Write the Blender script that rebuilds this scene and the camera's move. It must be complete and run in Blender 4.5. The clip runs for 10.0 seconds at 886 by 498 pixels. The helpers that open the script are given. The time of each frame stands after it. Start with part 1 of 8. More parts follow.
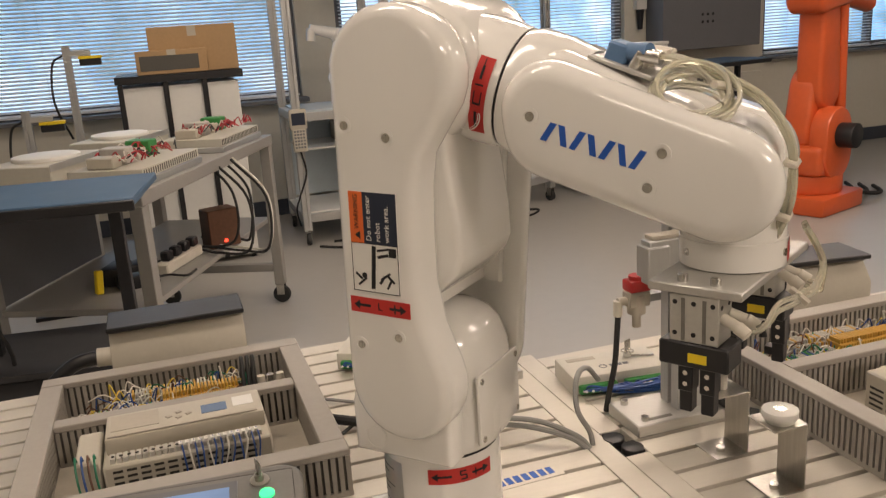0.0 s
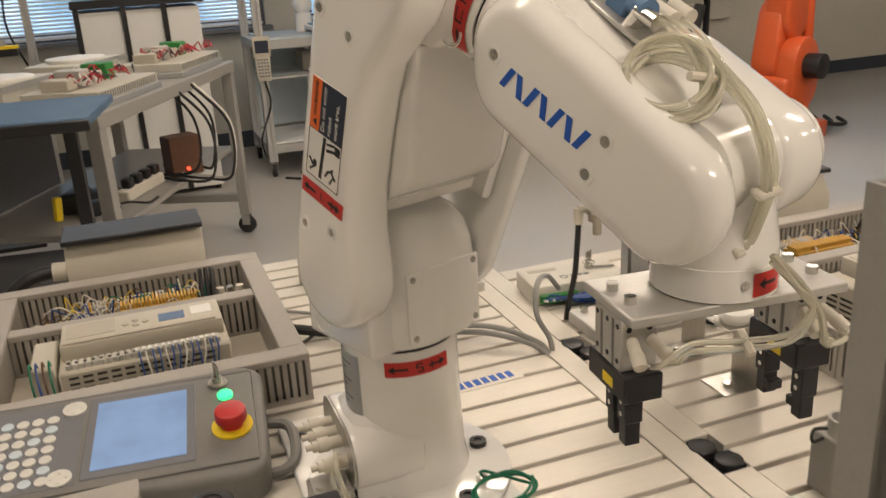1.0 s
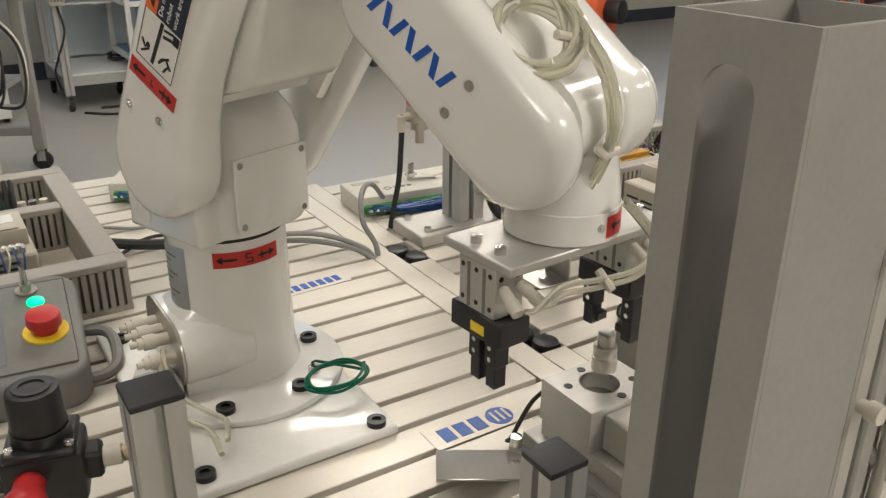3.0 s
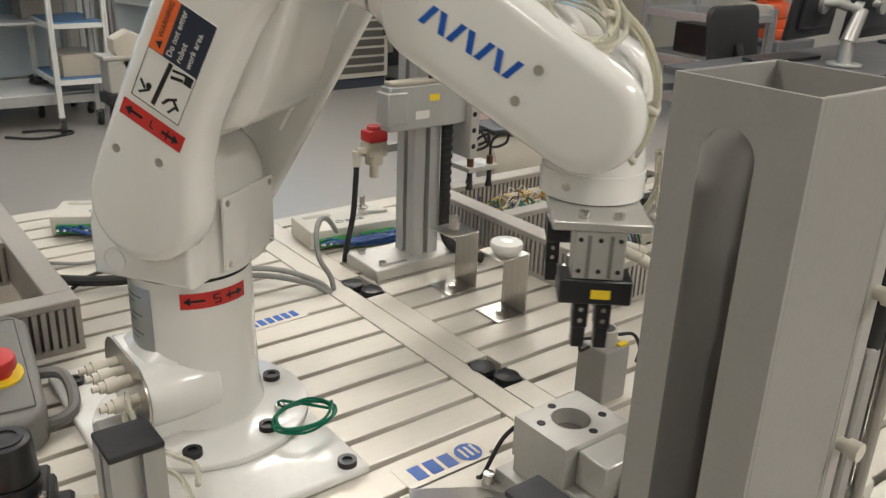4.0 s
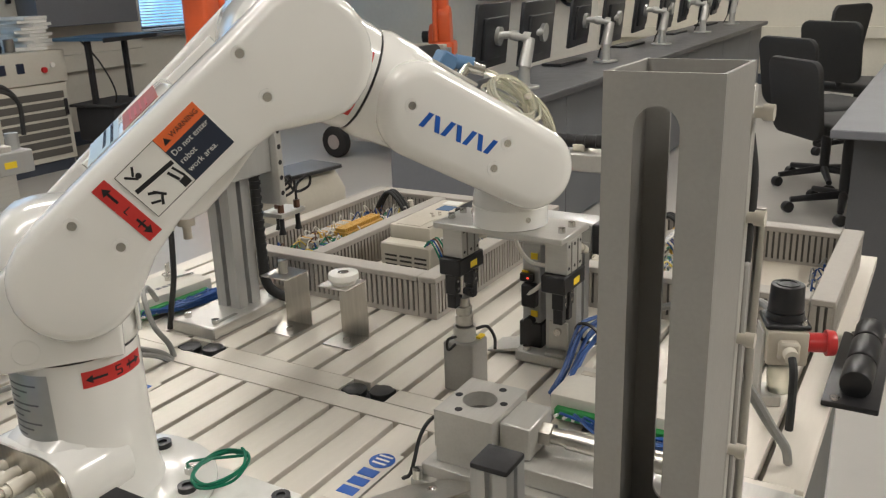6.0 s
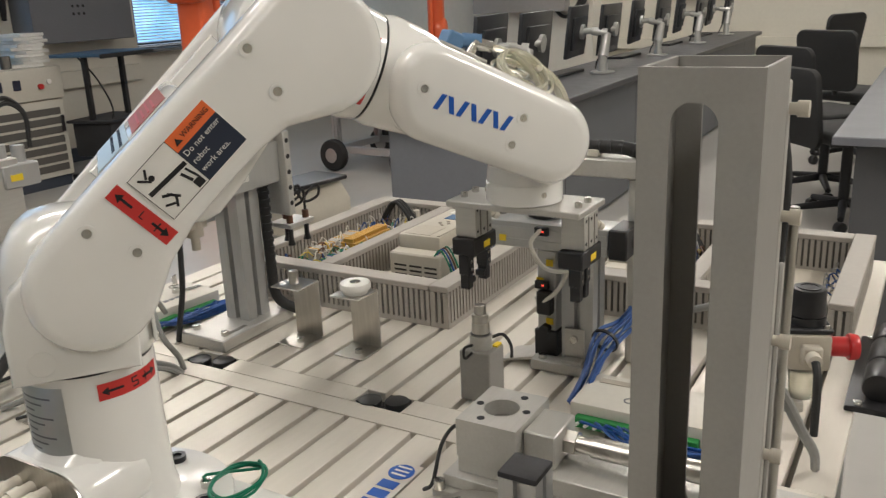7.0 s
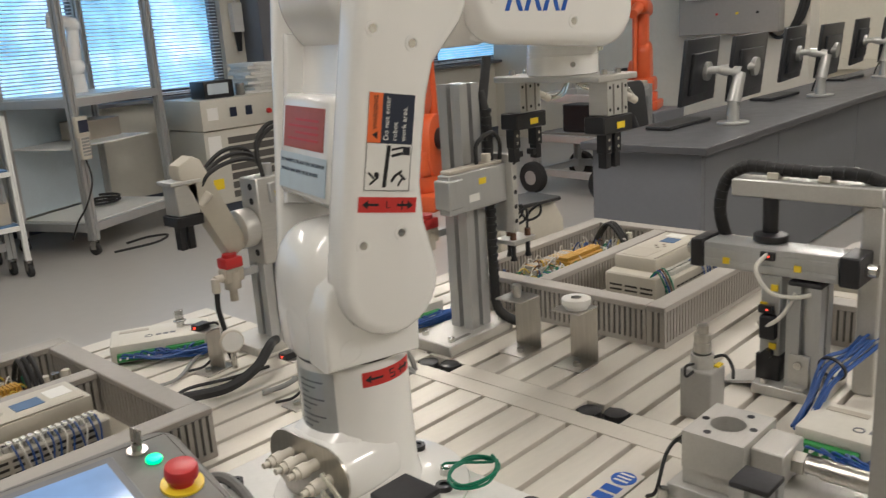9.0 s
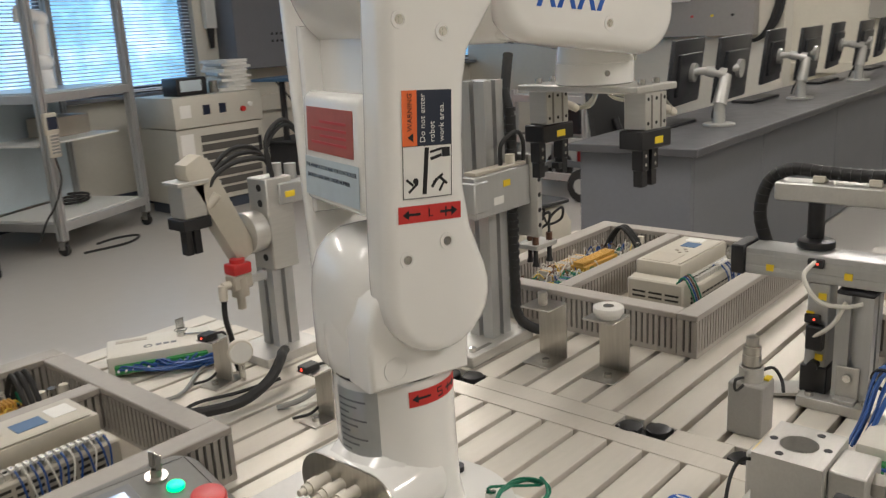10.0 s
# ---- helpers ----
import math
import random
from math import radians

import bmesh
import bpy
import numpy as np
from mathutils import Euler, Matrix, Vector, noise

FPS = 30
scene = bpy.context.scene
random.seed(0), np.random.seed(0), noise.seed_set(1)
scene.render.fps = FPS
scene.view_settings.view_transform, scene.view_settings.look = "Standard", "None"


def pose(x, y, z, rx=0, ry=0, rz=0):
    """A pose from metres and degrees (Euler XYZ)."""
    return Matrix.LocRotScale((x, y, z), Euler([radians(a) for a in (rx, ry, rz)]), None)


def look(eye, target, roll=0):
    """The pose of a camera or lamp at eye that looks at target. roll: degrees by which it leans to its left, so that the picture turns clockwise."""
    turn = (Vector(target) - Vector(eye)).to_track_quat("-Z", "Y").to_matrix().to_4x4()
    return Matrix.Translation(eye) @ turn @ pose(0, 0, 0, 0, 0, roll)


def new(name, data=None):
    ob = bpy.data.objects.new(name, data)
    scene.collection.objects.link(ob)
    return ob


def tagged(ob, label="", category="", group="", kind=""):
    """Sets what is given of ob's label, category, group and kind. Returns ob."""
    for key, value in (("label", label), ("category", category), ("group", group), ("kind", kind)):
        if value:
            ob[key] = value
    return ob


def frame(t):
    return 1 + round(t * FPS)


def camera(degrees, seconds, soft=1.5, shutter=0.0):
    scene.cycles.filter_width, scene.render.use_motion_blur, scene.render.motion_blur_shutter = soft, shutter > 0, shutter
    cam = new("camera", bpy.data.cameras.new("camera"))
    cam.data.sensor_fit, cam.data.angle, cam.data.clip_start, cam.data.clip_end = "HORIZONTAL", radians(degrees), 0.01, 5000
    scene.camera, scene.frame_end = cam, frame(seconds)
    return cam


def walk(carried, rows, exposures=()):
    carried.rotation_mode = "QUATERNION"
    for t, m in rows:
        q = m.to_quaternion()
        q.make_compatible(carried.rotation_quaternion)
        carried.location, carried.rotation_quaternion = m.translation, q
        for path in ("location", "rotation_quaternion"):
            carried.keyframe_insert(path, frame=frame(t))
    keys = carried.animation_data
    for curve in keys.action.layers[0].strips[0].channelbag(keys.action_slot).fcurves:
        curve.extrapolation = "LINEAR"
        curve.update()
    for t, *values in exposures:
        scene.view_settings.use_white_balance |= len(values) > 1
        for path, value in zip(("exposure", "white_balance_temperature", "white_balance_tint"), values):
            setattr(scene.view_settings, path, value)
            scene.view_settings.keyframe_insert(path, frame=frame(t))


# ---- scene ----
cam = camera(55.2, 10.0, soft=1.25, shutter=0.4)
PATH = [
    (0, (0.002, -0.071, 1.362), (0.592, 1.768, 0.843), -3.7),
    (0.5, (0.02, -0.057, 1.342), (0.591, 1.77, 0.762), -3.9),
    (1, (0.012, -0.077, 1.313), (0.647, 1.701, 0.652), -3.3),
    (1.5, (0.005, -0.09, 1.285), (0.701, 1.647, 0.579), -3.1),
    (2, (-0.004, -0.098, 1.263), (0.771, 1.591, 0.522), -2.5),
    (2.5, (-0.008, -0.1, 1.258), (0.894, 1.507, 0.482), -0.8),
    (2.7, (-0.01, -0.102, 1.258), (0.935, 1.477, 0.473), -0.2),
    (3.8, (-0.044, -0.084, 1.275), (1.071, 1.396, 0.523), 2.0),
    (4, (-0.054, -0.078, 1.277), (1.096, 1.388, 0.548), 2.2),
    (4.5, (-0.11, -0.044, 1.274), (1.171, 1.334, 0.596), 1.8),
    (5, (-0.178, -0.02, 1.265), (1.286, 1.188, 0.636), 0.7),
    (5.5, (-0.22, -0.002, 1.265), (1.361, 1.056, 0.648), -0.5),
    (5.7, (-0.238, -0.012, 1.273), (1.369, 1.003, 0.653), -1.4),
    (6.8, (-0.244, 0.024, 1.26), (1.411, 0.983, 0.676), -2.1),
    (7, (-0.245, 0.022, 1.26), (1.4, 1.002, 0.681), -2.5),
    (7.5, (-0.253, 0.01, 1.279), (1.344, 1.091, 0.749), -2.8),
    (8, (-0.275, -0.003, 1.287), (1.266, 1.178, 0.807), -3.3),
    (8.3, (-0.285, 0.005, 1.283), (1.218, 1.237, 0.81), -3.6),
    (8.5, (-0.299, 0.003, 1.282), (1.179, 1.264, 0.807), -3.6),
    (9, (-0.334, 0.02, 1.275), (1.061, 1.362, 0.77), -3.8),
    (9.5, (-0.341, 0.049, 1.265), (1.026, 1.415, 0.748), -3.8),
    (10, (-0.341, 0.133, 1.27), (1.107, 1.415, 0.761), -3.1),
]
walk(cam, [(t, look(eye, target, roll)) for t, eye, target, roll in PATH],
     exposures=((0.0, 0.10, 7250, 20), (0.8, 0.22, 7200, 17), (2.0, 0.27, 6500, 13), (2.7, 0.32, 6350, 11), (4.2, 0.35, 6050, 10), (10.0, 0.27, 6150, 12)))

# ---- light ----
world = bpy.data.worlds.new("sky")
scene.world = world
world.use_nodes = True
wn = world.node_tree
sky = wn.nodes.new("ShaderNodeTexSky")
sky.sky_type, sky.sun_disc = "NISHITA", False
sky.sun_elevation, sky.sun_rotation = radians(42), radians(20)
wn.links.new(sky.outputs[0], wn.nodes["Background"].inputs[0])
wn.nodes["Background"].inputs[1].default_value = 0.12
scene.view_settings.exposure = 0.0


def sun_light():
    d = bpy.data.lights.new("sun", "SUN")
    d.energy, d.angle, d.color = 2.0, radians(0.6), (1.0, 0.94, 0.85)
    o = new("sun", d)
    o.matrix_basis = look((2, 9, 8), (4, 20, 0))


def area_light(name, m, sx, sy, power, color):
    d = bpy.data.lights.new(name, "AREA")
    d.shape, d.size, d.size_y, d.energy, d.color = "RECTANGLE", sx, sy, power, color
    o = new(name, d)
    o.matrix_basis = m
    return o


sun_light()
WARM = (1.0, 0.92, 0.80)
for lx, ly, watts in ((-0.4, 0.9, 13), (1.4, 2.4, 29), (3.4, 0.9, 23), (3.4, 3.6, 20), (0.2, 4.2, 14), (6.2, 2.2, 20), (8.4, 1.0, 20), (8.4, 3.4, 20), (6.0, 0.0, 20), (-1.5, -1.2, 15), (1.6, -1.5, 46)):
    area_light("ceiling_lamp", pose(lx, ly, 2.66), 1.25, 0.2, watts, WARM)


# ---- materials ----
def mat(name, color, rough=0.5, metal=0.0, vary=0.08, grain=60.0, bump=0.05, coat=0.0, spots=0.0, emit=0.0, alpha=1.0, trans=0.0, stretch=(1, 1, 1), piece=0.0, ior=1.45):
    m = bpy.data.materials.new(name)
    m.use_nodes = True
    nt = m.node_tree
    n, l = nt.nodes, nt.links
    p = n["Principled BSDF"]
    p.inputs["Metallic"].default_value = metal
    p.inputs["Coat Weight"].default_value = coat
    p.inputs["Coat Roughness"].default_value = 0.06
    p.inputs["IOR"].default_value = ior
    p.inputs["Transmission Weight"].default_value = trans
    p.inputs["Alpha"].default_value = alpha
    co = n.new("ShaderNodeTexCoord")
    mp = n.new("ShaderNodeMapping")
    mp.inputs["Scale"].default_value = stretch
    l.new(co.outputs["Object"], mp.inputs[0])
    big = n.new("ShaderNodeTexNoise")
    big.inputs["Scale"].default_value, big.inputs["Detail"].default_value = grain * 0.12, 4.0
    fine = n.new("ShaderNodeTexNoise")
    fine.inputs["Scale"].default_value, fine.inputs["Detail"].default_value = grain, 3.0
    l.new(mp.outputs[0], big.inputs["Vector"])
    l.new(mp.outputs[0], fine.inputs["Vector"])
    mixv = n.new("ShaderNodeMath")
    mixv.operation = "ADD"
    l.new(big.outputs["Fac"], mixv.inputs[0])
    l.new(fine.outputs["Fac"], mixv.inputs[1])
    last = mixv.outputs[0]
    if piece:
        oi = n.new("ShaderNodeObjectInfo")
        pm = n.new("ShaderNodeMath")
        pm.operation, pm.inputs[1].default_value = "MULTIPLY_ADD", piece
        l.new(oi.outputs["Random"], pm.inputs[0])
        l.new(last, pm.inputs[2])
        last = pm.outputs[0]
    ramp = n.new("ShaderNodeMapRange")
    ramp.inputs[1].default_value, ramp.inputs[2].default_value = 0.6, 1.4 + piece
    ramp.inputs[3].default_value, ramp.inputs[4].default_value = 1 - vary, 1 + vary
    l.new(last, ramp.inputs[0])
    mul = n.new("ShaderNodeVectorMath")
    mul.operation = "SCALE"
    mul.inputs[0].default_value = color
    l.new(ramp.outputs[0], mul.inputs["Scale"])
    col = mul.outputs[0]
    if spots:
        vo = n.new("ShaderNodeTexNoise")
        vo.inputs["Scale"].default_value, vo.inputs["Detail"].default_value = grain * 0.4, 6.0
        l.new(co.outputs["Object"], vo.inputs["Vector"])
        cut = n.new("ShaderNodeMapRange")
        cut.inputs[1].default_value, cut.inputs[2].default_value, cut.inputs[4].default_value = 0.62, 0.72, spots
        l.new(vo.outputs["Fac"], cut.inputs[0])
        mx = n.new("ShaderNodeMix")
        mx.data_type = "RGBA"
        l.new(cut.outputs[0], mx.inputs["Factor"])
        l.new(col, mx.inputs[6])
        mx.inputs[7].default_value = (color[0] * 0.45, color[1] * 0.42, color[2] * 0.38, 1)
        col = mx.outputs[2]
    l.new(col, p.inputs["Base Color"])
    rr = n.new("ShaderNodeMapRange")
    rr.inputs[3].default_value, rr.inputs[4].default_value = max(0.03, rough - 0.08), min(1, rough + 0.08)
    l.new(big.outputs["Fac"], rr.inputs[0])
    l.new(rr.outputs[0], p.inputs["Roughness"])
    if bump:
        b = n.new("ShaderNodeBump")
        b.inputs["Strength"].default_value, b.inputs["Distance"].default_value = bump, 0.002
        l.new(fine.outputs["Fac"], b.inputs["Height"])
        l.new(b.outputs[0], p.inputs["Normal"])
    if emit:
        p.inputs["Emission Color"].default_value = (*color, 1)
        p.inputs["Emission Strength"].default_value = emit
    return m


M_WHITE = mat("robot_white_paint", (0.82, 0.81, 0.78), 0.17, vary=0.02, grain=25, bump=0.008, coat=0.5)
M_PLATE = mat("white_painted_plate", (0.76, 0.75, 0.72), 0.34, vary=0.05, grain=90, bump=0.06, coat=0.2, spots=0.12)
M_TABLE = mat("anodised_table", (0.66, 0.62, 0.55), 0.42, metal=0.25, vary=0.06, grain=160, bump=0.03, spots=0.06, stretch=(0.15, 1, 1), piece=0.5)
# darkened for the shade in slots, grooves and seats; also jar and tray
M_SLOT = mat("slot_shade_and_dark_parts", (0.22, 0.21, 0.19), 0.55, metal=0.4, grain=120)
M_ALU = mat("anodised_profile", (0.48, 0.485, 0.48), 0.38, metal=0.55, vary=0.05, grain=200, bump=0.03, stretch=(1, 1, 0.1))
M_ALUB = mat("brushed_aluminium", (0.54, 0.53, 0.50), 0.44, metal=0.6, vary=0.06, grain=300, bump=0.04, stretch=(0.1, 1, 1), spots=0.05)
M_STEEL = mat("brushed_steel", (0.52, 0.50, 0.46), 0.30, metal=1.0, vary=0.14, grain=220, bump=0.05, stretch=(1, 1, 0.1))
M_CHROME = mat("bolt_steel", (0.62, 0.61, 0.58), 0.22, metal=1.0, grain=80)
M_GREY = mat("grey_duct_plastic", (0.36, 0.335, 0.30), 0.5, vary=0.05, grain=120, bump=0.03)
# shade behind duct fingers, slots and vents put into colour; also one print
M_DARKFILL = mat("slot_shade_and_dark_print", (0.10, 0.095, 0.085), 0.8, grain=80)
M_VENT = mat("vent_dark", (0.035, 0.032, 0.028), 0.7, grain=80)
M_TOWER = mat("grey_powder_coat", (0.31, 0.30, 0.28), 0.42, metal=0.0, vary=0.05, grain=260, bump=0.06, spots=0.06)
M_BLACK = mat("black_plastic", (0.018, 0.018, 0.02), 0.38, vary=0.2, grain=90)
M_CAPBLACK = mat("black_end_cap", (0.03, 0.03, 0.033), 0.55, vary=0.2, grain=200, bump=0.08)
M_RUBBER = mat("rubber", (0.025, 0.025, 0.025), 0.7, vary=0.2, grain=120)
M_RED = mat("red_label", (0.55, 0.035, 0.03), 0.42, vary=0.06, grain=80)
M_FADED = mat("faded_red_label", (0.40, 0.10, 0.07), 0.42, vary=0.1, grain=60, spots=0.2)
M_REDP = mat("red_plastic", (0.50, 0.03, 0.03), 0.35, vary=0.06, grain=60)
M_ORANGEL = mat("orange_label", (0.80, 0.16, 0.04), 0.42, vary=0.05, grain=80)
M_NAVY = mat("dark_label", (0.02, 0.028, 0.05), 0.38, vary=0.06, grain=80)
M_LWHITE = mat("label_white", (0.78, 0.77, 0.73), 0.42, vary=0.03, grain=80)
M_INK = mat("ink_black", (0.012, 0.012, 0.014), 0.45, vary=0.05, grain=80)
M_BLUE = mat("blue_print", (0.015, 0.10, 0.45), 0.4, vary=0.05, grain=80)
M_SILVERL = mat("silver_label", (0.45, 0.47, 0.47), 0.32, metal=0.5, vary=0.06, grain=80)
M_BLUEL = mat("pale_blue_label", (0.50, 0.58, 0.63), 0.32, vary=0.05, grain=80)
M_YELLOW = mat("yellow_label", (0.85, 0.62, 0.03), 0.4, vary=0.05, grain=80)
M_GREENW = mat("green_wire", (0.0, 0.16, 0.085), 0.4, vary=0.1, grain=90)
M_BLUEW = mat("blue_cable", (0.015, 0.07, 0.26), 0.4, vary=0.15, grain=90)
M_GREYW = mat("grey_cable", (0.26, 0.26, 0.25), 0.5, vary=0.1, grain=90)
M_BEIGEW = mat("beige_hose", (0.55, 0.45, 0.32), 0.5, vary=0.1, grain=90)
M_REDW = mat("red_wire", (0.42, 0.03, 0.04), 0.45, vary=0.1, grain=90)
M_YELW = mat("yellow_wire", (0.65, 0.48, 0.06), 0.45, vary=0.1, grain=90)
M_WHITEW = mat("white_wire", (0.68, 0.66, 0.6), 0.45, vary=0.1, grain=90)
M_TUBE = mat("clear_pneumatic_tube", (0.94, 0.92, 0.80), 0.12, vary=0.04, grain=120, trans=0.72, ior=1.3, bump=0.0)
M_FIT = mat("ivory_fitting", (0.62, 0.58, 0.50), 0.42, vary=0.05, grain=90)
M_PLC = mat("plc_ivory", (0.50, 0.465, 0.39), 0.46, vary=0.04, grain=120, bump=0.03)
M_PLCD = mat("plc_tan", (0.45, 0.41, 0.34), 0.5, vary=0.05, grain=120)
M_IVBOX = mat("ivory_enclosure", (0.60, 0.575, 0.51), 0.5, vary=0.04, grain=140, bump=0.04)
M_LCD = mat("lcd_blue", (0.14, 0.22, 0.36), 0.2, vary=0.05, grain=40)
M_SCREEN = mat("pendant_screen", (0.20, 0.33, 0.58), 0.10, vary=0.2, grain=18, emit=0.22)
M_PEND = mat("pendant_grey", (0.17, 0.165, 0.155), 0.5, vary=0.06, grain=150, bump=0.06)
M_KEYS = mat("pendant_keys", (0.60, 0.59, 0.55), 0.45, vary=0.05, grain=90)
M_GREENLED = mat("green_lamp", (0.0, 0.75, 0.25), 0.3, vary=0.05, grain=40, emit=1.6)
M_REDLED = mat("red_lamp", (1.0, 0.06, 0.03), 0.3, vary=0.05, grain=40, emit=3.0)
M_GREENT = mat("green_terminal", (0.03, 0.25, 0.06), 0.45, vary=0.1, grain=80)
M_AMBERT = mat("amber_terminal", (0.62, 0.36, 0.07), 0.45, vary=0.15, grain=80, piece=0.3)
M_WHITET = mat("grey_terminal", (0.48, 0.47, 0.43), 0.45, vary=0.15, grain=80, piece=0.4)
M_FLOOR = mat("vinyl_floor", (0.40, 0.385, 0.36), 0.36, vary=0.03, grain=14, bump=0.02, spots=0.0)
M_WALL = mat("cream_block_wall", (0.64, 0.61, 0.53), 0.6, vary=0.04, grain=30, bump=0.12)
M_CEIL = mat("ceiling_tile", (0.72, 0.70, 0.66), 0.85, vary=0.05, grain=60, bump=0.1)
M_BASEB = mat("dark_baseboard", (0.05, 0.06, 0.08), 0.5, vary=0.1, grain=40)
M_DESK = mat("dark_laminate", (0.085, 0.085, 0.09), 0.42, vary=0.06, grain=120, bump=0.03)
M_DESKP = mat("grey_panel", (0.155, 0.16, 0.175), 0.5, vary=0.05, grain=60)
M_MON = mat("monitor_black", (0.022, 0.023, 0.026), 0.4, vary=0.12, grain=60)
M_MONARM = mat("silver_arm", (0.48, 0.48, 0.46), 0.34, metal=0.5, vary=0.06, grain=60)
M_ORANGE = mat("orange_machine_paint", (0.70, 0.12, 0.035), 0.36, vary=0.06, grain=25, bump=0.02, coat=0.2, spots=0.06)
M_CARD = mat("cardboard", (0.42, 0.27, 0.14), 0.75, vary=0.07, grain=60, bump=0.06)
M_BLIND = mat("blind_slat", (0.78, 0.83, 0.88), 0.5, vary=0.05, grain=60)
M_BLUETOP = mat("blue_mat", (0.06, 0.12, 0.20), 0.5, vary=0.08, grain=60, bump=0.04)
M_BLUESHELF = mat("blue_shelf", (0.10, 0.20, 0.36), 0.5, vary=0.08, grain=60)
M_BROWN = mat("rusty_brown_box", (0.13, 0.06, 0.035), 0.5, vary=0.2, grain=60)
M_BEIGE = mat("beige_cabinet", (0.55, 0.53, 0.46), 0.45, vary=0.04, grain=60, bump=0.03)
M_PANEL = mat("white_panel", (0.72, 0.72, 0.69), 0.5, vary=0.03, grain=40)
M_GLASS = mat("window_glass", (1, 1, 1), 0.05, vary=0.0, trans=1.0, bump=0.0, ior=1.1)
M_PAPER = mat("paper", (0.72, 0.71, 0.67), 0.7, vary=0.05, grain=50)


def leaf_backdrop():
    # trees drawn as emission: the daylight on them is in the colour ramp
    m = bpy.data.materials.new("outside_trees_glow")
    m.use_nodes = True
    nt = m.node_tree
    n, l = nt.nodes, nt.links
    n.remove(n["Principled BSDF"])
    e = n.new("ShaderNodeEmission")
    co = n.new("ShaderNodeTexCoord")
    a = n.new("ShaderNodeTexNoise")
    a.inputs["Scale"].default_value, a.inputs["Detail"].default_value, a.inputs["Roughness"].default_value = 0.5, 9.0, 0.72
    l.new(co.outputs["Object"], a.inputs["Vector"])
    r = n.new("ShaderNodeValToRGB")
    r.color_ramp.elements[0].position, r.color_ramp.elements[0].color = 0.36, (0.08, 0.19, 0.24, 1)
    r.color_ramp.elements[1].position, r.color_ramp.elements[1].color = 0.66, (0.60, 0.83, 1.0, 1)
    x = r.color_ramp.elements.new(0.50)
    x.color = (0.20, 0.44, 0.72, 1)
    l.new(a.outputs["Fac"], r.inputs[0])
    l.new(r.outputs[0], e.inputs[0])
    e.inputs[1].default_value = 1.75
    l.new(e.outputs[0], n["Material Output"].inputs[0])
    return m


M_OUT = leaf_backdrop()


# ---- shape helpers ----
def add_box(bm, c, s, m=None, bev=0.0, seg=1):
    b = bmesh.new()
    bmesh.ops.create_cube(b, size=1.0, matrix=Matrix.Diagonal((*s, 1)))
    if bev:
        bmesh.ops.bevel(b, geom=b.edges[:], offset=bev, segments=seg, affect="EDGES", profile=0.5)
    t = Matrix.Translation(c) @ (m or Matrix())
    b.transform(t)
    merge(bm, b)


def merge(bm, b):
    tmp = bpy.data.meshes.new("tmp")
    b.to_mesh(tmp)
    b.free()
    bm.from_mesh(tmp)
    bpy.data.meshes.remove(tmp)


def span(bm, x0, x1, y0, y1, z0, z1, bev=0.0, seg=1):
    add_box(bm, ((x0 + x1) / 2, (y0 + y1) / 2, (z0 + z1) / 2), (x1 - x0, y1 - y0, z1 - z0), None, bev, seg)


def add_cyl(bm, p0, p1, r0, r1=None, n=20, bev=0.0):
    p0, p1 = Vector(p0), Vector(p1)
    d = p1 - p0
    b = bmesh.new()
    bmesh.ops.create_cone(b, cap_ends=True, segments=n, radius1=r0, radius2=r0 if r1 is None else r1, depth=d.length)
    if bev:
        es = [e for e in b.edges if len(e.link_faces) == 2 and any(len(f.verts) > 4 for f in e.link_faces)]
        bmesh.ops.bevel(b, geom=es, offset=bev, segments=2, affect="EDGES", profile=0.5)
    b.transform(Matrix.Translation((p0 + p1) / 2) @ d.to_track_quat("Z", "Y").to_matrix().to_4x4())
    merge(bm, b)


def add_ball(bm, c, r, s=(1, 1, 1), n=20):
    b = bmesh.new()
    bmesh.ops.create_uvsphere(b, u_segments=n, v_segments=n // 2, radius=r)
    b.transform(Matrix.Translation(c) @ Matrix.Diagonal((*s, 1)))
    merge(bm, b)


def add_ring(bm, c, r_out, r_in, h, n=32):
    v = []
    for z in (0, h):
        for r in (r_out, r_in):
            v.append([bm.verts.new((c[0] + r * math.cos(2 * math.pi * i / n), c[1] + r * math.sin(2 * math.pi * i / n), c[2] + z)) for i in range(n)])
    for i in range(n):
        j = (i + 1) % n
        bm.faces.new((v[0][i], v[0][j], v[2][j], v[2][i]))
        bm.faces.new((v[1][j], v[1][i], v[3][i], v[3][j]))
        bm.faces.new((v[2][i], v[2][j], v[3][j], v[3][i]))
        bm.faces.new((v[0][j], v[0][i], v[1][i], v[1][j]))


def smooth_path(pts, k=6):
    p = [Vector(q) for q in pts]
    p = [2 * p[0] - p[1]] + p + [2 * p[-1] - p[-2]]
    out = []
    for i in range(1, len(p) - 2):
        for j in range(k):
            t = j / k
            a, b, c, d = p[i - 1], p[i], p[i + 1], p[i + 2]
            out.append(0.5 * (2 * b + (c - a) * t + (2 * a - 5 * b + 4 * c - d) * t * t + (3 * b - a - 3 * c + d) * t ** 3))
    return out + [p[-2]]


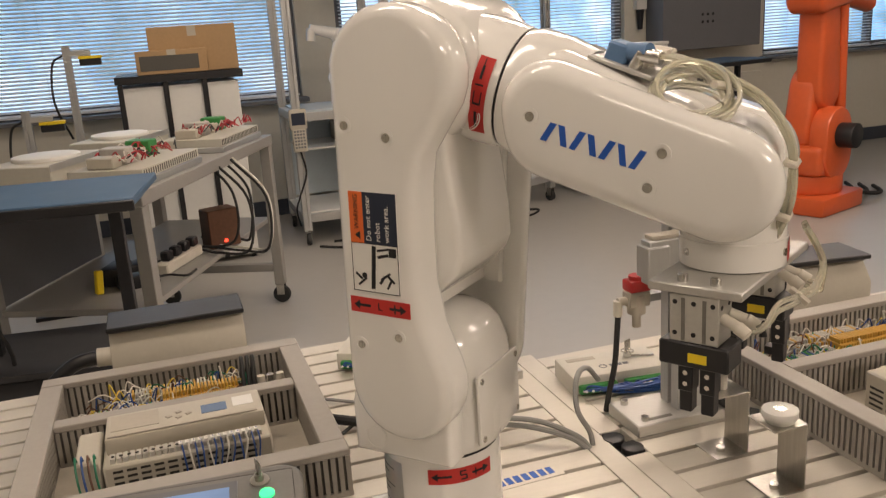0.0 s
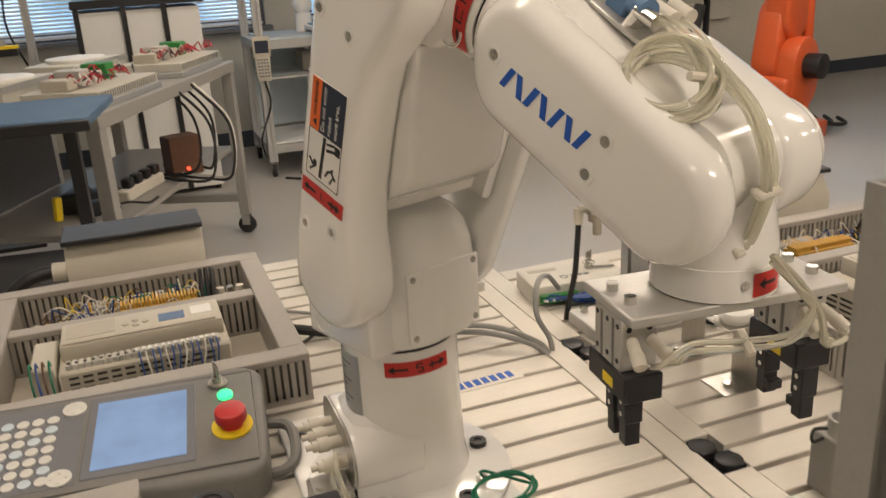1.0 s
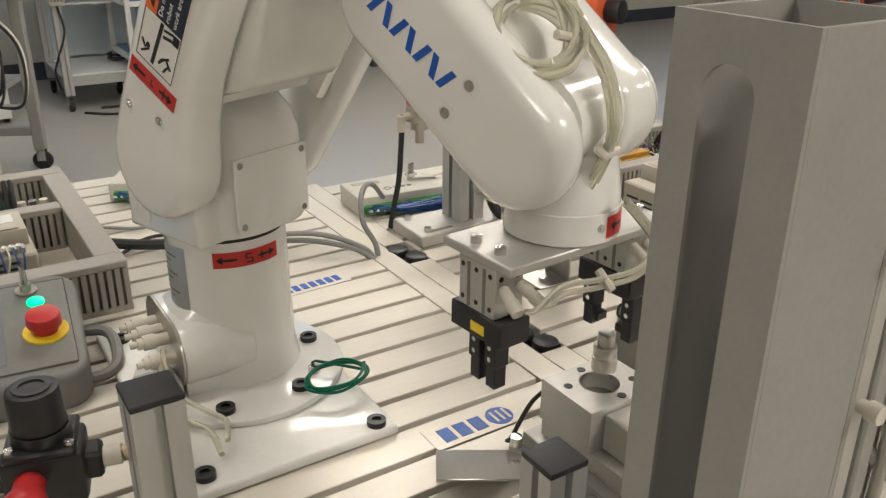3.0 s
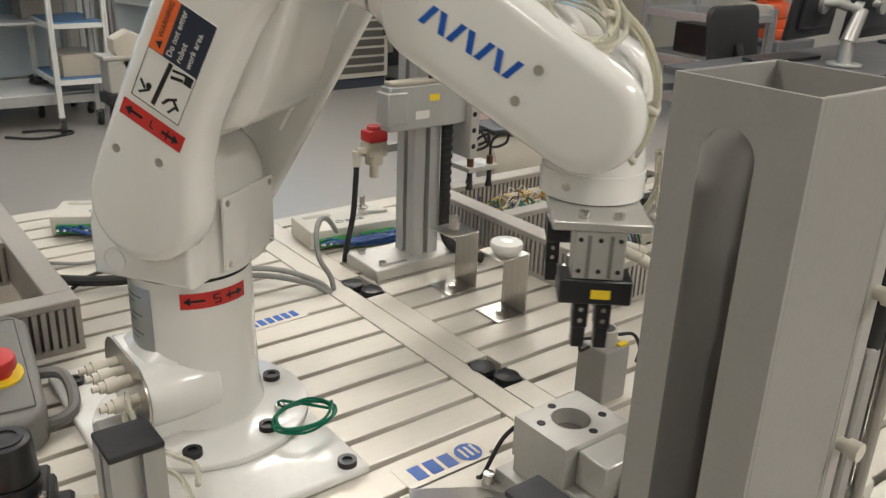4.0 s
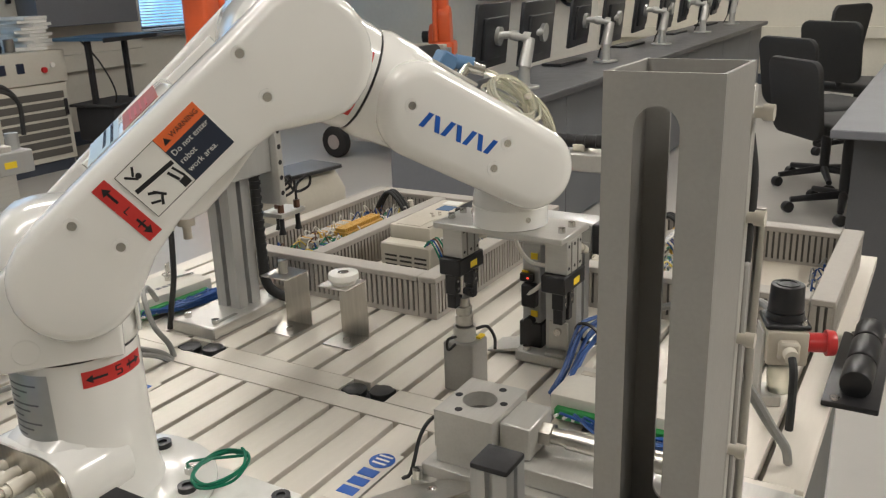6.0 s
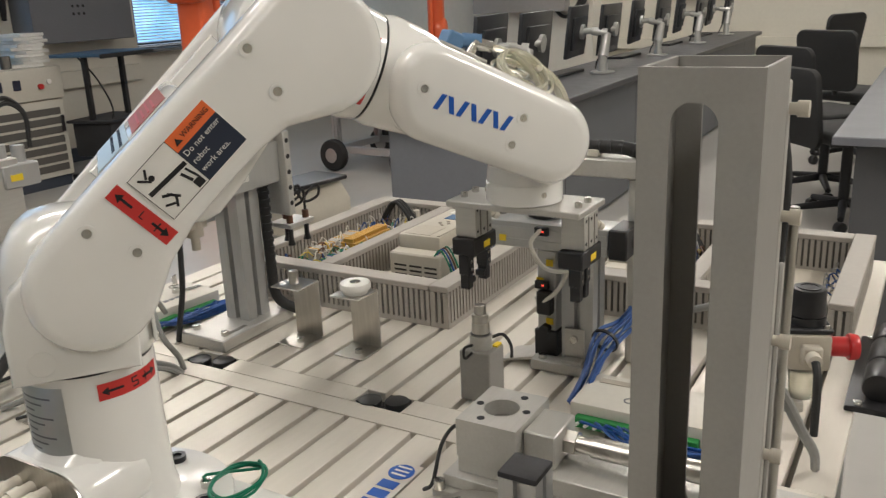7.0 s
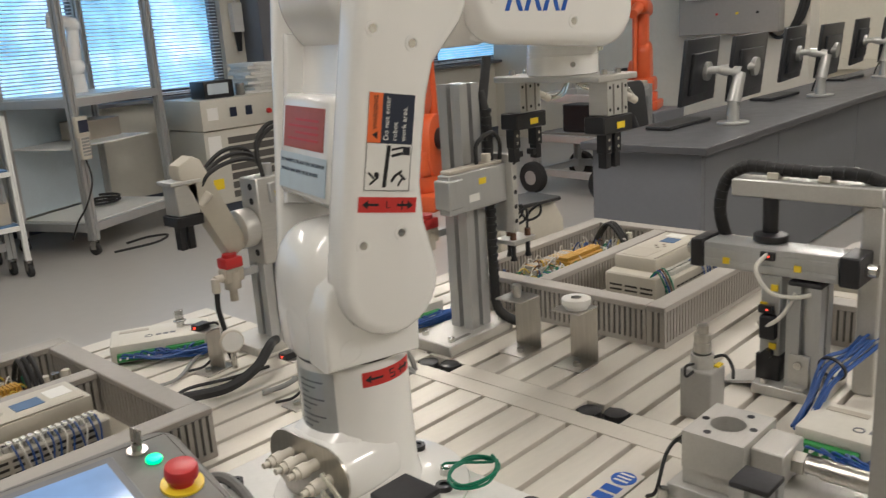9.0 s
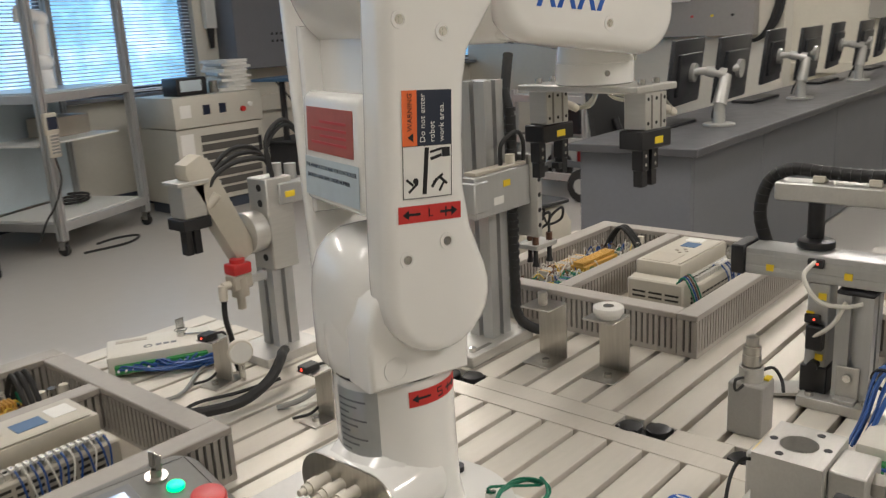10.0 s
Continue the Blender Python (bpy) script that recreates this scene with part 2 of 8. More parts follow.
def add_tube(bm, pts, r, n=8, k=6, raw=False):
    p = [Vector(q) for q in pts] if raw else smooth_path(pts, k)
    side = None
    rings = []
    for i, q in enumerate(p):
        d = (p[min(i + 1, len(p) - 1)] - p[max(i - 1, 0)]).normalized()
        if side is None:
            side = d.orthogonal().normalized()
        side = (side - d * side.dot(d)).normalized()
        up = d.cross(side)
        rings.append([bm.verts.new(q + r * (math.cos(2 * math.pi * j / n) * side + math.sin(2 * math.pi * j / n) * up)) for j in range(n)])
    for a, b in zip(rings, rings[1:]):
        for j in range(n):
            bm.faces.new((a[j], a[(j + 1) % n], b[(j + 1) % n], b[j]))
    bm.faces.new(rings[0][::-1])
    bm.faces.new(rings[-1])


def add_slab(bm, outline, y0, y1, bev=0.0, seg=3, m=None):
    """A plate with an outline in x and z, from y0 to y1, its rims rounded."""
    b = bmesh.new()
    a = [b.verts.new((x, y0, z)) for x, z in outline]
    c = [b.verts.new((x, y1, z)) for x, z in outline]
    fa, fc = b.faces.new(a), b.faces.new(c[::-1])
    k = len(a)
    for i in range(k):
        b.faces.new((a[(i + 1) % k], a[i], c[i], c[(i + 1) % k]))
    bmesh.ops.recalc_face_normals(b, faces=b.faces[:])
    if bev:
        es = list(fa.edges) + list(fc.edges)
        bmesh.ops.bevel(b, geom=es, offset=bev, segments=seg, affect="EDGES", profile=0.5, clamp_overlap=True)
    if m:
        b.transform(m)
    merge(bm, b)


def hull(circles, n=40):
    """The outline of the convex hull of circles (x, z, r)."""
    pts = sorted({(round(x + r * math.cos(2 * math.pi * i / n), 5), round(z + r * math.sin(2 * math.pi * i / n), 5)) for x, z, r in circles for i in range(n)})

    def half(seq):
        h = []
        for q in seq:
            while len(h) > 1 and (h[-1][0] - h[-2][0]) * (q[1] - h[-2][1]) - (h[-1][1] - h[-2][1]) * (q[0] - h[-2][0]) <= 0:
                h.pop()
            h.append(q)
        return h[:-1]
    return half(pts) + half(pts[::-1])


def add_loft(bm, sections):
    """Rings of equal vertex count joined to a closed body."""
    rings = [[bm.verts.new(q) for q in s] for s in sections]
    k = len(rings[0])
    for a, b in zip(rings, rings[1:]):
        for i in range(k):
            bm.faces.new((a[i], a[(i + 1) % k], b[(i + 1) % k], b[i]))
    bm.faces.new(rings[0][::-1])
    bm.faces.new(rings[-1])


def superellipse(cx, cy, z, ax, ay, e=2.6, n=40):
    out = []
    for i in range(n):
        t = 2 * math.pi * i / n
        c, s = math.cos(t), math.sin(t)
        out.append((cx + ax * math.copysign(abs(c) ** (2 / e), c), cy + ay * math.copysign(abs(s) ** (2 / e), s), z))
    return out


def part(name, bm, material, parent=None, label="", smooth=True, m=None):
    bmesh.ops.recalc_face_normals(bm, faces=bm.faces[:])
    me = bpy.data.meshes.new(name)
    bm.to_mesh(me)
    bm.free()
    me.materials.append(material)
    if smooth:
        me.polygons.foreach_set("use_smooth", [True] * len(me.polygons))
        me.set_sharp_from_angle(angle=radians(38))
    ob = new(name, me)
    if parent:
        ob.parent = parent
    if m:
        ob.matrix_basis = m
    if label:
        tagged(ob, label)
    return ob


def thing(name, m, label, category, group="", kind=""):
    ob = new(name)
    ob.matrix_basis = m
    ob.empty_display_size = 0.05
    return tagged(ob, label, category, group, kind)


def solo(name, bm, material, label, category, group="", kind="", m=None, smooth=True):
    ob = part(name, bm, material, None, "", smooth, m)
    return tagged(ob, label, category, group, kind)


def bx(x0, x1, y0, y1, z0, z1, bev=0.0, seg=1):
    bm = bmesh.new()
    span(bm, x0, x1, y0, y1, z0, z1, bev, seg)
    return bm


def cy(p0, p1, r0, r1=None, n=20, bev=0.0):
    bm = bmesh.new()
    add_cyl(bm, p0, p1, r0, r1, n, bev)
    return bm


def tb(pts, r, n=8, k=6):
    bm = bmesh.new()
    add_tube(bm, pts, r, n, k)
    return bm


def lettering(text, size, m, material, parent, name="lettering", align="CENTER"):
    cu = bpy.data.curves.new("text", "FONT")
    cu.body, cu.size, cu.align_x, cu.align_y, cu.extrude, cu.resolution_u = text, size, align, "CENTER", 0.00015, 2
    o = bpy.data.objects.new("text", cu)
    me = bpy.data.meshes.new_from_object(o)
    bpy.data.objects.remove(o)
    me.transform(m)
    me.materials.clear()
    me.materials.append(material)
    me.name = name
    ob = new(name, me)
    ob.parent = parent
    return ob


def profile_section(w):
    """Outline of a slotted aluminium extrusion, side w."""
    h, s, d = w / 2, w * 0.10, w * 0.22
    q = [(-h, -h), (-s, -h), (-s, -h + d), (s, -h + d), (s, -h), (h, -h)]
    out = []
    for k in range(4):
        c, n = math.cos(k * math.pi / 2), math.sin(k * math.pi / 2)
        out += [(x * c - y * n, x * n + y * c) for x, y in q[:-1]]
    return out


def profile_bm(w, p0, p1):
    """A length of extrusion between two points."""
    p0, p1 = Vector(p0), Vector(p1)
    bm = bmesh.new()
    o = profile_section(w)
    add_loft(bm, [[(x, y, 0) for x, y in o], [(x, y, (p1 - p0).length) for x, y in o]])
    d = (p1 - p0).normalized()
    q = Matrix() if abs(d.z) > 0.99 else d.to_track_quat("Z", "Y").to_matrix().to_4x4()
    if d.z < -0.99:
        q = pose(0, 0, 0, 180)
    bm.transform(Matrix.Translation(p0) @ q)
    return bm


def screw(parent, m, r=0.005, h=0.004, material=None, name="screw"):
    """A socket-head screw whose head looks along local z."""
    bm = bmesh.new()
    add_cyl(bm, (0, 0, 0), (0, 0, h), r, r * 0.95, 14)
    add_cyl(bm, (0, 0, h - 0.0002), (0, 0, h + 0.0004), r * 0.5, r * 0.5, 6)
    return part(name, bm, material or M_CHROME, parent, "", True, m)


# ---- the room ----
XW, XE, YS, YN, ZC = -4.0, 10.0, -3.0, 6.4, 2.7
TZ = 0.75
tagged(part("floor", bx(XW, XE, YS, YN, -0.1, 0.0), M_FLOOR), "grey vinyl laboratory floor with a soft sheen", "floor", kind="structure")
tagged(part("ceiling", bx(XW, XE, YS, YN, ZC, ZC + 0.1), M_CEIL), "pale tiled ceiling", "ceiling", kind="structure")
tagged(part("wall_east", bx(XE, XE + 0.2, YS, YN, 0, ZC), M_WALL), "cream painted block wall", "wall", kind="structure")
tagged(part("wall_west", bx(XW - 0.2, XW, YS, YN, 0, ZC), M_WALL), "cream painted block wall", "wall", kind="structure")
tagged(part("wall_south", bx(XW, XE, YS - 0.2, YS, 0, ZC), M_WALL), "cream painted block wall", "wall", kind="structure")
OPEN = ((-3.3, 1.05), (1.35, 3.8), (5.2, 7.7))
SILL, HEAD = 0.88, 2.35
wn_bm = bmesh.new()
span(wn_bm, XW, XE, YN, YN + 0.2, 0, SILL)
span(wn_bm, XW, XE, YN, YN + 0.2, HEAD, ZC)
edges_x = [XW] + [v for o in OPEN for v in o] + [XE]
for a, b in zip(edges_x[0::2], edges_x[1::2]):
    span(wn_bm, a, b, YN, YN + 0.2, SILL, HEAD)
tagged(part("wall_north", wn_bm, M_WALL), "cream painted block wall with wide windows", "wall", kind="structure")
tagged(part("baseboard", bx(XW, XE, YN - 0.015, YN - 0.002, 0.0, 0.12), M_BASEB), "dark vinyl skirting", "baseboard", kind="structure")
tagged(part("baseboard", bx(XE - 0.015, XE - 0.002, YS, YN - 0.02, 0.0, 0.12), M_BASEB), "dark vinyl skirting", "baseboard", kind="structure")
tagged(part("trim", bx(XE - 0.07, XE - 0.002, YS, YN - 0.02, 0.52, 0.64, 0.004), M_WALL), "cream cable trunking along the wall", "trim", kind="structure")
# this sheet glows by itself and sends daylight in through the windows
tagged(part("backdrop", bx(-14, 22, 14, 14.1, -3, 8), M_OUT), "glowing sheet of trees outside the windows, daylight painted in", "backdrop", kind="structure")


def window_unit(i, x0, x1):
    w = tagged(new("window_%d" % i), "aluminium framed window with a deep sill", "window", kind="structure")
    w.matrix_basis = pose((x0 + x1) / 2, YN, SILL)
    hw, h = (x1 - x0) / 2, HEAD - SILL
    fr = bmesh.new()
    span(fr, -hw, hw, 0.06, 0.12, 0, 0.05)
    span(fr, -hw, hw, 0.06, 0.12, h - 0.05, h)
    for x in (-hw, -0.03, hw - 0.06):
        span(fr, x, x + 0.06, 0.06, 0.12, 0.05, h - 0.05)
    part("window_frame", fr, M_DESKP, w)
    part("window_sill", bx(-hw - 0.03, hw + 0.03, -0.12, 0.055, -0.03, 0.0, 0.004), M_DESKP, w)
    for x0_, x1_ in ((-hw + 0.06, -0.03), (0.03, hw - 0.06)):
        p = part("pane", bx(x0_, x1_, 0.085, 0.09, 0.05, h - 0.05), M_GLASS, w)
        p.visible_shadow = False


def blind(x0, x1, low, tilt):
    t = thing("venetian_blind", pose((x0 + x1) / 2, YN + 0.025, 0), "lowered white venetian blind with thin slats", "blind", "window blinds")
    hw = (x1 - x0) / 2
    part("head_rail", bx(-hw, hw, -0.02, 0.02, HEAD - 0.05, HEAD - 0.003), M_BLIND, t)
    bm = bmesh.new()
    z = low + 0.02
    while z < HEAD - 0.06:
        add_box(bm, (0, 0, z), (2 * hw - 0.02, 0.024, 0.0012), pose(0, 0, 0, tilt + random.uniform(-2, 2)))
        z += 0.026
    tagged(part("slats", bm, M_BLIND, t, "", False), kind="stuff")
    part("bottom_rail", bx(-hw, hw, -0.013, 0.013, low, low + 0.012), M_BLIND, t)
    for x in (-hw * 0.6, 0, hw * 0.6):
        part("cord", cy((x, -0.014, low), (x, -0.014, HEAD - 0.05), 0.0012, n=5), M_WHITEW, t)


for k, (x0, x1) in enumerate(OPEN):
    window_unit(k + 1, x0, x1)
    c = (x0 + x1) / 2
    blind(x0 + 0.02, c - 0.01, SILL + 0.01, 40 if k == 0 else 22)
    blind(c + 0.01, x1 - 0.02, SILL + 0.01, (38, 16, 8)[k])


# ---- the workbench ----
bench = thing("workbench", pose(0, 0, 0), "aluminium workbench with a slotted cream-grey profile top", "workbench")
PITCH, GAP = 0.05, 0.0085
X0, XM0, XM1, XR, X1 = -0.75, 0.523, 0.560, 0.597, 1.45
# sheet closing the slots, its dark colour stands for their shade
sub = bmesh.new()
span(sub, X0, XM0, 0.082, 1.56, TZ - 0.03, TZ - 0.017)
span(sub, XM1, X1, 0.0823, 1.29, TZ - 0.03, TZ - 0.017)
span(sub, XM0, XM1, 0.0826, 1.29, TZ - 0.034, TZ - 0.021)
part("under_panel", sub, M_SLOT, bench, "panel below the slots, coloured dark for the shade in them")
fr = bmesh.new()
for x in (X0 + 0.03, XM0 - 0.03, X1 - 0.03):
    for y in (0.13, 1.24):
        span(fr, x - 0.02, x + 0.02, y - 0.02, y + 0.02, 0.02, TZ - 0.032)
for y in (0.13, 1.24):
    span(fr, X0 + 0.05, XM0 - 0.05, y - 0.02, y + 0.02, TZ - 0.072, TZ - 0.032)
    span(fr, XM0 - 0.01, X1 - 0.05, y - 0.02, y + 0.02, TZ - 0.072, TZ - 0.032)
part("underframe", fr, M_ALU, bench, "aluminium leg frame")


def piece_mesh(name, x0, x1, w, bm=None):
    bm = bm or bx(x0, x1, -w / 2, w / 2, TZ - 0.017, TZ, 0.0008)
    me = bpy.data.meshes.new(name)
    bm.to_mesh(me)
    bm.free()
    me.materials.append(M_TABLE)
    return me


def piece(name, me, parent, m):
    o = new(name, me)
    o.parent = parent
    o.matrix_basis = m
    return o


# covers with two black half discs in the gangway strip
COVERS = ((0.884, 0.961), (0.576, 0.651), (0.425, 0.50))


def cable_cover(y0, y1):
    c = thing("cable_cover", pose(XM1, y0, TZ), "black round plastic cable outlet cover sunk in the bench", "cable cover", "cable covers")
    d, w = y1 - y0, XR - XM1
    part("recess", bx(0.002, w - 0.002, 0.002, d - 0.002, -0.014, -0.012), M_INK, c)
    for s, yy in ((0, d * 0.73), (1, d * 0.27)):
        bm = bmesh.new()
        add_cyl(bm, (w * (0.64 if s else 0.34), yy, -0.008), (w * (0.64 if s else 0.34), yy, 0.0015), 0.016, n=28, bev=0.001)
        span(bm, (w * 0.64 if s else 0.002), (w - 0.002 if s else w * 0.34), yy - 0.016, yy + 0.016, -0.008, 0.001)
        part("flap", bm, M_BLACK, c)


for y0, y1 in COVERS:
    cable_cover(y0, y1)
piece("strip", piece_mesh("strip", 0, 0, 0, bx(XM0 + 0.0012, XM1 - 0.0006, 0.082, 1.29, TZ - 0.02, TZ, 0.0006)), bench, Matrix())
ys = [0.082] + [v for c in sorted(COVERS) for v in c] + [1.29]
for a, b in zip(ys[0::2], ys[1::2]):
    piece("strip", piece_mesh("strip", 0, 0, 0, bx(XM1 + 0.0006, XR, a, b, TZ - 0.017, TZ, 0.0004)), bench, Matrix())

# ---- the robot ----
CX, CY = 0.2439, 0.7307
AOFF, HL, LL = 0.0087, 0.2634, 0.3098
WU, WW, WLAT = 0.288, -0.006, 0.030
JOINTS = (
    (0, -47.6, 1.8, 16.2, 33), (0.5, -58.2, 7.9, 23.2, 11), (1, -69.7, 18.4, 28.3, -5), (1.5, -72.7, 28.6, 38.4, -9), (2, -73.0, 31.7, 41.5, -9), (2.5, -72.9, 31.6, 41.3, -9),
    (3.1, -69.5, 28.5, 35.5, 8), (3.8, -60.5, 25.1, 28.6, 40), (4, -56.1, 27.6, 27.5, 50), (4.5, -47.2, 34.3, 23.8, 70), (5, -40.0, 43.2, 17.9, 84), (5.5, -39.1, 49.7, 25.7, 88), (6.1, -39.0, 50.2, 26.3, 88.5),
    (6.8, -38.5, 49.5, 24.6, 89), (7, -38.2, 47.5, 21.2, 89), (7.5, -35.5, 37.4, 16.6, 90), (8, -29.8, 26.0, 13.7, 89), (8.5, -23.3, 17.0, 9.2, 87), (9, -14.8, 9.5, 2.3, 86), (9.5, -7.5, 5.4, 2.2, 85), (10, -17.2, 3.0, 5.5, 84))


def joints_at(t):
    """Joint angles at t, on a smooth curve through the rows."""
    tt = [r[0] for r in JOINTS]
    i = max(0, min(len(tt) - 2, sum(q <= t for q in tt) - 1))

    def slope(k, c):
        if k == 0 or k == len(tt) - 1:
            return 0.0
        l, r = (JOINTS[k][c] - JOINTS[k - 1][c]) / (tt[k] - tt[k - 1]), (JOINTS[k + 1][c] - JOINTS[k][c]) / (tt[k + 1] - tt[k])
        return 0.0 if l * r <= 0 else 2 * l * r / (l + r)
    h = tt[i + 1] - tt[i]
    u = (t - tt[i]) / h
    out = []
    for c in (1, 2, 3, 4):
        a, b, ma, mb = JOINTS[i][c], JOINTS[i + 1][c], slope(i, c) * h, slope(i + 1, c) * h
        out.append(a * (2 * u ** 3 - 3 * u ** 2 + 1) + ma * (u ** 3 - 2 * u ** 2 + u) + b * (3 * u ** 2 - 2 * u ** 3) + mb * (u ** 3 - u ** 2))
    return out


def robot_poses(t):
    """Poses of the turret, lower arm, forearm and tool in the robot's space."""
    s, l, p, th = joints_at(t)
    turret = pose(0, 0, 0, 0, 0, s)
    lower = turret @ pose(AOFF, 0, HL, 0, l, 0)
    elbow = turret @ pose(AOFF + LL * math.sin(radians(l)), 0, HL + LL * math.cos(radians(l)), 0, p, 0)
    w = (elbow @ Matrix.Translation((WU, WLAT, WW))).translation
    return turret, lower, elbow, pose(w.x, w.y, w.z, 0, 0, th)


robot = thing("industrial_robot", pose(CX, CY, TZ), "glossy white six-axis robot arm with twin grippers, bolted to the bench", "robot arm")


def face_m(u, w, y, turn=0):
    """Pose on a side face that looks to -y: x along u, y along w."""
    return Matrix.Translation((u, y, w)) @ pose(0, 0, 0, 90) @ pose(0, 0, 0, 0, 0, turn)


def arrow_label(parent, m, L, W, letter, name="axis_label"):
    """A red axis label with two arrows and a letter, L long along x."""
    lab = part(name, bx(-L / 2, L / 2, -W / 2, W / 2, 0, 0.0005), M_RED, parent, "red axis label with black arrows", False, m)
    for s in (-1, 1):
        bm = bmesh.new()
        x0, x1 = s * L * 0.16, s * L * 0.44
        span(bm, min(x0, x1 - s * L * 0.08), max(x0, x1 - s * L * 0.08), -W * 0.08, W * 0.08, 0.0005, 0.0009)
        v = [bm.verts.new(q) for q in ((x1, 0, 0.0009), (x1 - s * L * 0.1, W * 0.3, 0.0009), (x1 - s * L * 0.1, -W * 0.3, 0.0009))]
        bm.faces.new(v)
        if s == 1:
            span(bm, L * 0.24, L * 0.26, -W * 0.3, W * 0.3, 0.0005, 0.00095)
        part("arrow", bm, M_INK, lab, "", False)
    lettering(letter, W * 0.71, Matrix.Translation((0.0, 0, 0.0007)), M_INK, lab, "axis_letter")


def side_screw(parent, u, w, y):
    bm = bmesh.new()
    add_ring(bm, (0, 0, -0.0004), 0.0078, 0.0052, 0.0010, 22)
    part("screw_boss", bm, M_WHITE, parent, "", True, face_m(u, w, y))
    bm = bmesh.new()
    add_cyl(bm, (0, 0, -0.004), (0, 0, 0.0002), 0.0042, 0.0042, 18)
    span(bm, -0.003, 0.003, -0.0006, 0.0006, 0.0002, 0.0006)
    span(bm, -0.0006, 0.0006, -0.003, 0.003, 0.0002, 0.00062)
    part("screw", bm, M_CHROME, parent, "", True, face_m(u, w, y))


def build_base():
    b = bmesh.new()
    n = 48
    sec = []
    for z, r, ex in ((0.012, 0.073, 0), (0.02, 0.069, 0), (0.04, 0.0655, 0), (0.10, 0.0635, 0), (0.172, 0.063, 0), (0.181, 0.062, 0)):
        sec.append([(r * math.cos(2 * math.pi * i / n), r * math.sin(2 * math.pi * i / n), z) for i in range(n)])
    add_loft(b, sec)
    # rear connector housing, rounded on top
    o = hull([(0.02, 0.03, 0.02), (0.035, 0.062, 0.035), (-0.035, 0.062, 0.035), (-0.02, 0.03, 0.02)], 24)
    o = [(y, z) for y, z in o]
    add_slab(b, o, -0.076, 0.0, 0.004, 2, Matrix(((0, 1, 0, 0), (1, 0, 0, 0), (0, 0, 1, 0), (0, 0, 0, 1))))
    add_loft(b, [[(x, w * q[0], 0.012 + h * q[1]) for q in ((-1, 0), (-1, 0.55), (-0.9, 0.8), (-0.6, 0.97), (0, 1), (0.6, 0.97), (0.9, 0.8), (1, 0.55), (1, 0))] for x, w, h in ((-0.074, 0.054, 0.083), (-0.064, 0.056, 0.09), (-0.05, 0.0555, 0.098), (-0.035, 0.055, 0.108), (-0.01, 0.052, 0.118))])
    base = part("base", b, M_WHITE, robot, "glossy white cylindrical base")
    f = bmesh.new()
    add_cyl(f, (-0.005, -0.02, 0.011), (-0.005, -0.02, 0.0185), 0.114, n=64, bev=0.002)
    part("foot_flange", f, M_WHITE, robot, "round white bolting flange")
    pl = bmesh.new()
    span(pl, -0.125, 0.093, -0.205, 0.155, 0.0, 0.011, 0.0035, 3)
    part("mounting_plate", pl, M_PLATE, robot, "white painted steel mounting plate, lightly stained")
    for x, y, z in ((0.074, -0.192, 0.011), (-0.099, -0.183, 0.011), (-0.102, 0.118, 0.011), (-0.05, -0.101, 0.0185), (0.033, -0.1, 0.0185), (0.083, -0.008, 0.0185)):
        q = bmesh.new()
        add_ring(q, (0, 0, 0), 0.0098, 0.0052, 0.006, 24)
        add_cyl(q, (0, 0, 0), (0, 0, 0.0035), 0.0055, n=6)
        part("black_bolt", q, M_BLACK, robot, "black plastic-capped bolt", True, pose(x, y, z))
    # S label, bent round the column
    q = bmesh.new()
    a0, a1, r = radians(-122), radians(-57), 0.0638
    for z0, z1 in ((0.147, 0.164),):
        k = 24
        lo = [q.verts.new((r * math.cos(a0 + (a1 - a0) * i / k), r * math.sin(a0 + (a1 - a0) * i / k), z0)) for i in range(k + 1)]
        hi = [q.verts.new((v.co.x, v.co.y, z1)) for v in lo]
        for i in range(k):
            q.faces.new((lo[i], lo[i + 1], hi[i + 1], hi[i]))
    part("axis_label", q, M_RED, base, "red axis label with black arrows", True, Matrix.Translation((0, 0, 0.008)))
    q = bmesh.new()
    r += 0.0004

    def bent(ang0, ang1, z0, z1, z2=None, z3=None):
        k = 5
        lo = [q.verts.new((r * math.cos(ang0 + (ang1 - ang0) * i / k), r * math.sin(ang0 + (ang1 - ang0) * i / k), z0 + ((z2 if z2 is not None else z0) - z0) * i / k)) for i in range(k + 1)]
        hi = [q.verts.new((lo[i].co.x, lo[i].co.y, z1 + ((z3 if z3 is not None else z1) - z1) * i / k)) for i in range(k + 1)]
        for i in range(k):
            q.faces.new((lo[i], lo[i + 1], hi[i + 1], hi[i]))
    d = radians(1)
    bent(-119 * d, -113 * d, 0.1553, 0.1557, 0.151, 0.16)
    bent(-113 * d, -100 * d, 0.1542, 0.1568)
    bent(-80 * d, -68 * d, 0.1542, 0.1568)
    bent(-68 * d, -61 * d, 0.151, 0.16, 0.1553, 0.1557)
    bent(-77 * d, -75.5 * d, 0.151, 0.16)
    bent(-91.5 * d, -86 * d, 0.1592, 0.1608)
    bent(-91.5 * d, -86 * d, 0.1548, 0.1562)
    bent(-91.5 * d, -86 * d, 0.1502, 0.1518)
    bent(-92.5 * d, -91 * d, 0.1555, 0.1605)
    bent(-86.5 * d, -85 * d, 0.1505, 0.1555)
    part("axis_print", q, M_INK, base, "", True, Matrix.Translation((0, 0, 0.008)))
    # rating plate
    q = bmesh.new()
    r = 0.0636
    a0, a1 = radians(-200), radians(-150)
    k = 12
    lo = [q.verts.new((r * math.cos(a0 + (a1 - a0) * i / k), r * math.sin(a0 + (a1 - a0) * i / k), 0.092)) for i in range(k + 1)]
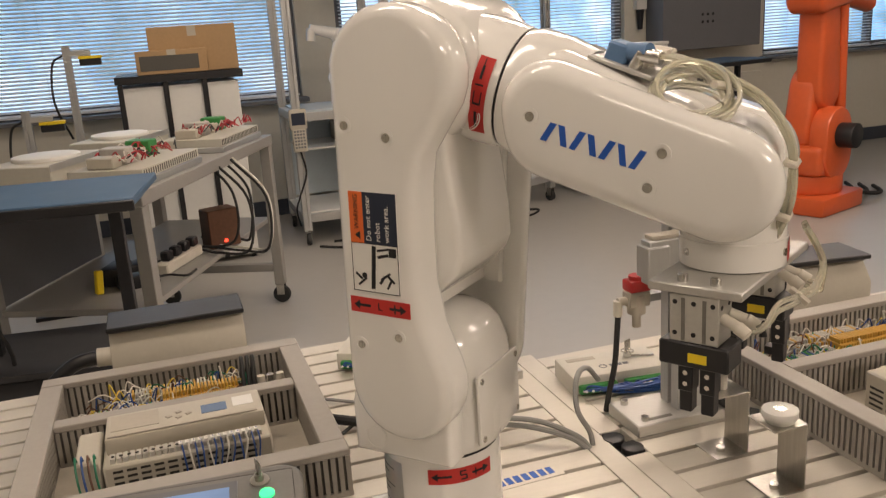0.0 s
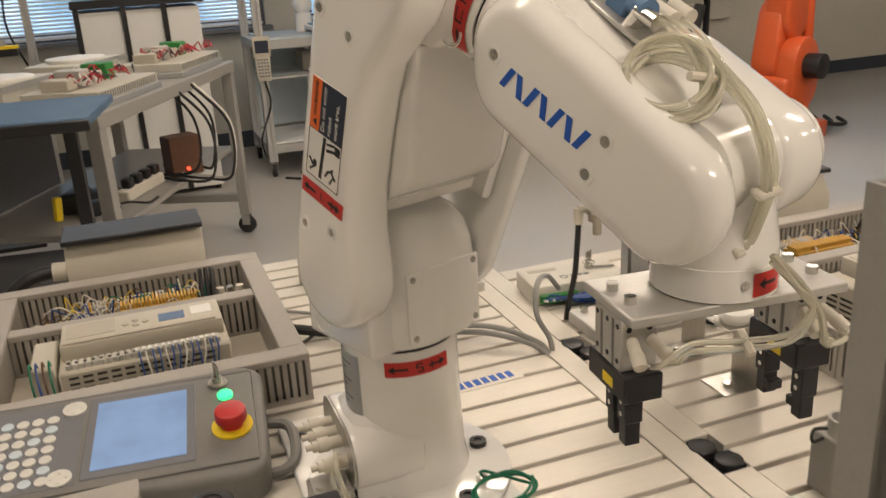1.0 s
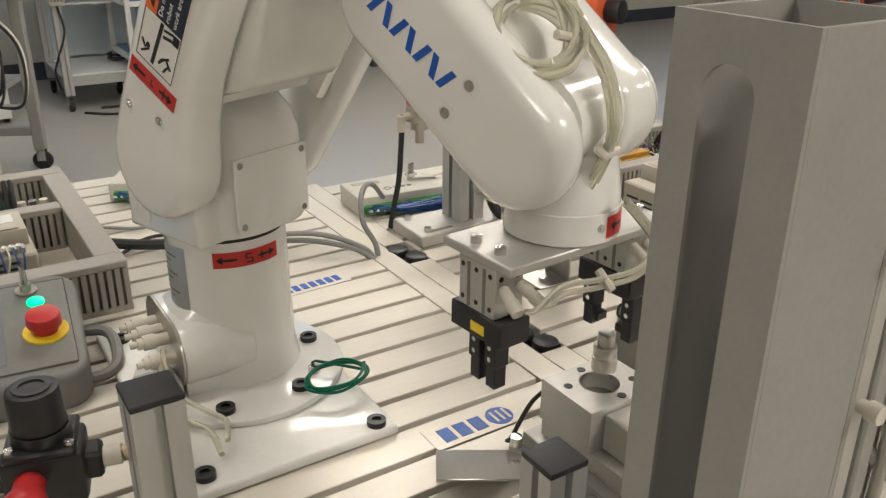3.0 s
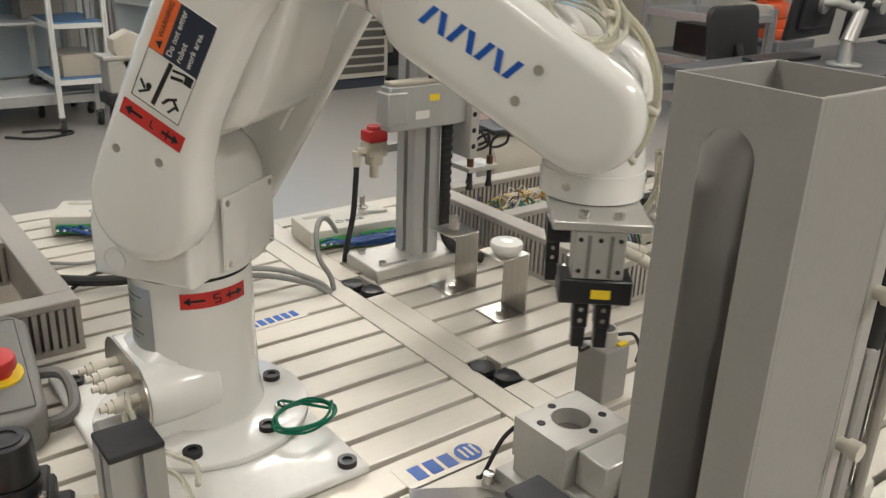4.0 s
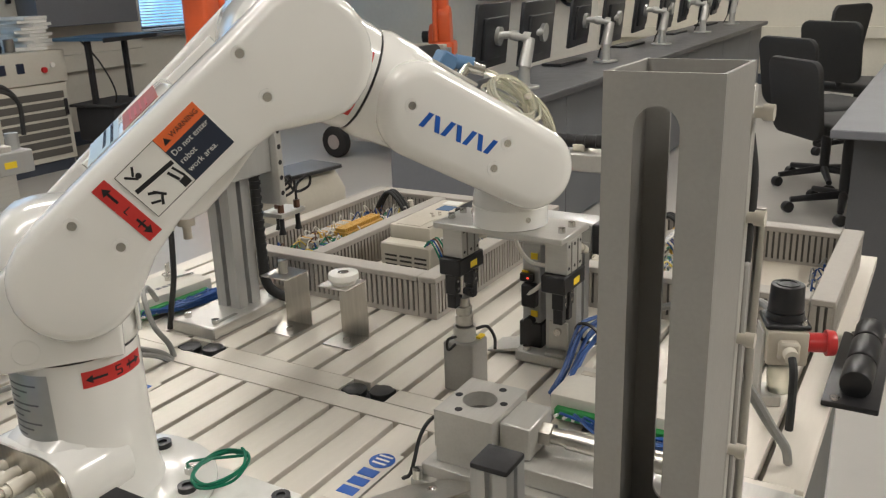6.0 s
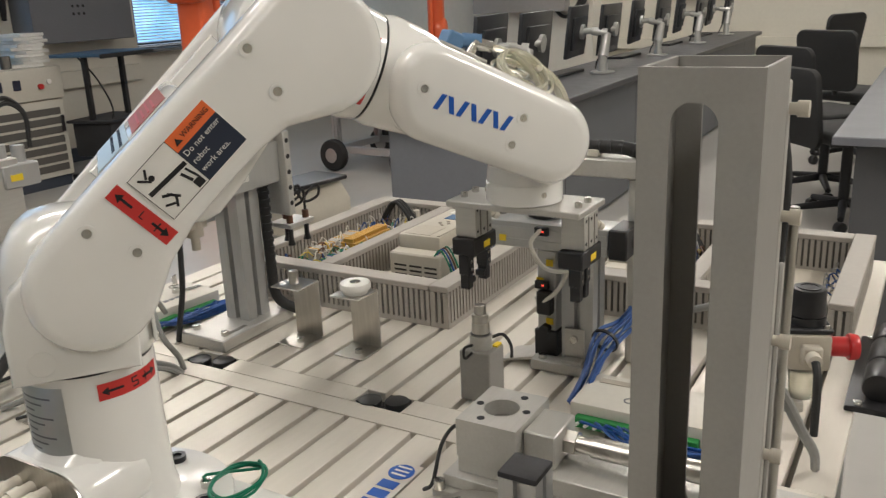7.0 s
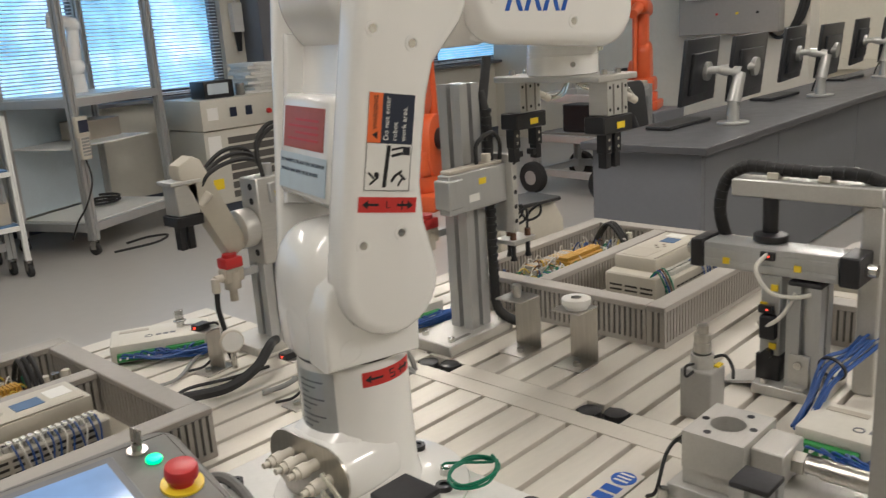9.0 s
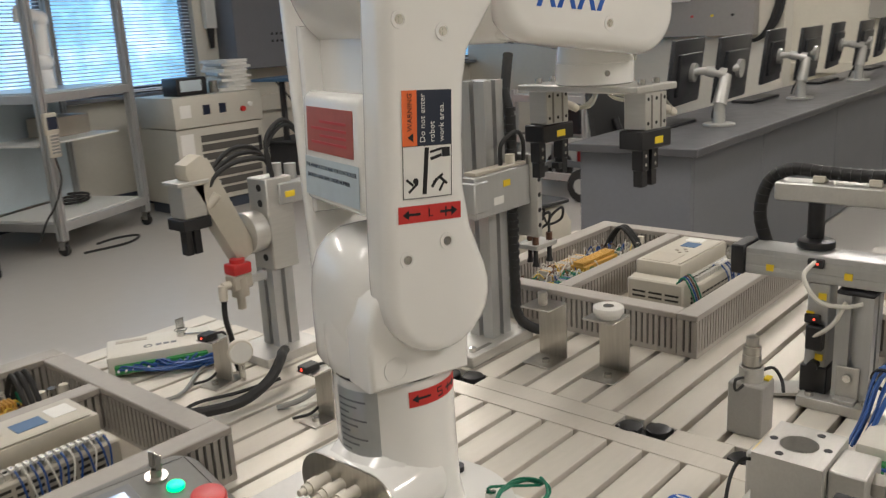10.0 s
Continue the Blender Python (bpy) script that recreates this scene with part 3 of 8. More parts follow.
    hi = [q.verts.new((v.co.x, v.co.y, 0.165)) for v in lo]
    for i in range(k):
        q.faces.new((lo[i], lo[i + 1], hi[i + 1], hi[i]))
    part("rating_plate", q, M_SILVERL, base, "silver rating plate with fine print", True, Matrix.Translation((0, 0, 0.008)))
    q = bmesh.new()
    r = 0.064
    for i in range(9):
        bent(radians(-196), radians(-196 + (14 + 20 * ((i * 7) % 3) / 2)), 0.098 + i * 0.0068, 0.1 + i * 0.0068)
    part("rating_print", q, M_DESKP, base, "", True, Matrix.Translation((0, 0, 0.008)))
    # connector panel
    cp = part("connector_panel", (lambda bm: (add_slab(bm, o, -0.0785, -0.0762, 0, 1, Matrix(((0, 1, 0, 0), (1, 0, 0, 0), (0, 0, 1, 0), (0, 0, 0, 1)))), bm)[1])(bmesh.new()), M_STEEL, robot, "steel connector panel")
    for k in range(4):
        f = bmesh.new()
        yy, zz = -0.038 + k * 0.022, 0.072 - (0.012 if k in (0,) else 0)
        add_cyl(f, (-0.0785, yy, zz), (-0.092, yy, zz), 0.0068, n=14)
        add_cyl(f, (-0.092, yy, zz), (-0.104, yy, zz), 0.0085, 0.008, n=14)
        add_cyl(f, (-0.104, yy, zz), (-0.110, yy, zz), 0.006, n=12)
        add_cyl(f, (-0.110, yy, zz), (-0.117, yy, zz), 0.0035, n=10)
        part("air_fitting", f, M_FIT, cp, "ivory push-in air fitting")
    f = bmesh.new()
    span(f, -0.122, -0.0785, -0.062, -0.022, 0.018, 0.042, 0.003)
    add_cyl(f, (-0.112, -0.05, 0.042), (-0.112, -0.05, 0.046), 0.005, n=10)
    add_cyl(f, (-0.1, -0.062, 0.03), (-0.1, -0.08, 0.024), 0.008, n=12)
    part("valve_block", f, M_ALUB, cp, "small metal air block")
    part("air_tube", tb([(-0.09, -0.04, 0.072), (-0.095, -0.062, 0.066), (-0.088, -0.085, 0.04), (-0.07, -0.11, 0.03), (-0.062, -0.14, 0.034), (-0.07, -0.165, 0.03)], 0.003, 6), M_TUBE, cp, "clear bent air tube")
    part("air_tube", tb([(-0.09, -0.03, 0.060), (-0.1, -0.062, 0.052), (-0.094, -0.095, 0.026), (-0.076, -0.13, 0.022), (-0.078, -0.17, 0.02)], 0.003, 6), M_TUBE, cp, "clear bent air tube")


def build_turret():
    b = bmesh.new()
    n = 44
    sec = []
    for z, ax, ay, cx, cyy, e in ((0.1855, 0.0645, 0.0645, 0, 0, 2.0), (0.189, 0.067, 0.067, 0, 0, 2.0), (0.20, 0.068, 0.068, 0, 0, 2.0), (0.222, 0.068, 0.069, 0, 0.002, 2.1), (0.245, 0.066, 0.070, 0, 0.008, 2.4)):
        sec.append(superellipse(cx, cyy, z, ax, ay, e, n))
    add_loft(b, sec)
    # shoulder housing with a domed rear, over a squared skirt
    add_loft(b, [superellipse(0.0, 0.013, z, ax, ay, 3.2, n) for z, ax, ay in (
        (0.1858, 0.0635, 0.064), (0.191, 0.066, 0.0665), (0.23, 0.0665, 0.067), (0.26, 0.066, 0.0665), (0.284, 0.063, 0.0645),
        (0.302, 0.057, 0.059), (0.316, 0.047, 0.050), (0.325, 0.034, 0.037), (0.330, 0.015, 0.017))])
    add_slab(b, [(-0.0615, 0.1853), (0.05, 0.1853), (0.052, 0.235), (0.03, 0.29), (-0.03, 0.292), (-0.052, 0.272), (-0.0615, 0.24)], -0.0725, -0.02, 0.006, 3)
    t = part("turret", b, M_WHITE, robot, "white turning shoulder housing")
    part("seal_ring", cy((0, 0, 0.1808), (0, 0, 0.1858), 0.0618, n=48), M_INK, t, "dark joint gap")
    c = bmesh.new()
    add_ring(c, (0, 0, 0), 0.0125, 0.0117, 0.0006, 32)
    part("cover_ring", c, M_PLATE, t, "", True, Matrix.Translation((-0.034, -0.0727, 0.205)) @ pose(0, 0, 0, 90, 0, 0))
    cv = bmesh.new()
    add_box(cv, (0.0655, 0.012, 0.232), (0.004, 0.094, 0.075), None, 0.0015, 2)
    lid = part("front_cover", cv, M_WHITE, t, "flat white service cover")
    for y, z in ((-0.028, 0.2), (0.052, 0.2), (-0.028, 0.263), (0.052, 0.263)):
        screw(lid, Matrix.Translation((0.0675, y, z)) @ pose(0, 0, 0, 0, 90, 0), 0.0035, 0.001)
    return t


def lower_outline():
    pts = [(-0.057, 0.03), (-0.058, 0.10), (-0.058, 0.18), (-0.058, 0.26)]
    for a in range(170, -55, -15):
        pts.append((0.004 + 0.064 * math.cos(radians(a)), 0.306 + 0.062 * math.sin(radians(a))))
    pts += [(0.0335, 0.236), (0.029, 0.205), (0.028, 0.16), (0.029, 0.115), (0.037, 0.075)]
    for a in range(25, -181, -15):
        pts.append((0.0015 + 0.0575 * math.cos(radians(a)), 0.012 + 0.0585 * math.sin(radians(a))))
    return pts[::-1]


LF = -0.094


def build_lower():
    b = bmesh.new()
    o = lower_outline()
    add_slab(b, o, LF, -0.046, 0.013, 4)
    lo = part("lower_arm", b, M_WHITE, robot, "glossy white lower arm shell")
    w = bmesh.new()
    add_slab(w, [(-0.03, 0.075), (0.012, 0.075), (0.014, 0.262), (-0.03, 0.262)], -0.047, 0.1, 0.004, 2)
    part("arm_web", w, M_WHITE, lo, "recessed white rear channel")
    w = bmesh.new()
    add_slab(w, [(0.0, 0.088), (0.02, 0.092), (0.044, 0.116), (0.050, 0.132), (0.048, 0.165), (0.034, 0.25), (0.0, 0.262)], -0.0475, 0.07, 0.006, 3)
    part("drive_cover", w, M_WHITE, lo, "white bulging drive cover between the arm shells")
    # the far shell stands further out towards the elbow
    f = bmesh.new()
    add_slab(f, hull([(0.0, 0.0, 0.052), (-0.004, 0.306, 0.056)], 40), 0.081, 0.096, 0.005, 3, Matrix(((1, 0, 0, 0), (0, 1, 0.13, 0), (0, 0, 1, 0), (0, 0, 0, 1))))
    add_slab(f, [(-0.05, 0.07), (0.03, 0.07), (0.03, 0.262), (-0.05, 0.262)], 0.066, 0.0815, 0.005, 2, Matrix(((1, 0, 0, 0), (0, 1, 0.13, 0), (0, 0, 1, 0), (0, 0, 0, 1))))
    part("far_shell", f, M_WHITE, lo, "white far side shell")
    # label box in the rear channel
    q = bmesh.new()
    span(q, -0.056, -0.028, -0.046, 0.092, 0.083, 0.197, 0.010, 3)
    hb = part("label_box", q, M_WHITE, lo, "white rounded box with notices")
    part("red_notice", bx(-0.0568, -0.0562, -0.030, 0.076, 0.137, 0.182), M_FADED, hb, "faded red warning notice", False)
    part("blue_notice", bx(-0.0568, -0.0562, -0.040, 0.084, 0.091, 0.131), M_BLUEL, hb, "pale blue metal notice", False)
    m = Matrix.Translation((-0.057, 0.080, 0)) @ Matrix(((0, 0, -1, 0), (-1, 0, 0, 0), (0, 1, 0, 0), (0, 0, 0, 1)))
    lettering("THE MANIPULATOR AND THE CONTROLLER", 0.0058, m @ Matrix.Translation((0.057, 0.122, 0)), M_NAVY, hb, "notice_text")
    lettering("SHOULD HAVE SAME ORDER NUMBER.", 0.0058, m @ Matrix.Translation((0.052, 0.112, 0)), M_NAVY, hb, "notice_text")
    bars = bmesh.new()
    for i in range(4):
        span(bars, -0.0573, -0.0569, -0.016, 0.064 - 0.02 * (i % 2), 0.146 + i * 0.007, 0.1485 + i * 0.007)
    part("notice_print", bars, M_REDP, hb, "faint printed lines", False)
    # warning label
    y = LF - 0.0004
    lab = part("warning_label", bx(-0.0405, 0.0105, y - 0.0004, y + 0.0004, 0.106, 0.2025), M_LWHITE, lo, "white pictogram warning label", False)
    yy = y - 0.0008
    part("orange_field", bx(-0.0405, -0.0255, yy, yy + 0.0005, 0.154, 0.2025), M_ORANGEL, lab, "orange field", False)
    part("dark_field", bx(-0.0255, 0.0105, yy, yy + 0.0005, 0.154, 0.2025), M_NAVY, lab, "dark blue field", False)
    lettering("WARNING", 0.0068, face_m(-0.0328, 0.1835, yy - 0.0003, 90), M_INK, lab, "warning_text")
    for i, tx in enumerate(("Do not enter", "robot", "work area.")):
        lettering(tx, 0.0079, face_m(-0.0198 + i * 0.0098, 0.1565, yy - 0.0003, 90), M_LWHITE, lab, "warning_text", "LEFT")
    tri = bmesh.new()
    v = [tri.verts.new(q) for q in ((-0.0295, yy - 0.0003, 0.1575), (-0.0295, yy - 0.0003, 0.1655), (-0.0355, yy - 0.0003, 0.1615))]
    tri.faces.new(v)
    part("triangle", tri, M_INK, lab, "", False)
    pg = bmesh.new()
    yp = y - 0.0006

    def bar(x, z, L, W, a):
        add_box(pg, (x, yp, z), (L, 0.0004, W), pose(0, 0, 0, 0, -a, 0))
    for args in ((-0.017, 0.131, 0.042, 0.0042, 86), (-0.03, 0.1165, 0.012, 0.0022, 40), (-0.0335, 0.1215, 0.009, 0.0022, -40), (-0.004, 0.1235, 0.012, 0.0024, 35), (0.002, 0.121, 0.009, 0.0024, -40), (-0.0005, 0.1155, 0.009, 0.0022, 60), (-0.008, 0.1195, 0.009, 0.0026, 55), (-0.006, 0.143, 0.012, 0.0028, 15), (-0.006, 0.149, 0.013, 0.0022, 12), (0.0045, 0.147, 0.008, 0.0085, 0)):
        bar(*args)
    for z in (0.1067, 0.1535):
        span(pg, -0.0405, 0.0105, yp - 0.0002, yp + 0.0002, z, z + 0.0005)
    for x in (-0.0405, 0.01):
        span(pg, x, x + 0.0005, yp - 0.0002, yp + 0.0002, 0.1067, 0.154)
    add_cyl(pg, (-0.0275, yp, 0.1225), (-0.0275, yp - 0.0002, 0.1225), 0.0028, n=16)
    part("pictogram", pg, M_INK, lab, "", False)
    # L label
    arrow_label(lo, face_m(-0.0125, 0.0925, LF - 0.0003), 0.066, 0.0155, "L")
    for u, w in ((-0.041, 0.262), (0.003, 0.2525), (-0.0365, 0.051), (0.006, 0.064)):
        side_screw(lo, u, w, LF - 0.0002)
    return lo


FFACE = -0.05


def build_forearm():
    b = bmesh.new()
    o = hull([(0.0, 0.0, 0.064), (0.004, -0.01, 0.062)], 44)
    add_slab(b, o, -0.045, 0.112, 0.018, 4)
    n = 40
    sec = []
    for u, r in ((0.02, 0.058), (0.05, 0.0605), (0.075, 0.0585), (0.0835, 0.057)):
        sec.append([(u, 0.024 + r * math.cos(2 * math.pi * i / n), -0.004 + r * 1.0 * math.sin(2 * math.pi * i / n)) for i in range(n)])
    add_loft(b, sec)
    fo = part("elbow", b, M_WHITE, robot, "white elbow housing with a red axis label")
    part("joint_gap", (lambda bm: (add_cyl(bm, (0.0832, 0.024, -0.004), (0.0868, 0.024, -0.004), 0.0555, n=40), bm)[1])(bmesh.new()), M_INK, fo, "dark joint gap")
    q = bmesh.new()
    add_ring(q, (0, 0, 0), 0.0128, 0.0118, 0.0008, 32)
    add_ring(q, (0, 0, 0), 0.0105, 0.01, 0.0006, 32)
    part("cover_ring", q, M_PLATE, fo, "", True, face_m(0.062, -0.03, -0.0315))
    # red U label bent over the neck
    q = bmesh.new()
    r = 0.0608
    a0, a1 = radians(150), radians(222)
    k = 16
    lo = [q.verts.new((0.062, 0.024 + r * math.cos(a0 + (a1 - a0) * i / k), -0.004 + r * math.sin(a0 + (a1 - a0) * i / k))) for i in range(k + 1)]
    hi = [q.verts.new((0.077, 0.024 + (r - 0.0015) * math.cos(a0 + (a1 - a0) * i / k), -0.004 + (r - 0.0015) * math.sin(a0 + (a1 - a0) * i / k))) for i in range(k + 1)]
    for i in range(k):
        q.faces.new((lo[i], lo[i + 1], hi[i + 1], hi[i]))
    part("axis_label", q, M_RED, fo, "red axis label")
    q = bmesh.new()
    r += 0.0005
    for a, b_, u0, u1 in ((152, 158, 0.0685, 0.0695), (158, 170, 0.068, 0.0705), (174, 175.5, 0.0655, 0.0735), (180, 192, 0.0655, 0.0667), (180, 192, 0.0725, 0.0737), (190, 192, 0.0655, 0.0737), (198, 214, 0.068, 0.0705)):
        k = 4
        aa, ab = radians(a), radians(b_)
        lo = [q.verts.new((u0, 0.024 + r * math.cos(aa + (ab - aa) * i / k), -0.004 + r * math.sin(aa + (ab - aa) * i / k))) for i in range(k + 1)]
        hi = [q.verts.new((u1, v.co.y, v.co.z)) for v in lo]
        for i in range(k):
            q.faces.new((lo[i], lo[i + 1], hi[i + 1], hi[i]))
    part("axis_print", q, M_INK, fo)
    return fo


def build_upper():
    """The forearm beyond the roll joint."""
    b = bmesh.new()
    n = 40
    sec = []
    for u, r, dz in ((0.0865, 0.057, 0), (0.098, 0.060, 0), (0.125, 0.0585, 0), (0.15, 0.055, -0.002)):
        sec.append([(u, 0.024 + r * math.cos(2 * math.pi * i / n), -0.004 + dz + r * math.sin(2 * math.pi * i / n)) for i in range(n)])
    add_loft(b, sec)
    o = hull([(0.138, -0.004, 0.044), (0.145, -0.015, 0.046), (0.295, -0.020, 0.047)], 44)
    add_slab(b, o, FFACE, -0.012, 0.017, 5)
    fo = part("forearm", b, M_WHITE, robot, "glossy white tapered forearm")
    body = bmesh.new()
    add_slab(body, hull([(0.13, 0.002, 0.044), (0.14, -0.018, 0.04), (0.225, -0.015, 0.043)], 44), -0.02, 0.09, 0.016, 4)
    add_slab(body, hull([(0.21, -0.010, 0.044), (0.290, -0.016, 0.045)], 44), 0.050, 0.108, 0.012, 4)
    add_cyl(body, (0.288, 0.100, -0.016), (0.288, 0.116, -0.016), 0.041, n=40, bev=0.004)
    part("forearm_body", body, M_WHITE, fo)
    hub = bmesh.new()
    add_cyl(hub, (0.288, -0.012, -0.012), (0.288, 0.06, -0.012), 0.039, n=36)
    part("wrist_hub", hub, M_WHITE, fo)
    for u, w in ((0.1275, -0.009), (0.2447, -0.006), (0.2412, -0.0365)):
        side_screw(fo, u, w, FFACE - 0.0001)
    # the maker's mark, as plain slanted blue bars
    for i in range(7):
        u, k = 0.1415 + i * 0.0133, (0.003, -0.003)[i % 2]
        lg = bmesh.new()
        add_slab(lg, [(u - k + 0.003, -0.0250), (u - k + 0.0088, -0.0250), (u + k + 0.0088, -0.0082), (u + k + 0.003, -0.0082)], FFACE - 0.0006, FFACE - 0.0001)
        part("blue_bar", lg, M_BLUE, fo, "blue bar of the maker's mark", False)
    # connector plate on the top
    q = bmesh.new()
    add_box(q, (0.178, 0.03, 0.0425), (0.06, 0.06, 0.004), pose(0, 0, 0, 0, 4, 0), 0.001)
    part("connector_plate", q, M_ALUB, fo, "small metal connector plate")
    q = bmesh.new()
    add_box(q, (0.17, 0.025, 0.052), (0.02, 0.03, 0.018), pose(0, 0, 0, 0, 4, 0), 0.002)
    add_cyl(q, (0.178, 0.018, 0.055), (0.198, 0.01, 0.06), 0.008, n=14)
    part("plug", q, M_BLUESHELF, fo, "dark blue cable plug")
    for k in range(3):
        q = bmesh.new()
        y = 0.01 + k * 0.02
        add_cyl(q, (0.188, y, 0.043), (0.192, y, 0.058), 0.006, n=12)
        add_cyl(q, (0.19, y, 0.056), (0.21, y - 0.004, 0.058), 0.0062, n=12)
        part("elbow_fitting", q, M_FIT if k else M_CHROME, fo, "elbow air fitting")
    # coiled tubes
    for k in range(7):
        q = bmesh.new()
        R, cxu, cyy, cz = 0.0285 + 0.0026 * (k % 3), 0.246 + 0.004 * (k % 2), -0.004 - 0.0022 * k, 0.030 + 0.0026 * k
        tilt = radians(20 + 4 * k)
        pts = []
        for i in range(29):
            a = 2 * math.pi * i / 28 * 0.985 + k
            x, y = R * math.cos(a), R * 0.92 * math.sin(a)
            pts.append((cxu + x, cyy + y * math.cos(tilt) , cz + y * math.sin(tilt) - 0.02 * x + 0.0008 * i / 28))
        add_tube(q, pts, 0.0023, 7, 1)
        part("air_tube", q, M_TUBE, fo, "coiled clear air tube")
    for k in range(3):
        y = 0.01 + k * 0.012
        part("air_tube", tb([(0.205, y, 0.058), (0.222, y - 0.004, 0.060), (0.245, y - 0.01, 0.057), (0.266, -0.004 + 0.004 * k, 0.046), (0.274, -0.012 + 0.004 * k, 0.034)], 0.0023, 7), M_TUBE, fo, "clear air tube")
    part("cable_tie", cy((0.262, -0.018, 0.052), (0.276, 0.02, 0.05), 0.0035, n=8), M_FIT, fo, "white cable tie")
    for k in range(6):
        d, e = 0.0048 * (k % 4), 0.004 * (k // 4)
        part("air_tube", tb([(0.240, 0.012 + d, 0.056 + e), (0.266, 0.004 + d, 0.054 + e), (0.300, 0.004 + d, 0.044 + e), (0.329, 0.006 + d, 0.018 + e), (0.340 + e, 0.008 + d, -0.018), (0.341 + e, 0.010 + d * 0.7, -0.050), (0.336 + e, 0.012 + d * 0.5, -0.072)], 0.0023, 7), M_TUBE, fo, "clear air tube hanging down")
    for u, z in ((0.335, 0.004), (0.343, -0.04)):
        part("cable_tie", bx(u - 0.006, u + 0.006, 0.0, 0.026, z - 0.003, z + 0.003, 0.002), M_FIT, fo, "white cable tie")
    return fo


def build_tool():
    """The hand flange with its plate and two grippers; its origin is the wrist axis."""
    b = bmesh.new()
    n = 36
    sec = []
    for z, r in ((-0.0945, 0.0445), (-0.0935, 0.046), (-0.070, 0.046), (-0.0695, 0.045), (-0.068, 0.045), (-0.06, 0.0445), (-0.03, 0.040), (-0.005, 0.034)):
        sec.append([(r * math.cos(2 * math.pi * i / n), r * math.sin(2 * math.pi * i / n), z) for i in range(n)])
    add_loft(b, sec)
    tool = part("hand_flange", b, M_WHITE, robot, "white wrist flange carrying the twin gripper plate")
    for a in (-95, 25, 145):
        m = pose(0, 0, -0.081, 0, 0, a) @ Matrix.Translation((0.0455, 0, 0)) @ pose(0, 0, 0, 0, 90, 0)
        screw(tool, m, 0.0035, 0.0015)
    q = bmesh.new()
    k = 8
    for a0, a1, z0, z1, mt in ((-88, -52, -0.0905, -0.073, M_RED),):
        r = 0.0464
        lo = [q.verts.new((r * math.cos(radians(a0 + (a1 - a0) * i / k)), r * math.sin(radians(a0 + (a1 - a0) * i / k)), z0)) for i in range(k + 1)]
        hi = [q.verts.new((v.co.x, v.co.y, z1)) for v in lo]
        for i in range(k):
            q.faces.new((lo[i], lo[i + 1], hi[i + 1], hi[i]))
    part("axis_label", q, M_RED, tool, "red label with a black arrow")
    q = bmesh.new()
    r = 0.0468
    for a0, a1, z0, z1, z2, z3 in ((-82, -75, -0.0817, -0.0813, -0.086, -0.077), (-75, -60, -0.0828, -0.0802, -0.0828, -0.0802)):
        lo = [q.verts.new((r * math.cos(radians(a0 + (a1 - a0) * i / k)), r * math.sin(radians(a0 + (a1 - a0) * i / k)), z0 + (z2 - z0) * i / k)) for i in range(k + 1)]
        hi = [q.verts.new((lo[i].co.x, lo[i].co.y, z1 + (z3 - z1) * i / k)) for i in range(k + 1)]
        for i in range(k):
            q.faces.new((lo[i], lo[i + 1], hi[i + 1], hi[i]))
    part("axis_print", q, M_INK, tool)
    part("tool_plate", bx(-0.087, 0.087, -0.040, 0.040, -0.1025, -0.0947, 0.0012), M_ALUB, tool, "flat brushed aluminium tool plate")
    for x in (-0.075, 0.075):
        for y in (-0.014, 0.014):
            screw(tool, pose(x, y, -0.0947), 0.0046, 0.006)
    for sx in (-1, 1):
        x = sx * 0.071
        g = bmesh.new()
        span(g, x - 0.0145, x + 0.0145, -0.021, 0.021, -0.1445, -0.1028, 0.001)
        body = part("gripper_body", g, M_ALUB, tool, "aluminium pneumatic gripper body")
        for y in (-0.009, 0.009):
            for u in (-1, 1):
                part("groove", bx(x + u * 0.0146 - 0.0003, x + u * 0.0146 + 0.0003, y - 0.0016, y + 0.0016, -0.143, -0.106), M_SLOT, body, "", False)
        for u in (-1, 1):
            for y in (-0.016, 0.0, 0.016):
                for z in (-0.110, -0.137):
                    part("port", cy((x + u * 0.0144, y, z), (x + u * 0.0149, y, z), 0.0021, n=10), M_INK, body)
        for xx in (-0.008, 0.008):
            part("port", cy((x + xx, -0.0208, -0.112), (x + xx, -0.0213, -0.112), 0.0022, n=10), M_INK, body)
        blk = bmesh.new()
        span(blk, x - 0.0155, x + 0.0155, -0.030, 0.030, -0.1665, -0.1448, 0.0015)
        blk = part("jaw_block", blk, M_BLACK, tool, "black gripper jaw block")
        part("sticker", bx(x - 0.0161, x - 0.0156, -0.012, 0.004, -0.161, -0.153), M_YELLOW, blk, "yellow sticker", False)
        part("sticker", bx(x + 0.0156, x + 0.0161, -0.004, 0.012, -0.161, -0.153), M_YELLOW, blk, "yellow sticker", False)
        for sy in (-1, 1):
            f = bmesh.new()
            y = sy * (0.0225 if sx > 0 else 0.0095)
            span(f, x - 0.0075, x + 0.0075, y - 0.0065, y + 0.0065, -0.192, -0.1665, 0.0008)
            span(f, x - 0.0062, x + 0.0062, y - 0.0055, y + 0.0055, -0.211, -0.1915, 0.0008)
            if sx > 0:
                span(f, x - 0.006, x + 0.006, y - sy * 0.0085 - 0.004, y - sy * 0.0085 + 0.004, -0.205, -0.197, 0.0006)
            fg = part("finger", f, M_BLACK, tool, "black machined gripper finger")
            for z in (-0.175, -0.185):
                part("pin", cy((x - 0.0079, y, z), (x + 0.0079, y, z), 0.0022, n=10), M_CHROME, fg)
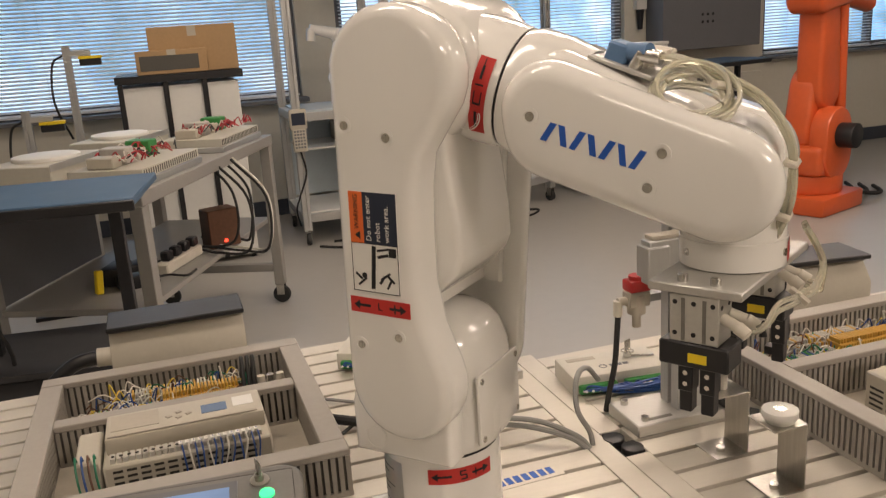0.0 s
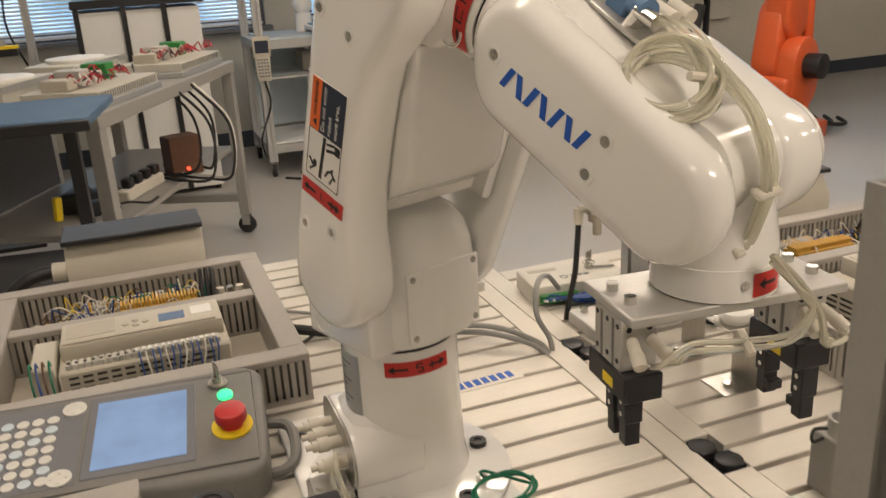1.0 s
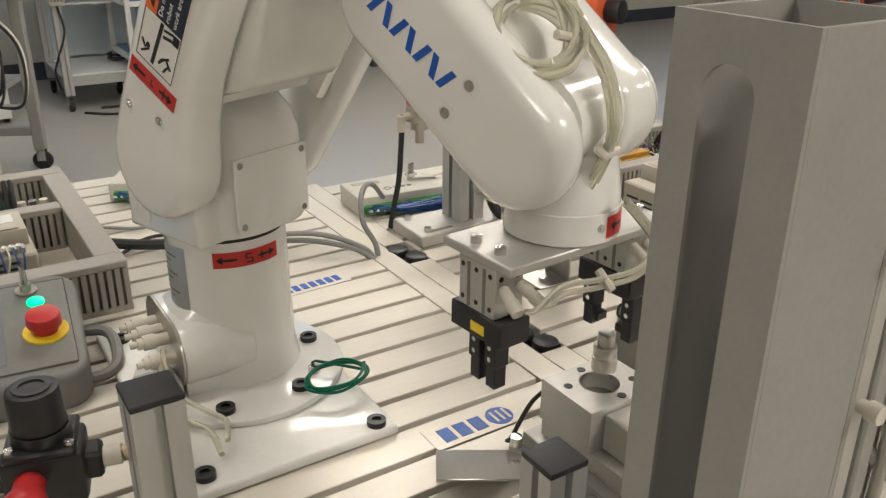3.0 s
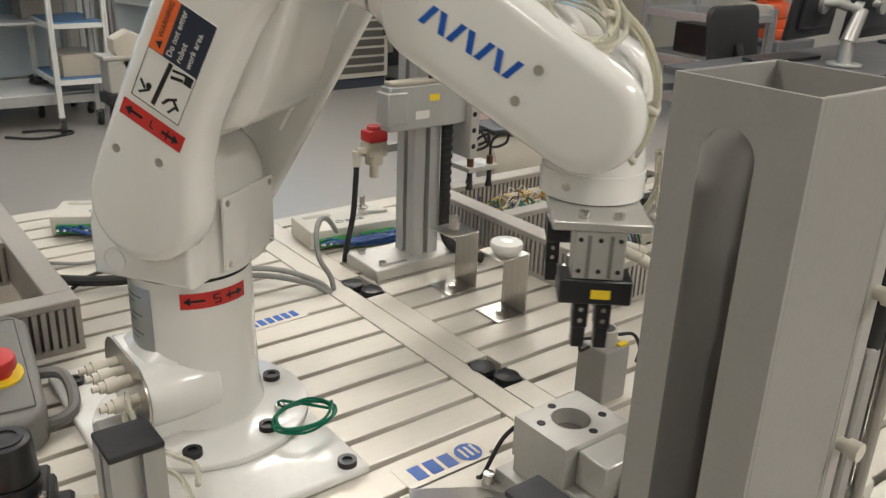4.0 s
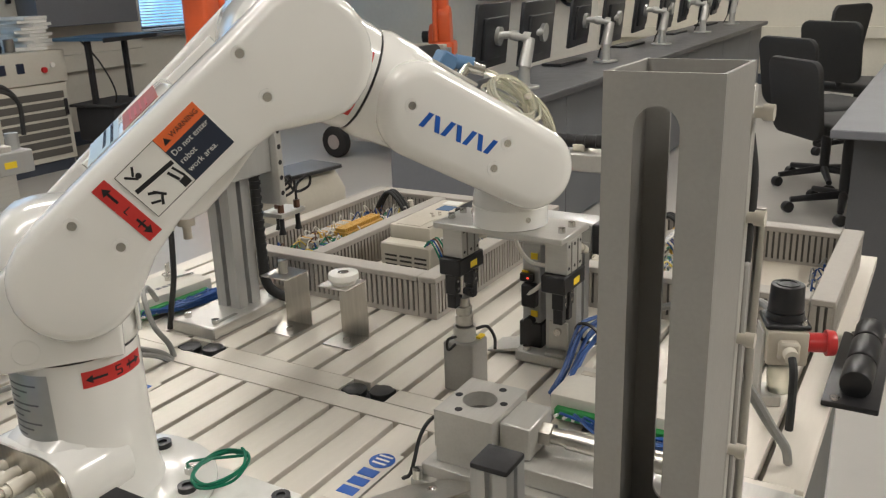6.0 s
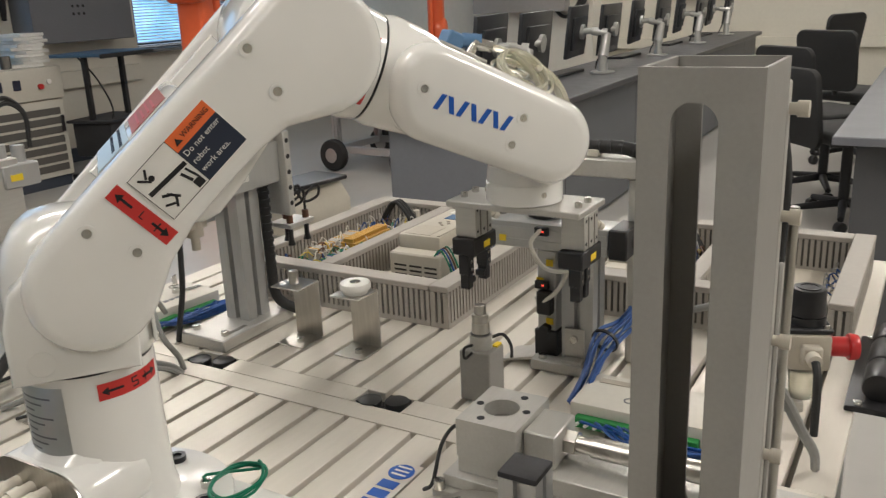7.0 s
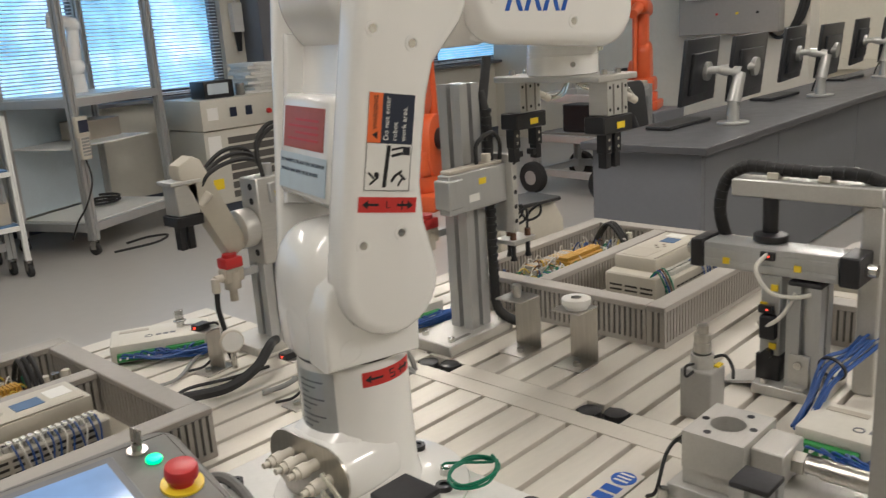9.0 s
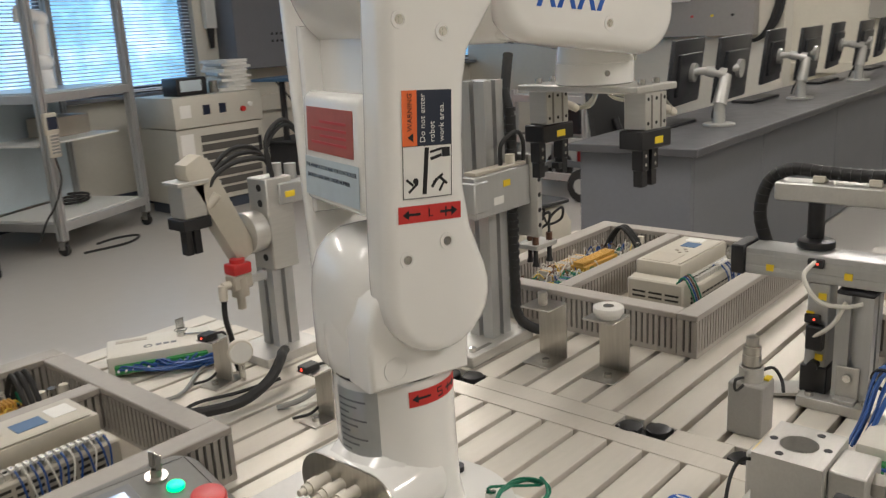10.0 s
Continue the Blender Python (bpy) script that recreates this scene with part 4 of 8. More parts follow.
        for xx, dy in ((-0.006, -0.004), (0.009, 0.006)):
            f = bmesh.new()
            add_cyl(f, (x + xx, -0.021, -0.121), (x + xx + dy * 0.6, -0.034, -0.126), 0.0046, n=12)
            add_cyl(f, (x + xx + dy * 0.6, -0.034, -0.126), (x + xx + dy, -0.043, -0.131), 0.0056, 0.005, n=12)
            part("air_fitting", f, M_FIT, tool, "ivory push-in fitting")
    for k in range(2):
        z0 = -0.112 - 0.006 * k
        part("air_tube", tb([(-0.074 + 0.014 * k, -0.043, -0.131), (-0.071 + 0.014 * k, -0.052, -0.126), (-0.05, -0.056, z0), (-0.015, -0.061, z0 - 0.002), (0.020, -0.066, z0), (0.036, -0.066, z0 + 0.018), (0.024, -0.063, -0.080), (0.006, -0.058, -0.06 + 0.004 * k)], 0.0023, 7), M_TUBE, tool, "clear air tube")
        part("air_tube", tb([(0.068 + 0.014 * k, -0.043, -0.131), (0.066 + 0.012 * k, -0.053, -0.132), (0.052, -0.062, -0.122 - 0.006 * k), (0.042, -0.066, -0.1), (0.028, -0.062, -0.078), (0.010, -0.056, -0.058)], 0.0023, 7), M_TUBE, tool, "clear air tube")
    part("cable_tie", cy((-0.012, -0.054, -0.110), (-0.012, -0.069, -0.121), 0.0034, n=6), M_FIT, tool, "white cable tie")
    return tool


build_base()
turret, lower_arm, elbow, forearm, tool = build_turret(), build_lower(), build_forearm(), build_upper(), build_tool()


# ---- things on the bench ----
def wires(parent, rng, x0, x1, y0, y1, z, count, mats, r=0.0011, rise=0.02, name="wire", length=0.05):
    """Loose short wires that loop up and down inside a box."""
    per = {}
    for i in range(count):
        a = Vector((rng.uniform(x0, x1), rng.uniform(y0, y1), z + rng.uniform(0, 0.006)))
        b = Vector((min(x1, max(x0, a.x + rng.uniform(-length, length))), min(y1, max(y0, a.y + rng.uniform(-length, length) * 0.6)), z + rng.uniform(-0.004, 0.008)))
        c = (a + b) / 2 + Vector((rng.uniform(-0.012, 0.012), rng.uniform(-0.012, 0.012), rise * rng.uniform(0.3, 1.0)))
        add_tube(per.setdefault(i % len(mats), bmesh.new()), [a, a.lerp(c, 0.6) + Vector((0, 0, 0.004)), c, b.lerp(c, 0.6), b], r, 5, 3)
    for k, bm in per.items():
        tagged(part(name, bm, mats[k], parent), kind="stuff")


def duct(parent, x0, x1, y0, y1, h):
    """A slotted wiring duct with a flat lid; long in x or y."""
    lid = part("duct_lid", bx(x0, x1, y0, y1, h - 0.010, h, 0.0015), M_GREY, parent)
    # dark filling: the shade inside the duct is painted on this block
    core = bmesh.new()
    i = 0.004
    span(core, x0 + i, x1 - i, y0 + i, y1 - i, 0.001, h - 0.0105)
    part("duct_core", core, M_DARKFILL, parent, "dark block standing for the shade inside the duct")
    f = bmesh.new()
    span(f, x0 + 0.0006, x1 - 0.0006, y0 + 0.0006, y1 - 0.0006, 0.0, 0.008)
    if x1 - x0 > y1 - y0:
        x = x0 + 0.0006
        while x < x1 - 0.004:
            w = min(0.0062, x1 - 0.0006 - x)
            span(f, x, x + w, y0 + 0.0006, y0 + 0.0036, 0.008, h - 0.010)
            span(f, x, x + w, y1 - 0.0036, y1 - 0.0006, 0.008, h - 0.010)
            x += 0.0102
        for xx in (x0 + 0.0006, x1 - 0.0042):
            y = y0 + 0.004
            while y < y1 - 0.006:
                span(f, xx, xx + 0.0034, y, y + 0.006, 0.008, h - 0.010)
                y += 0.0102
    else:
        y = y0 + 0.0006
        while y < y1 - 0.004:
            w = min(0.0062, y1 - 0.0006 - y)
            span(f, x0 + 0.0006, x0 + 0.0036, y, y + w, 0.008, h - 0.010)
            span(f, x1 - 0.0036, x1 - 0.0006, y, y + w, 0.008, h - 0.010)
            y += 0.0102
        for yy in (y0 + 0.0006, y1 - 0.0042):
            x = x0 + 0.004
            while x < x1 - 0.006:
                span(f, x, x + 0.006, yy, yy + 0.0034, 0.008, h - 0.010)
                x += 0.0102
    tagged(part("duct_finger", f, M_GREY, parent, "", False), kind="stuff")


def terminal_row(parent, x, y, z, n, along, mats, w=0.0055):
    for i in range(n):
        bm = bmesh.new()
        span(bm, 0, w * 0.92, 0, 0.036, 0, 0.018, 0.0008)
        span(bm, w * 0.15, w * 0.77, 0.006, 0.030, 0.018, 0.026, 0.0008)
        part("terminal", bm, mats[(i * 5 // 3) % len(mats)], parent, "", False, pose(x + (i * w if along == "x" else 0), y + (0 if along == "x" else i * w), z, 0, 0, 0 if along == "x" else 90))


def plc(m, L, W, H, rng, name="controller", label="ivory programmable controller with vents and terminal rows"):
    """A small controller, L along x, W along y."""
    p = thing(name, m, label, "controller", "controllers in the wiring trays")
    b = bmesh.new()
    span(b, 0, L, 0, W, 0, H * 0.72, 0.003)
    span(b, 0.004, L - 0.004, W * 0.28, W * 0.94, H * 0.7, H, 0.004, 2)
    part("housing", b, M_PLC, p)
    v = bmesh.new()
    for i in range(11):
        for k in range(6):
            span(v, 0.012 + i * (L - 0.03) / 11, 0.012 + (i + 0.72) * (L - 0.03) / 11, -0.0006, 0.001, 0.008 + k * 0.0085, 0.0115 + k * 0.0085)
    for i in range(5):
        for k in range(6):
            span(v, -0.0006, 0.001, 0.012 + i * (W - 0.024) / 5, 0.012 + (i + 0.74) * (W - 0.024) / 5, 0.008 + k * 0.0085, 0.0115 + k * 0.0085)
            span(v, L - 0.001, L + 0.0006, 0.012 + i * (W - 0.024) / 5, 0.012 + (i + 0.74) * (W - 0.024) / 5, 0.008 + k * 0.0085, 0.0115 + k * 0.0085)
    tagged(part("vent", v, M_VENT, p, "dark vent slots", False), kind="stuff")
    part("display", bx(L * 0.60, L * 0.76, W * 0.50, W * 0.72, H, H + 0.001), M_LCD, p, "small blue display", False)
    k = bmesh.new()
    for dx, dy in ((0.40, 0.58), (0.46, 0.52), (0.46, 0.66), (0.52, 0.58)):
        add_box(k, (L * dx, W * dy, H + 0.001), (0.009, 0.007, 0.002), pose(0, 0, 0, 0, 0, 30), 0.001)
    part("keypad", k, M_PLCD, p, "four dark keys", False)
    part("badge", bx(L * 0.80, L * 0.93, W * 0.54, W * 0.8, H, H + 0.0006), M_LWHITE, p, "pale printed panel", False)
    part("cover", bx(0.008, L * 0.94, W * 0.3, W * 0.34, H, H + 0.0022, 0.0008), M_PLCD, p, "tan cover ridge")
    part("front_plate", bx(L * 0.05, L * 0.34, W * 0.46, W * 0.86, H, H + 0.0008), M_PLCD, p, "tan blank panel", False)
    for i in range(9):
        part("terminal_screw", cy((L * 0.06 + i * 0.0105, W * 0.12, H * 0.8), (L * 0.06 + i * 0.0105, W * 0.12, H * 0.8 + 0.0008), 0.0026, n=10), M_VENT, p)
    t = bmesh.new()
    for i in range(int(L / 0.0085) - 2):
        span(t, 0.01 + i * 0.0085, 0.0162 + i * 0.0085, W * 0.06, W * 0.2, H * 0.72, H * 0.80)
    tagged(part("terminal_strip", t, M_WHITET, p, "row of pale screw terminals", False), kind="stuff")
    for i in range(int(L / 0.0085) // 2):
        x = L * 0.45 + i * 0.0085
        part("terminal_wire", tb([(x, W * 0.13, H * 0.8), (x + 0.002, W * 0.06, H * 0.86), (x + 0.004, -0.008, H * 0.7), (x + rng.uniform(-0.01, 0.01), -0.016, H * 0.3)], 0.0013, 5, 4), (M_BLUEW, M_WHITEW, M_BLUEW)[i % 3], p)
        part("ferrule", bx(x - 0.0016, x + 0.0032, W * 0.02, W * 0.1, H * 0.83, H * 0.87), M_LWHITE, p, "", False)
    s = bmesh.new()
    span(s, -0.036, -0.003, W * 0.1, W * 0.9, 0, H * 0.78, 0.003)
    ps = part("power_supply", s, M_PLC, p, "ivory power supply block")
    pv = bmesh.new()
    for i in range(3):
        for k in range(6):
            y0 = W * 0.16 + i * W * 0.235
            span(pv, -0.0366, -0.0355, y0, y0 + W * 0.19, 0.01 + k * 0.0085, 0.0135 + k * 0.0085)
    tagged(part("power_vent", pv, M_VENT, ps, "dark vent slots", False), kind="stuff")
    for i, mt in enumerate((M_GREENW, M_BLUEW, M_BROWN, M_GREENW)):
        x = -0.033 + i * 0.008
        part("supply_wire", tb([(x, W * 0.2, H * 0.78), (x, W * 0.1, H * 0.9), (x + 0.001, -0.004, H * 0.6), (x + 0.006, -0.012, 0.012)], 0.0016, 5, 4), mt, ps)
    return p


def wiring_tray(x0, x1, y0, y1, div, seed, label):
    """A tray framed by slotted ducts with one cross duct."""
    rng = random.Random(seed)
    t = thing("wiring_tray", pose(x0, y0, TZ), label, "wiring tray", "duct-framed wiring trays")
    W, D, w, h = x1 - x0, y1 - y0, 0.034, 0.07
    part("tray_floor", bx(0.004, W - 0.004, 0.004, D - 0.004, 0.0, 0.003), M_PLCD, t, "plain mounting sheet", False)
    duct(t, 0, W, 0, w, h)
    duct(t, 0, W, D - w, D, h)
    duct(t, 0, w, w + 0.0005, D - w - 0.0005, h - 0.0006)
    duct(t, W - w, W, w + 0.0005, D - w - 0.0005, h - 0.0006)
    yd = div - y0
    duct(t, w + 0.0005, W - w - 0.0005, yd - 0.014, yd + 0.014, h - 0.001)
    # wiring field behind the cross duct
    terminal_row(t, w + 0.05, yd + 0.04, 0.022, 18, "x", (M_WHITET, M_GREENT, M_WHITET, M_BLUEW))
    terminal_row(t, w + 0.155, yd + 0.05, 0.036, 22, "x", (M_AMBERT,))
    terminal_row(t, w + 0.10, yd + 0.095, 0.026, 26, "x", (M_WHITET, M_AMBERT, M_WHITET))
    wires(t, rng, w + 0.03, W - w - 0.06, yd + 0.025, D - w - 0.02, 0.036, 110, (M_WHITEW, M_WHITEW, M_GREENW, M_YELW, M_BROWN, M_BLUEW, M_WHITEW), 0.0012, 0.024)
    wires(t, rng, w + 0.02, W - w - 0.04, yd + 0.02, D - w - 0.01, 0.012, 70, (M_WHITEW, M_BLUEW, M_BROWN, M_YELW), 0.0011, 0.02)
    for k in range(3):
        x = W - w - 0.045 + 0.016 * k
        bm = bmesh.new()
        add_cyl(bm, (x, yd + 0.07, 0.02), (x, yd + 0.07, 0.045), 0.0065, n=12)
        add_cyl(bm, (x, yd + 0.07, 0.045), (x, yd + 0.07, 0.058), 0.008, 0.0065, n=12)
        part("cable_gland", bm, (M_FIT, M_CHROME, M_FIT)[k], t, "round cable connector")
    for k in range(3):
        x = W - w - 0.075 + k * 0.009
        part("black_cable", tb([(x, yd + 0.035, 0.02), (x + 0.001, yd + 0.055, 0.062), (x + 0.003, yd + 0.085, 0.088), (x + 0.004, yd + 0.11, 0.066), (x, yd + 0.13, 0.02)], 0.0038, 7), M_RUBBER, t, "black control cable")
    wires(t, rng, w + 0.01, W - w - 0.01, w + 0.005, w + 0.03, 0.012, 16, (M_BLUEW, M_GREYW), 0.0013, 0.02)
    return t, rng


t1, r1 = wiring_tray(-0.245, 0.181, 0.948, 1.408, 1.215, 3, "grey slotted-duct wiring tray with controller and terminals")
plc(pose(-0.135, 1.045, TZ + 0.004), 0.225, 0.125, 0.085, r1)
t2, r2 = wiring_tray(0.826, 1.318, 0.655, 1.105, 0.918, 5, "grey slotted-duct wiring tray beside the profile post")
plc(pose(0.965, 0.715, TZ + 0.004), 0.20, 0.13, 0.098, r2)



def near_duct(x0, x1, y0, y1, label):
    """A length of slotted duct lying on the bench."""
    t = thing("cable_duct", pose(x0, y0, TZ), label, "cable duct", "loose duct lengths")
    duct(t, 0, x1 - x0, 0, y1 - y0, 0.07)


near_duct(-0.62, -0.043, 0.706, 0.741, "grey slotted cable duct along the near tray")
near_duct(-0.62, -0.041, 0.608, 0.645, "grey slotted cable duct beside the air regulator")
t3, r3 = wiring_tray(0.985, 1.37, 0.095, 0.545, 0.33, 7, "grey slotted-duct wiring tray near the bench edge")
plc(pose(1.07, 0.385, TZ + 0.004), 0.20, 0.105, 0.078, r3)


def junction_box(m, seed, key=True):
    """An ivory field box with green terminals, a key and blue cables."""
    rng = random.Random(seed)
    j = thing("junction_box", m, "ivory connection box with green plugs and blue cables on the bench", "junction box", "connection boxes")
    b = bmesh.new()
    span(b, -0.085, 0.085, -0.045, 0.045, 0.0, 0.034, 0.004, 2)
    part("housing", b, M_IVBOX, j)
    for s in (-0.0485,):
        for i in range(2):
            g = bmesh.new()
            x0 = -0.075 + i * 0.08
            span(g, x0, x0 + 0.066, s - 0.006, -0.044, 0.006, 0.02, 0.001)
            for k in range(8):
                span(g, x0 + 0.003 + k * 0.008, x0 + 0.008 + k * 0.008, s - 0.0068, s - 0.0055, 0.009, 0.016)
            part("green_plug", g, M_GREENT, j, "green pluggable terminal")
    lo = bmesh.new()
    add_ring(lo, (-0.02, -0.016, 0.034), 0.007, 0.005, 0.0006, 20)
    for k in range(3):
        span(lo, -0.008 + k * 0.012, 0.001 + k * 0.012, -0.02, -0.012, 0.0342, 0.0347)
    part("maker_mark", lo, M_DESKP, j, "plain grey printed mark", False)
    tri = bmesh.new()
    span(tri, -0.07, -0.02, 0.018, 0.03, 0.0342, 0.0347)
    part("printed_panel", tri, M_PLCD, j, "tan printed field", False)
    if key:
        k = bmesh.new()
        add_cyl(k, (0.035, 0.008, 0.034), (0.035, 0.008, 0.042), 0.007, n=16)
        add_ring(k, (0.035, 0.008, 0.044), 0.011, 0.009, 0.0015, 20)
        add_box(k, (0.035, 0.008, 0.055), (0.016, 0.002, 0.02), pose(0, 0, 0, 0, 0, 30), 0.0005)
        add_box(k, (0.058, 0.0, 0.0365), (0.04, 0.006, 0.0015), pose(0, 0, 0, 0, 0, -15))
        part("key", k, M_CHROME, j, "small steel key in its switch")
    cb = bmesh.new()
    for i in range(16):
        x = rng.uniform(-0.07, 0.06)
        add_tube(cb, [(x, -0.052, 0.013), (x + 0.006, -0.062, 0.014 + rng.uniform(0, 0.01)), (x * 0.5 + 0.02, -0.072 + rng.uniform(-0.008, 0.006), 0.008 + rng.uniform(0, 0.012)), (0.075 + rng.uniform(-0.02, 0.02), -0.07 + rng.uniform(-0.012, 0.01), 0.007 + rng.uniform(0, 0.014)), (0.115 + rng.uniform(-0.01, 0.02), -0.055 + rng.uniform(-0.015, 0.02), 0.006 + rng.uniform(0, 0.01))], 0.0019, 5, 4)
    tagged(part("wire_loom", cb, M_BLUEW, j, "tangle of blue cables"), kind="stuff")
    fr = bmesh.new()
    for i in range(12):
        x = -0.07 + i * 0.0115
        add_cyl(fr, (x, -0.053, 0.012), (x + 0.001, -0.066, 0.016), 0.0022, n=6)
    tagged(part("cable_marker", fr, M_LWHITE, j, "white cable markers"), kind="stuff")
    return j


junction_box(pose(0.672, 1.125, TZ, 0, 0, -6), 11)
junction_box(pose(0.345, 1.385, TZ, 0, 0, -28), 12)
junction_box(pose(0.665, 0.285, TZ, 0, 0, -90), 13, False)


def grey_cable_pair():
    c = thing("supply_cable", pose(0, 0, 0), "pair of grey cables rising out of the bench outlet", "cable")
    part("cable", tb([(0.536, 0.935, TZ - 0.004), (0.533, 0.94, TZ + 0.02), (0.52, 0.95, TZ + 0.05), (0.528, 0.972, TZ + 0.078), (0.55, 1.0, TZ + 0.088), (0.575, 1.02, TZ + 0.08), (0.60, 1.035, TZ + 0.05)], 0.0042, 8), M_GREYW, c)
    part("cable", tb([(0.53, 0.93, TZ - 0.004), (0.515, 0.945, TZ + 0.014), (0.47, 0.985, TZ + 0.03), (0.41, 1.02, TZ + 0.03), (0.36, 1.04, TZ + 0.012), (0.33, 1.06, TZ + 0.005)], 0.0042, 8), M_GREYW, c)
    part("cable", tb([(0.526, 0.926, TZ - 0.004), (0.505, 0.95, TZ + 0.012), (0.45, 1.0, TZ + 0.02), (0.38, 1.05, TZ + 0.012)], 0.0042, 8), M_GREYW, c)


grey_cable_pair()


def part_stand(x, y, head):
    s = thing("part_stand", pose(x, y, TZ), "bent stainless bracket stand screwed to the bench", "stand", "steel part stands")
    b = bmesh.new()
    span(b, -0.026, 0.026, -0.022, 0.030, 0.0, 0.0025, 0.0008)
    span(b, 0.0235, 0.026, -0.022, 0.030, 0.002, 0.093, 0.0008)
    span(b, -0.026, 0.026, -0.022, 0.030, 0.0925, 0.095, 0.0008)
    part("bracket", b, M_STEEL, s)
    screw(s, pose(-0.006, -0.002, 0.0025), 0.0062, 0.006)
    if head == "pin":
        part("pin", cy((-0.002, 0.004, 0.095), (-0.002, 0.004, 0.116), 0.0075, n=20, bev=0.001), M_STEEL, s, "short steel pin")
    else:
        b = bmesh.new()
        add_cyl(b, (0, 0, 0.095), (0, 0, 0.102), 0.017, 0.0215, n=36)
        add_cyl(b, (0, 0, 0.102), (0, 0, 0.112), 0.0225, n=36, bev=0.0015)
        part("white_cap", b, M_LWHITE, s, "white plastic disc")
        part("cap_screw", cy((0, 0, 0.112), (0, 0, 0.1128), 0.008, n=20), M_CHROME, s, "recessed steel screw")


part_stand(0.692, 0.842, "pin")
part_stand(0.694, 0.733, "cap")


def sensor_holder():
    s = thing("sensor_block", pose(0.646, 0.502, TZ - 0.016), "grey bent cover with a ringed pin holder and sensor", "sensor station")
    b = bmesh.new()
    span(b, -0.020, 0.022, -0.022, 0.022, 0.0161, 0.086, 0.003, 3)
    part("cover", b, M_TOWER, s)
    r = bmesh.new()
    add_ring(r, (0, 0, 0.086), 0.0148, 0.0118, 0.019, 36)
    part("holder_ring", r, M_ALUB, s, "bright turned holder ring")
    part("holder_floor", cy((0, 0, 0.0855), (0, 0, 0.0875), 0.0126, n=24), M_SLOT, s)
    part("sensor_cable", tb([(-0.016, 0.004, 0.094), (-0.03, 0.008, 0.094), (-0.033, 0.006, 0.082), (-0.024, 0.0, 0.0875)], 0.0018, 6), M_RUBBER, s, "black sensor lead")
    part("sensor_cable", tb([(0.017, -0.006, 0.094), (0.032, -0.016, 0.094), (0.034, -0.026, 0.08), (0.02, -0.034, 0.07)], 0.0022, 6), M_RUBBER, s, "black sensor lead")
    part("sensor_tag", bx(0.006, 0.020, -0.020, -0.013, 0.0862, 0.0885), M_YELLOW, s, "yellow tag", False)


sensor_holder()


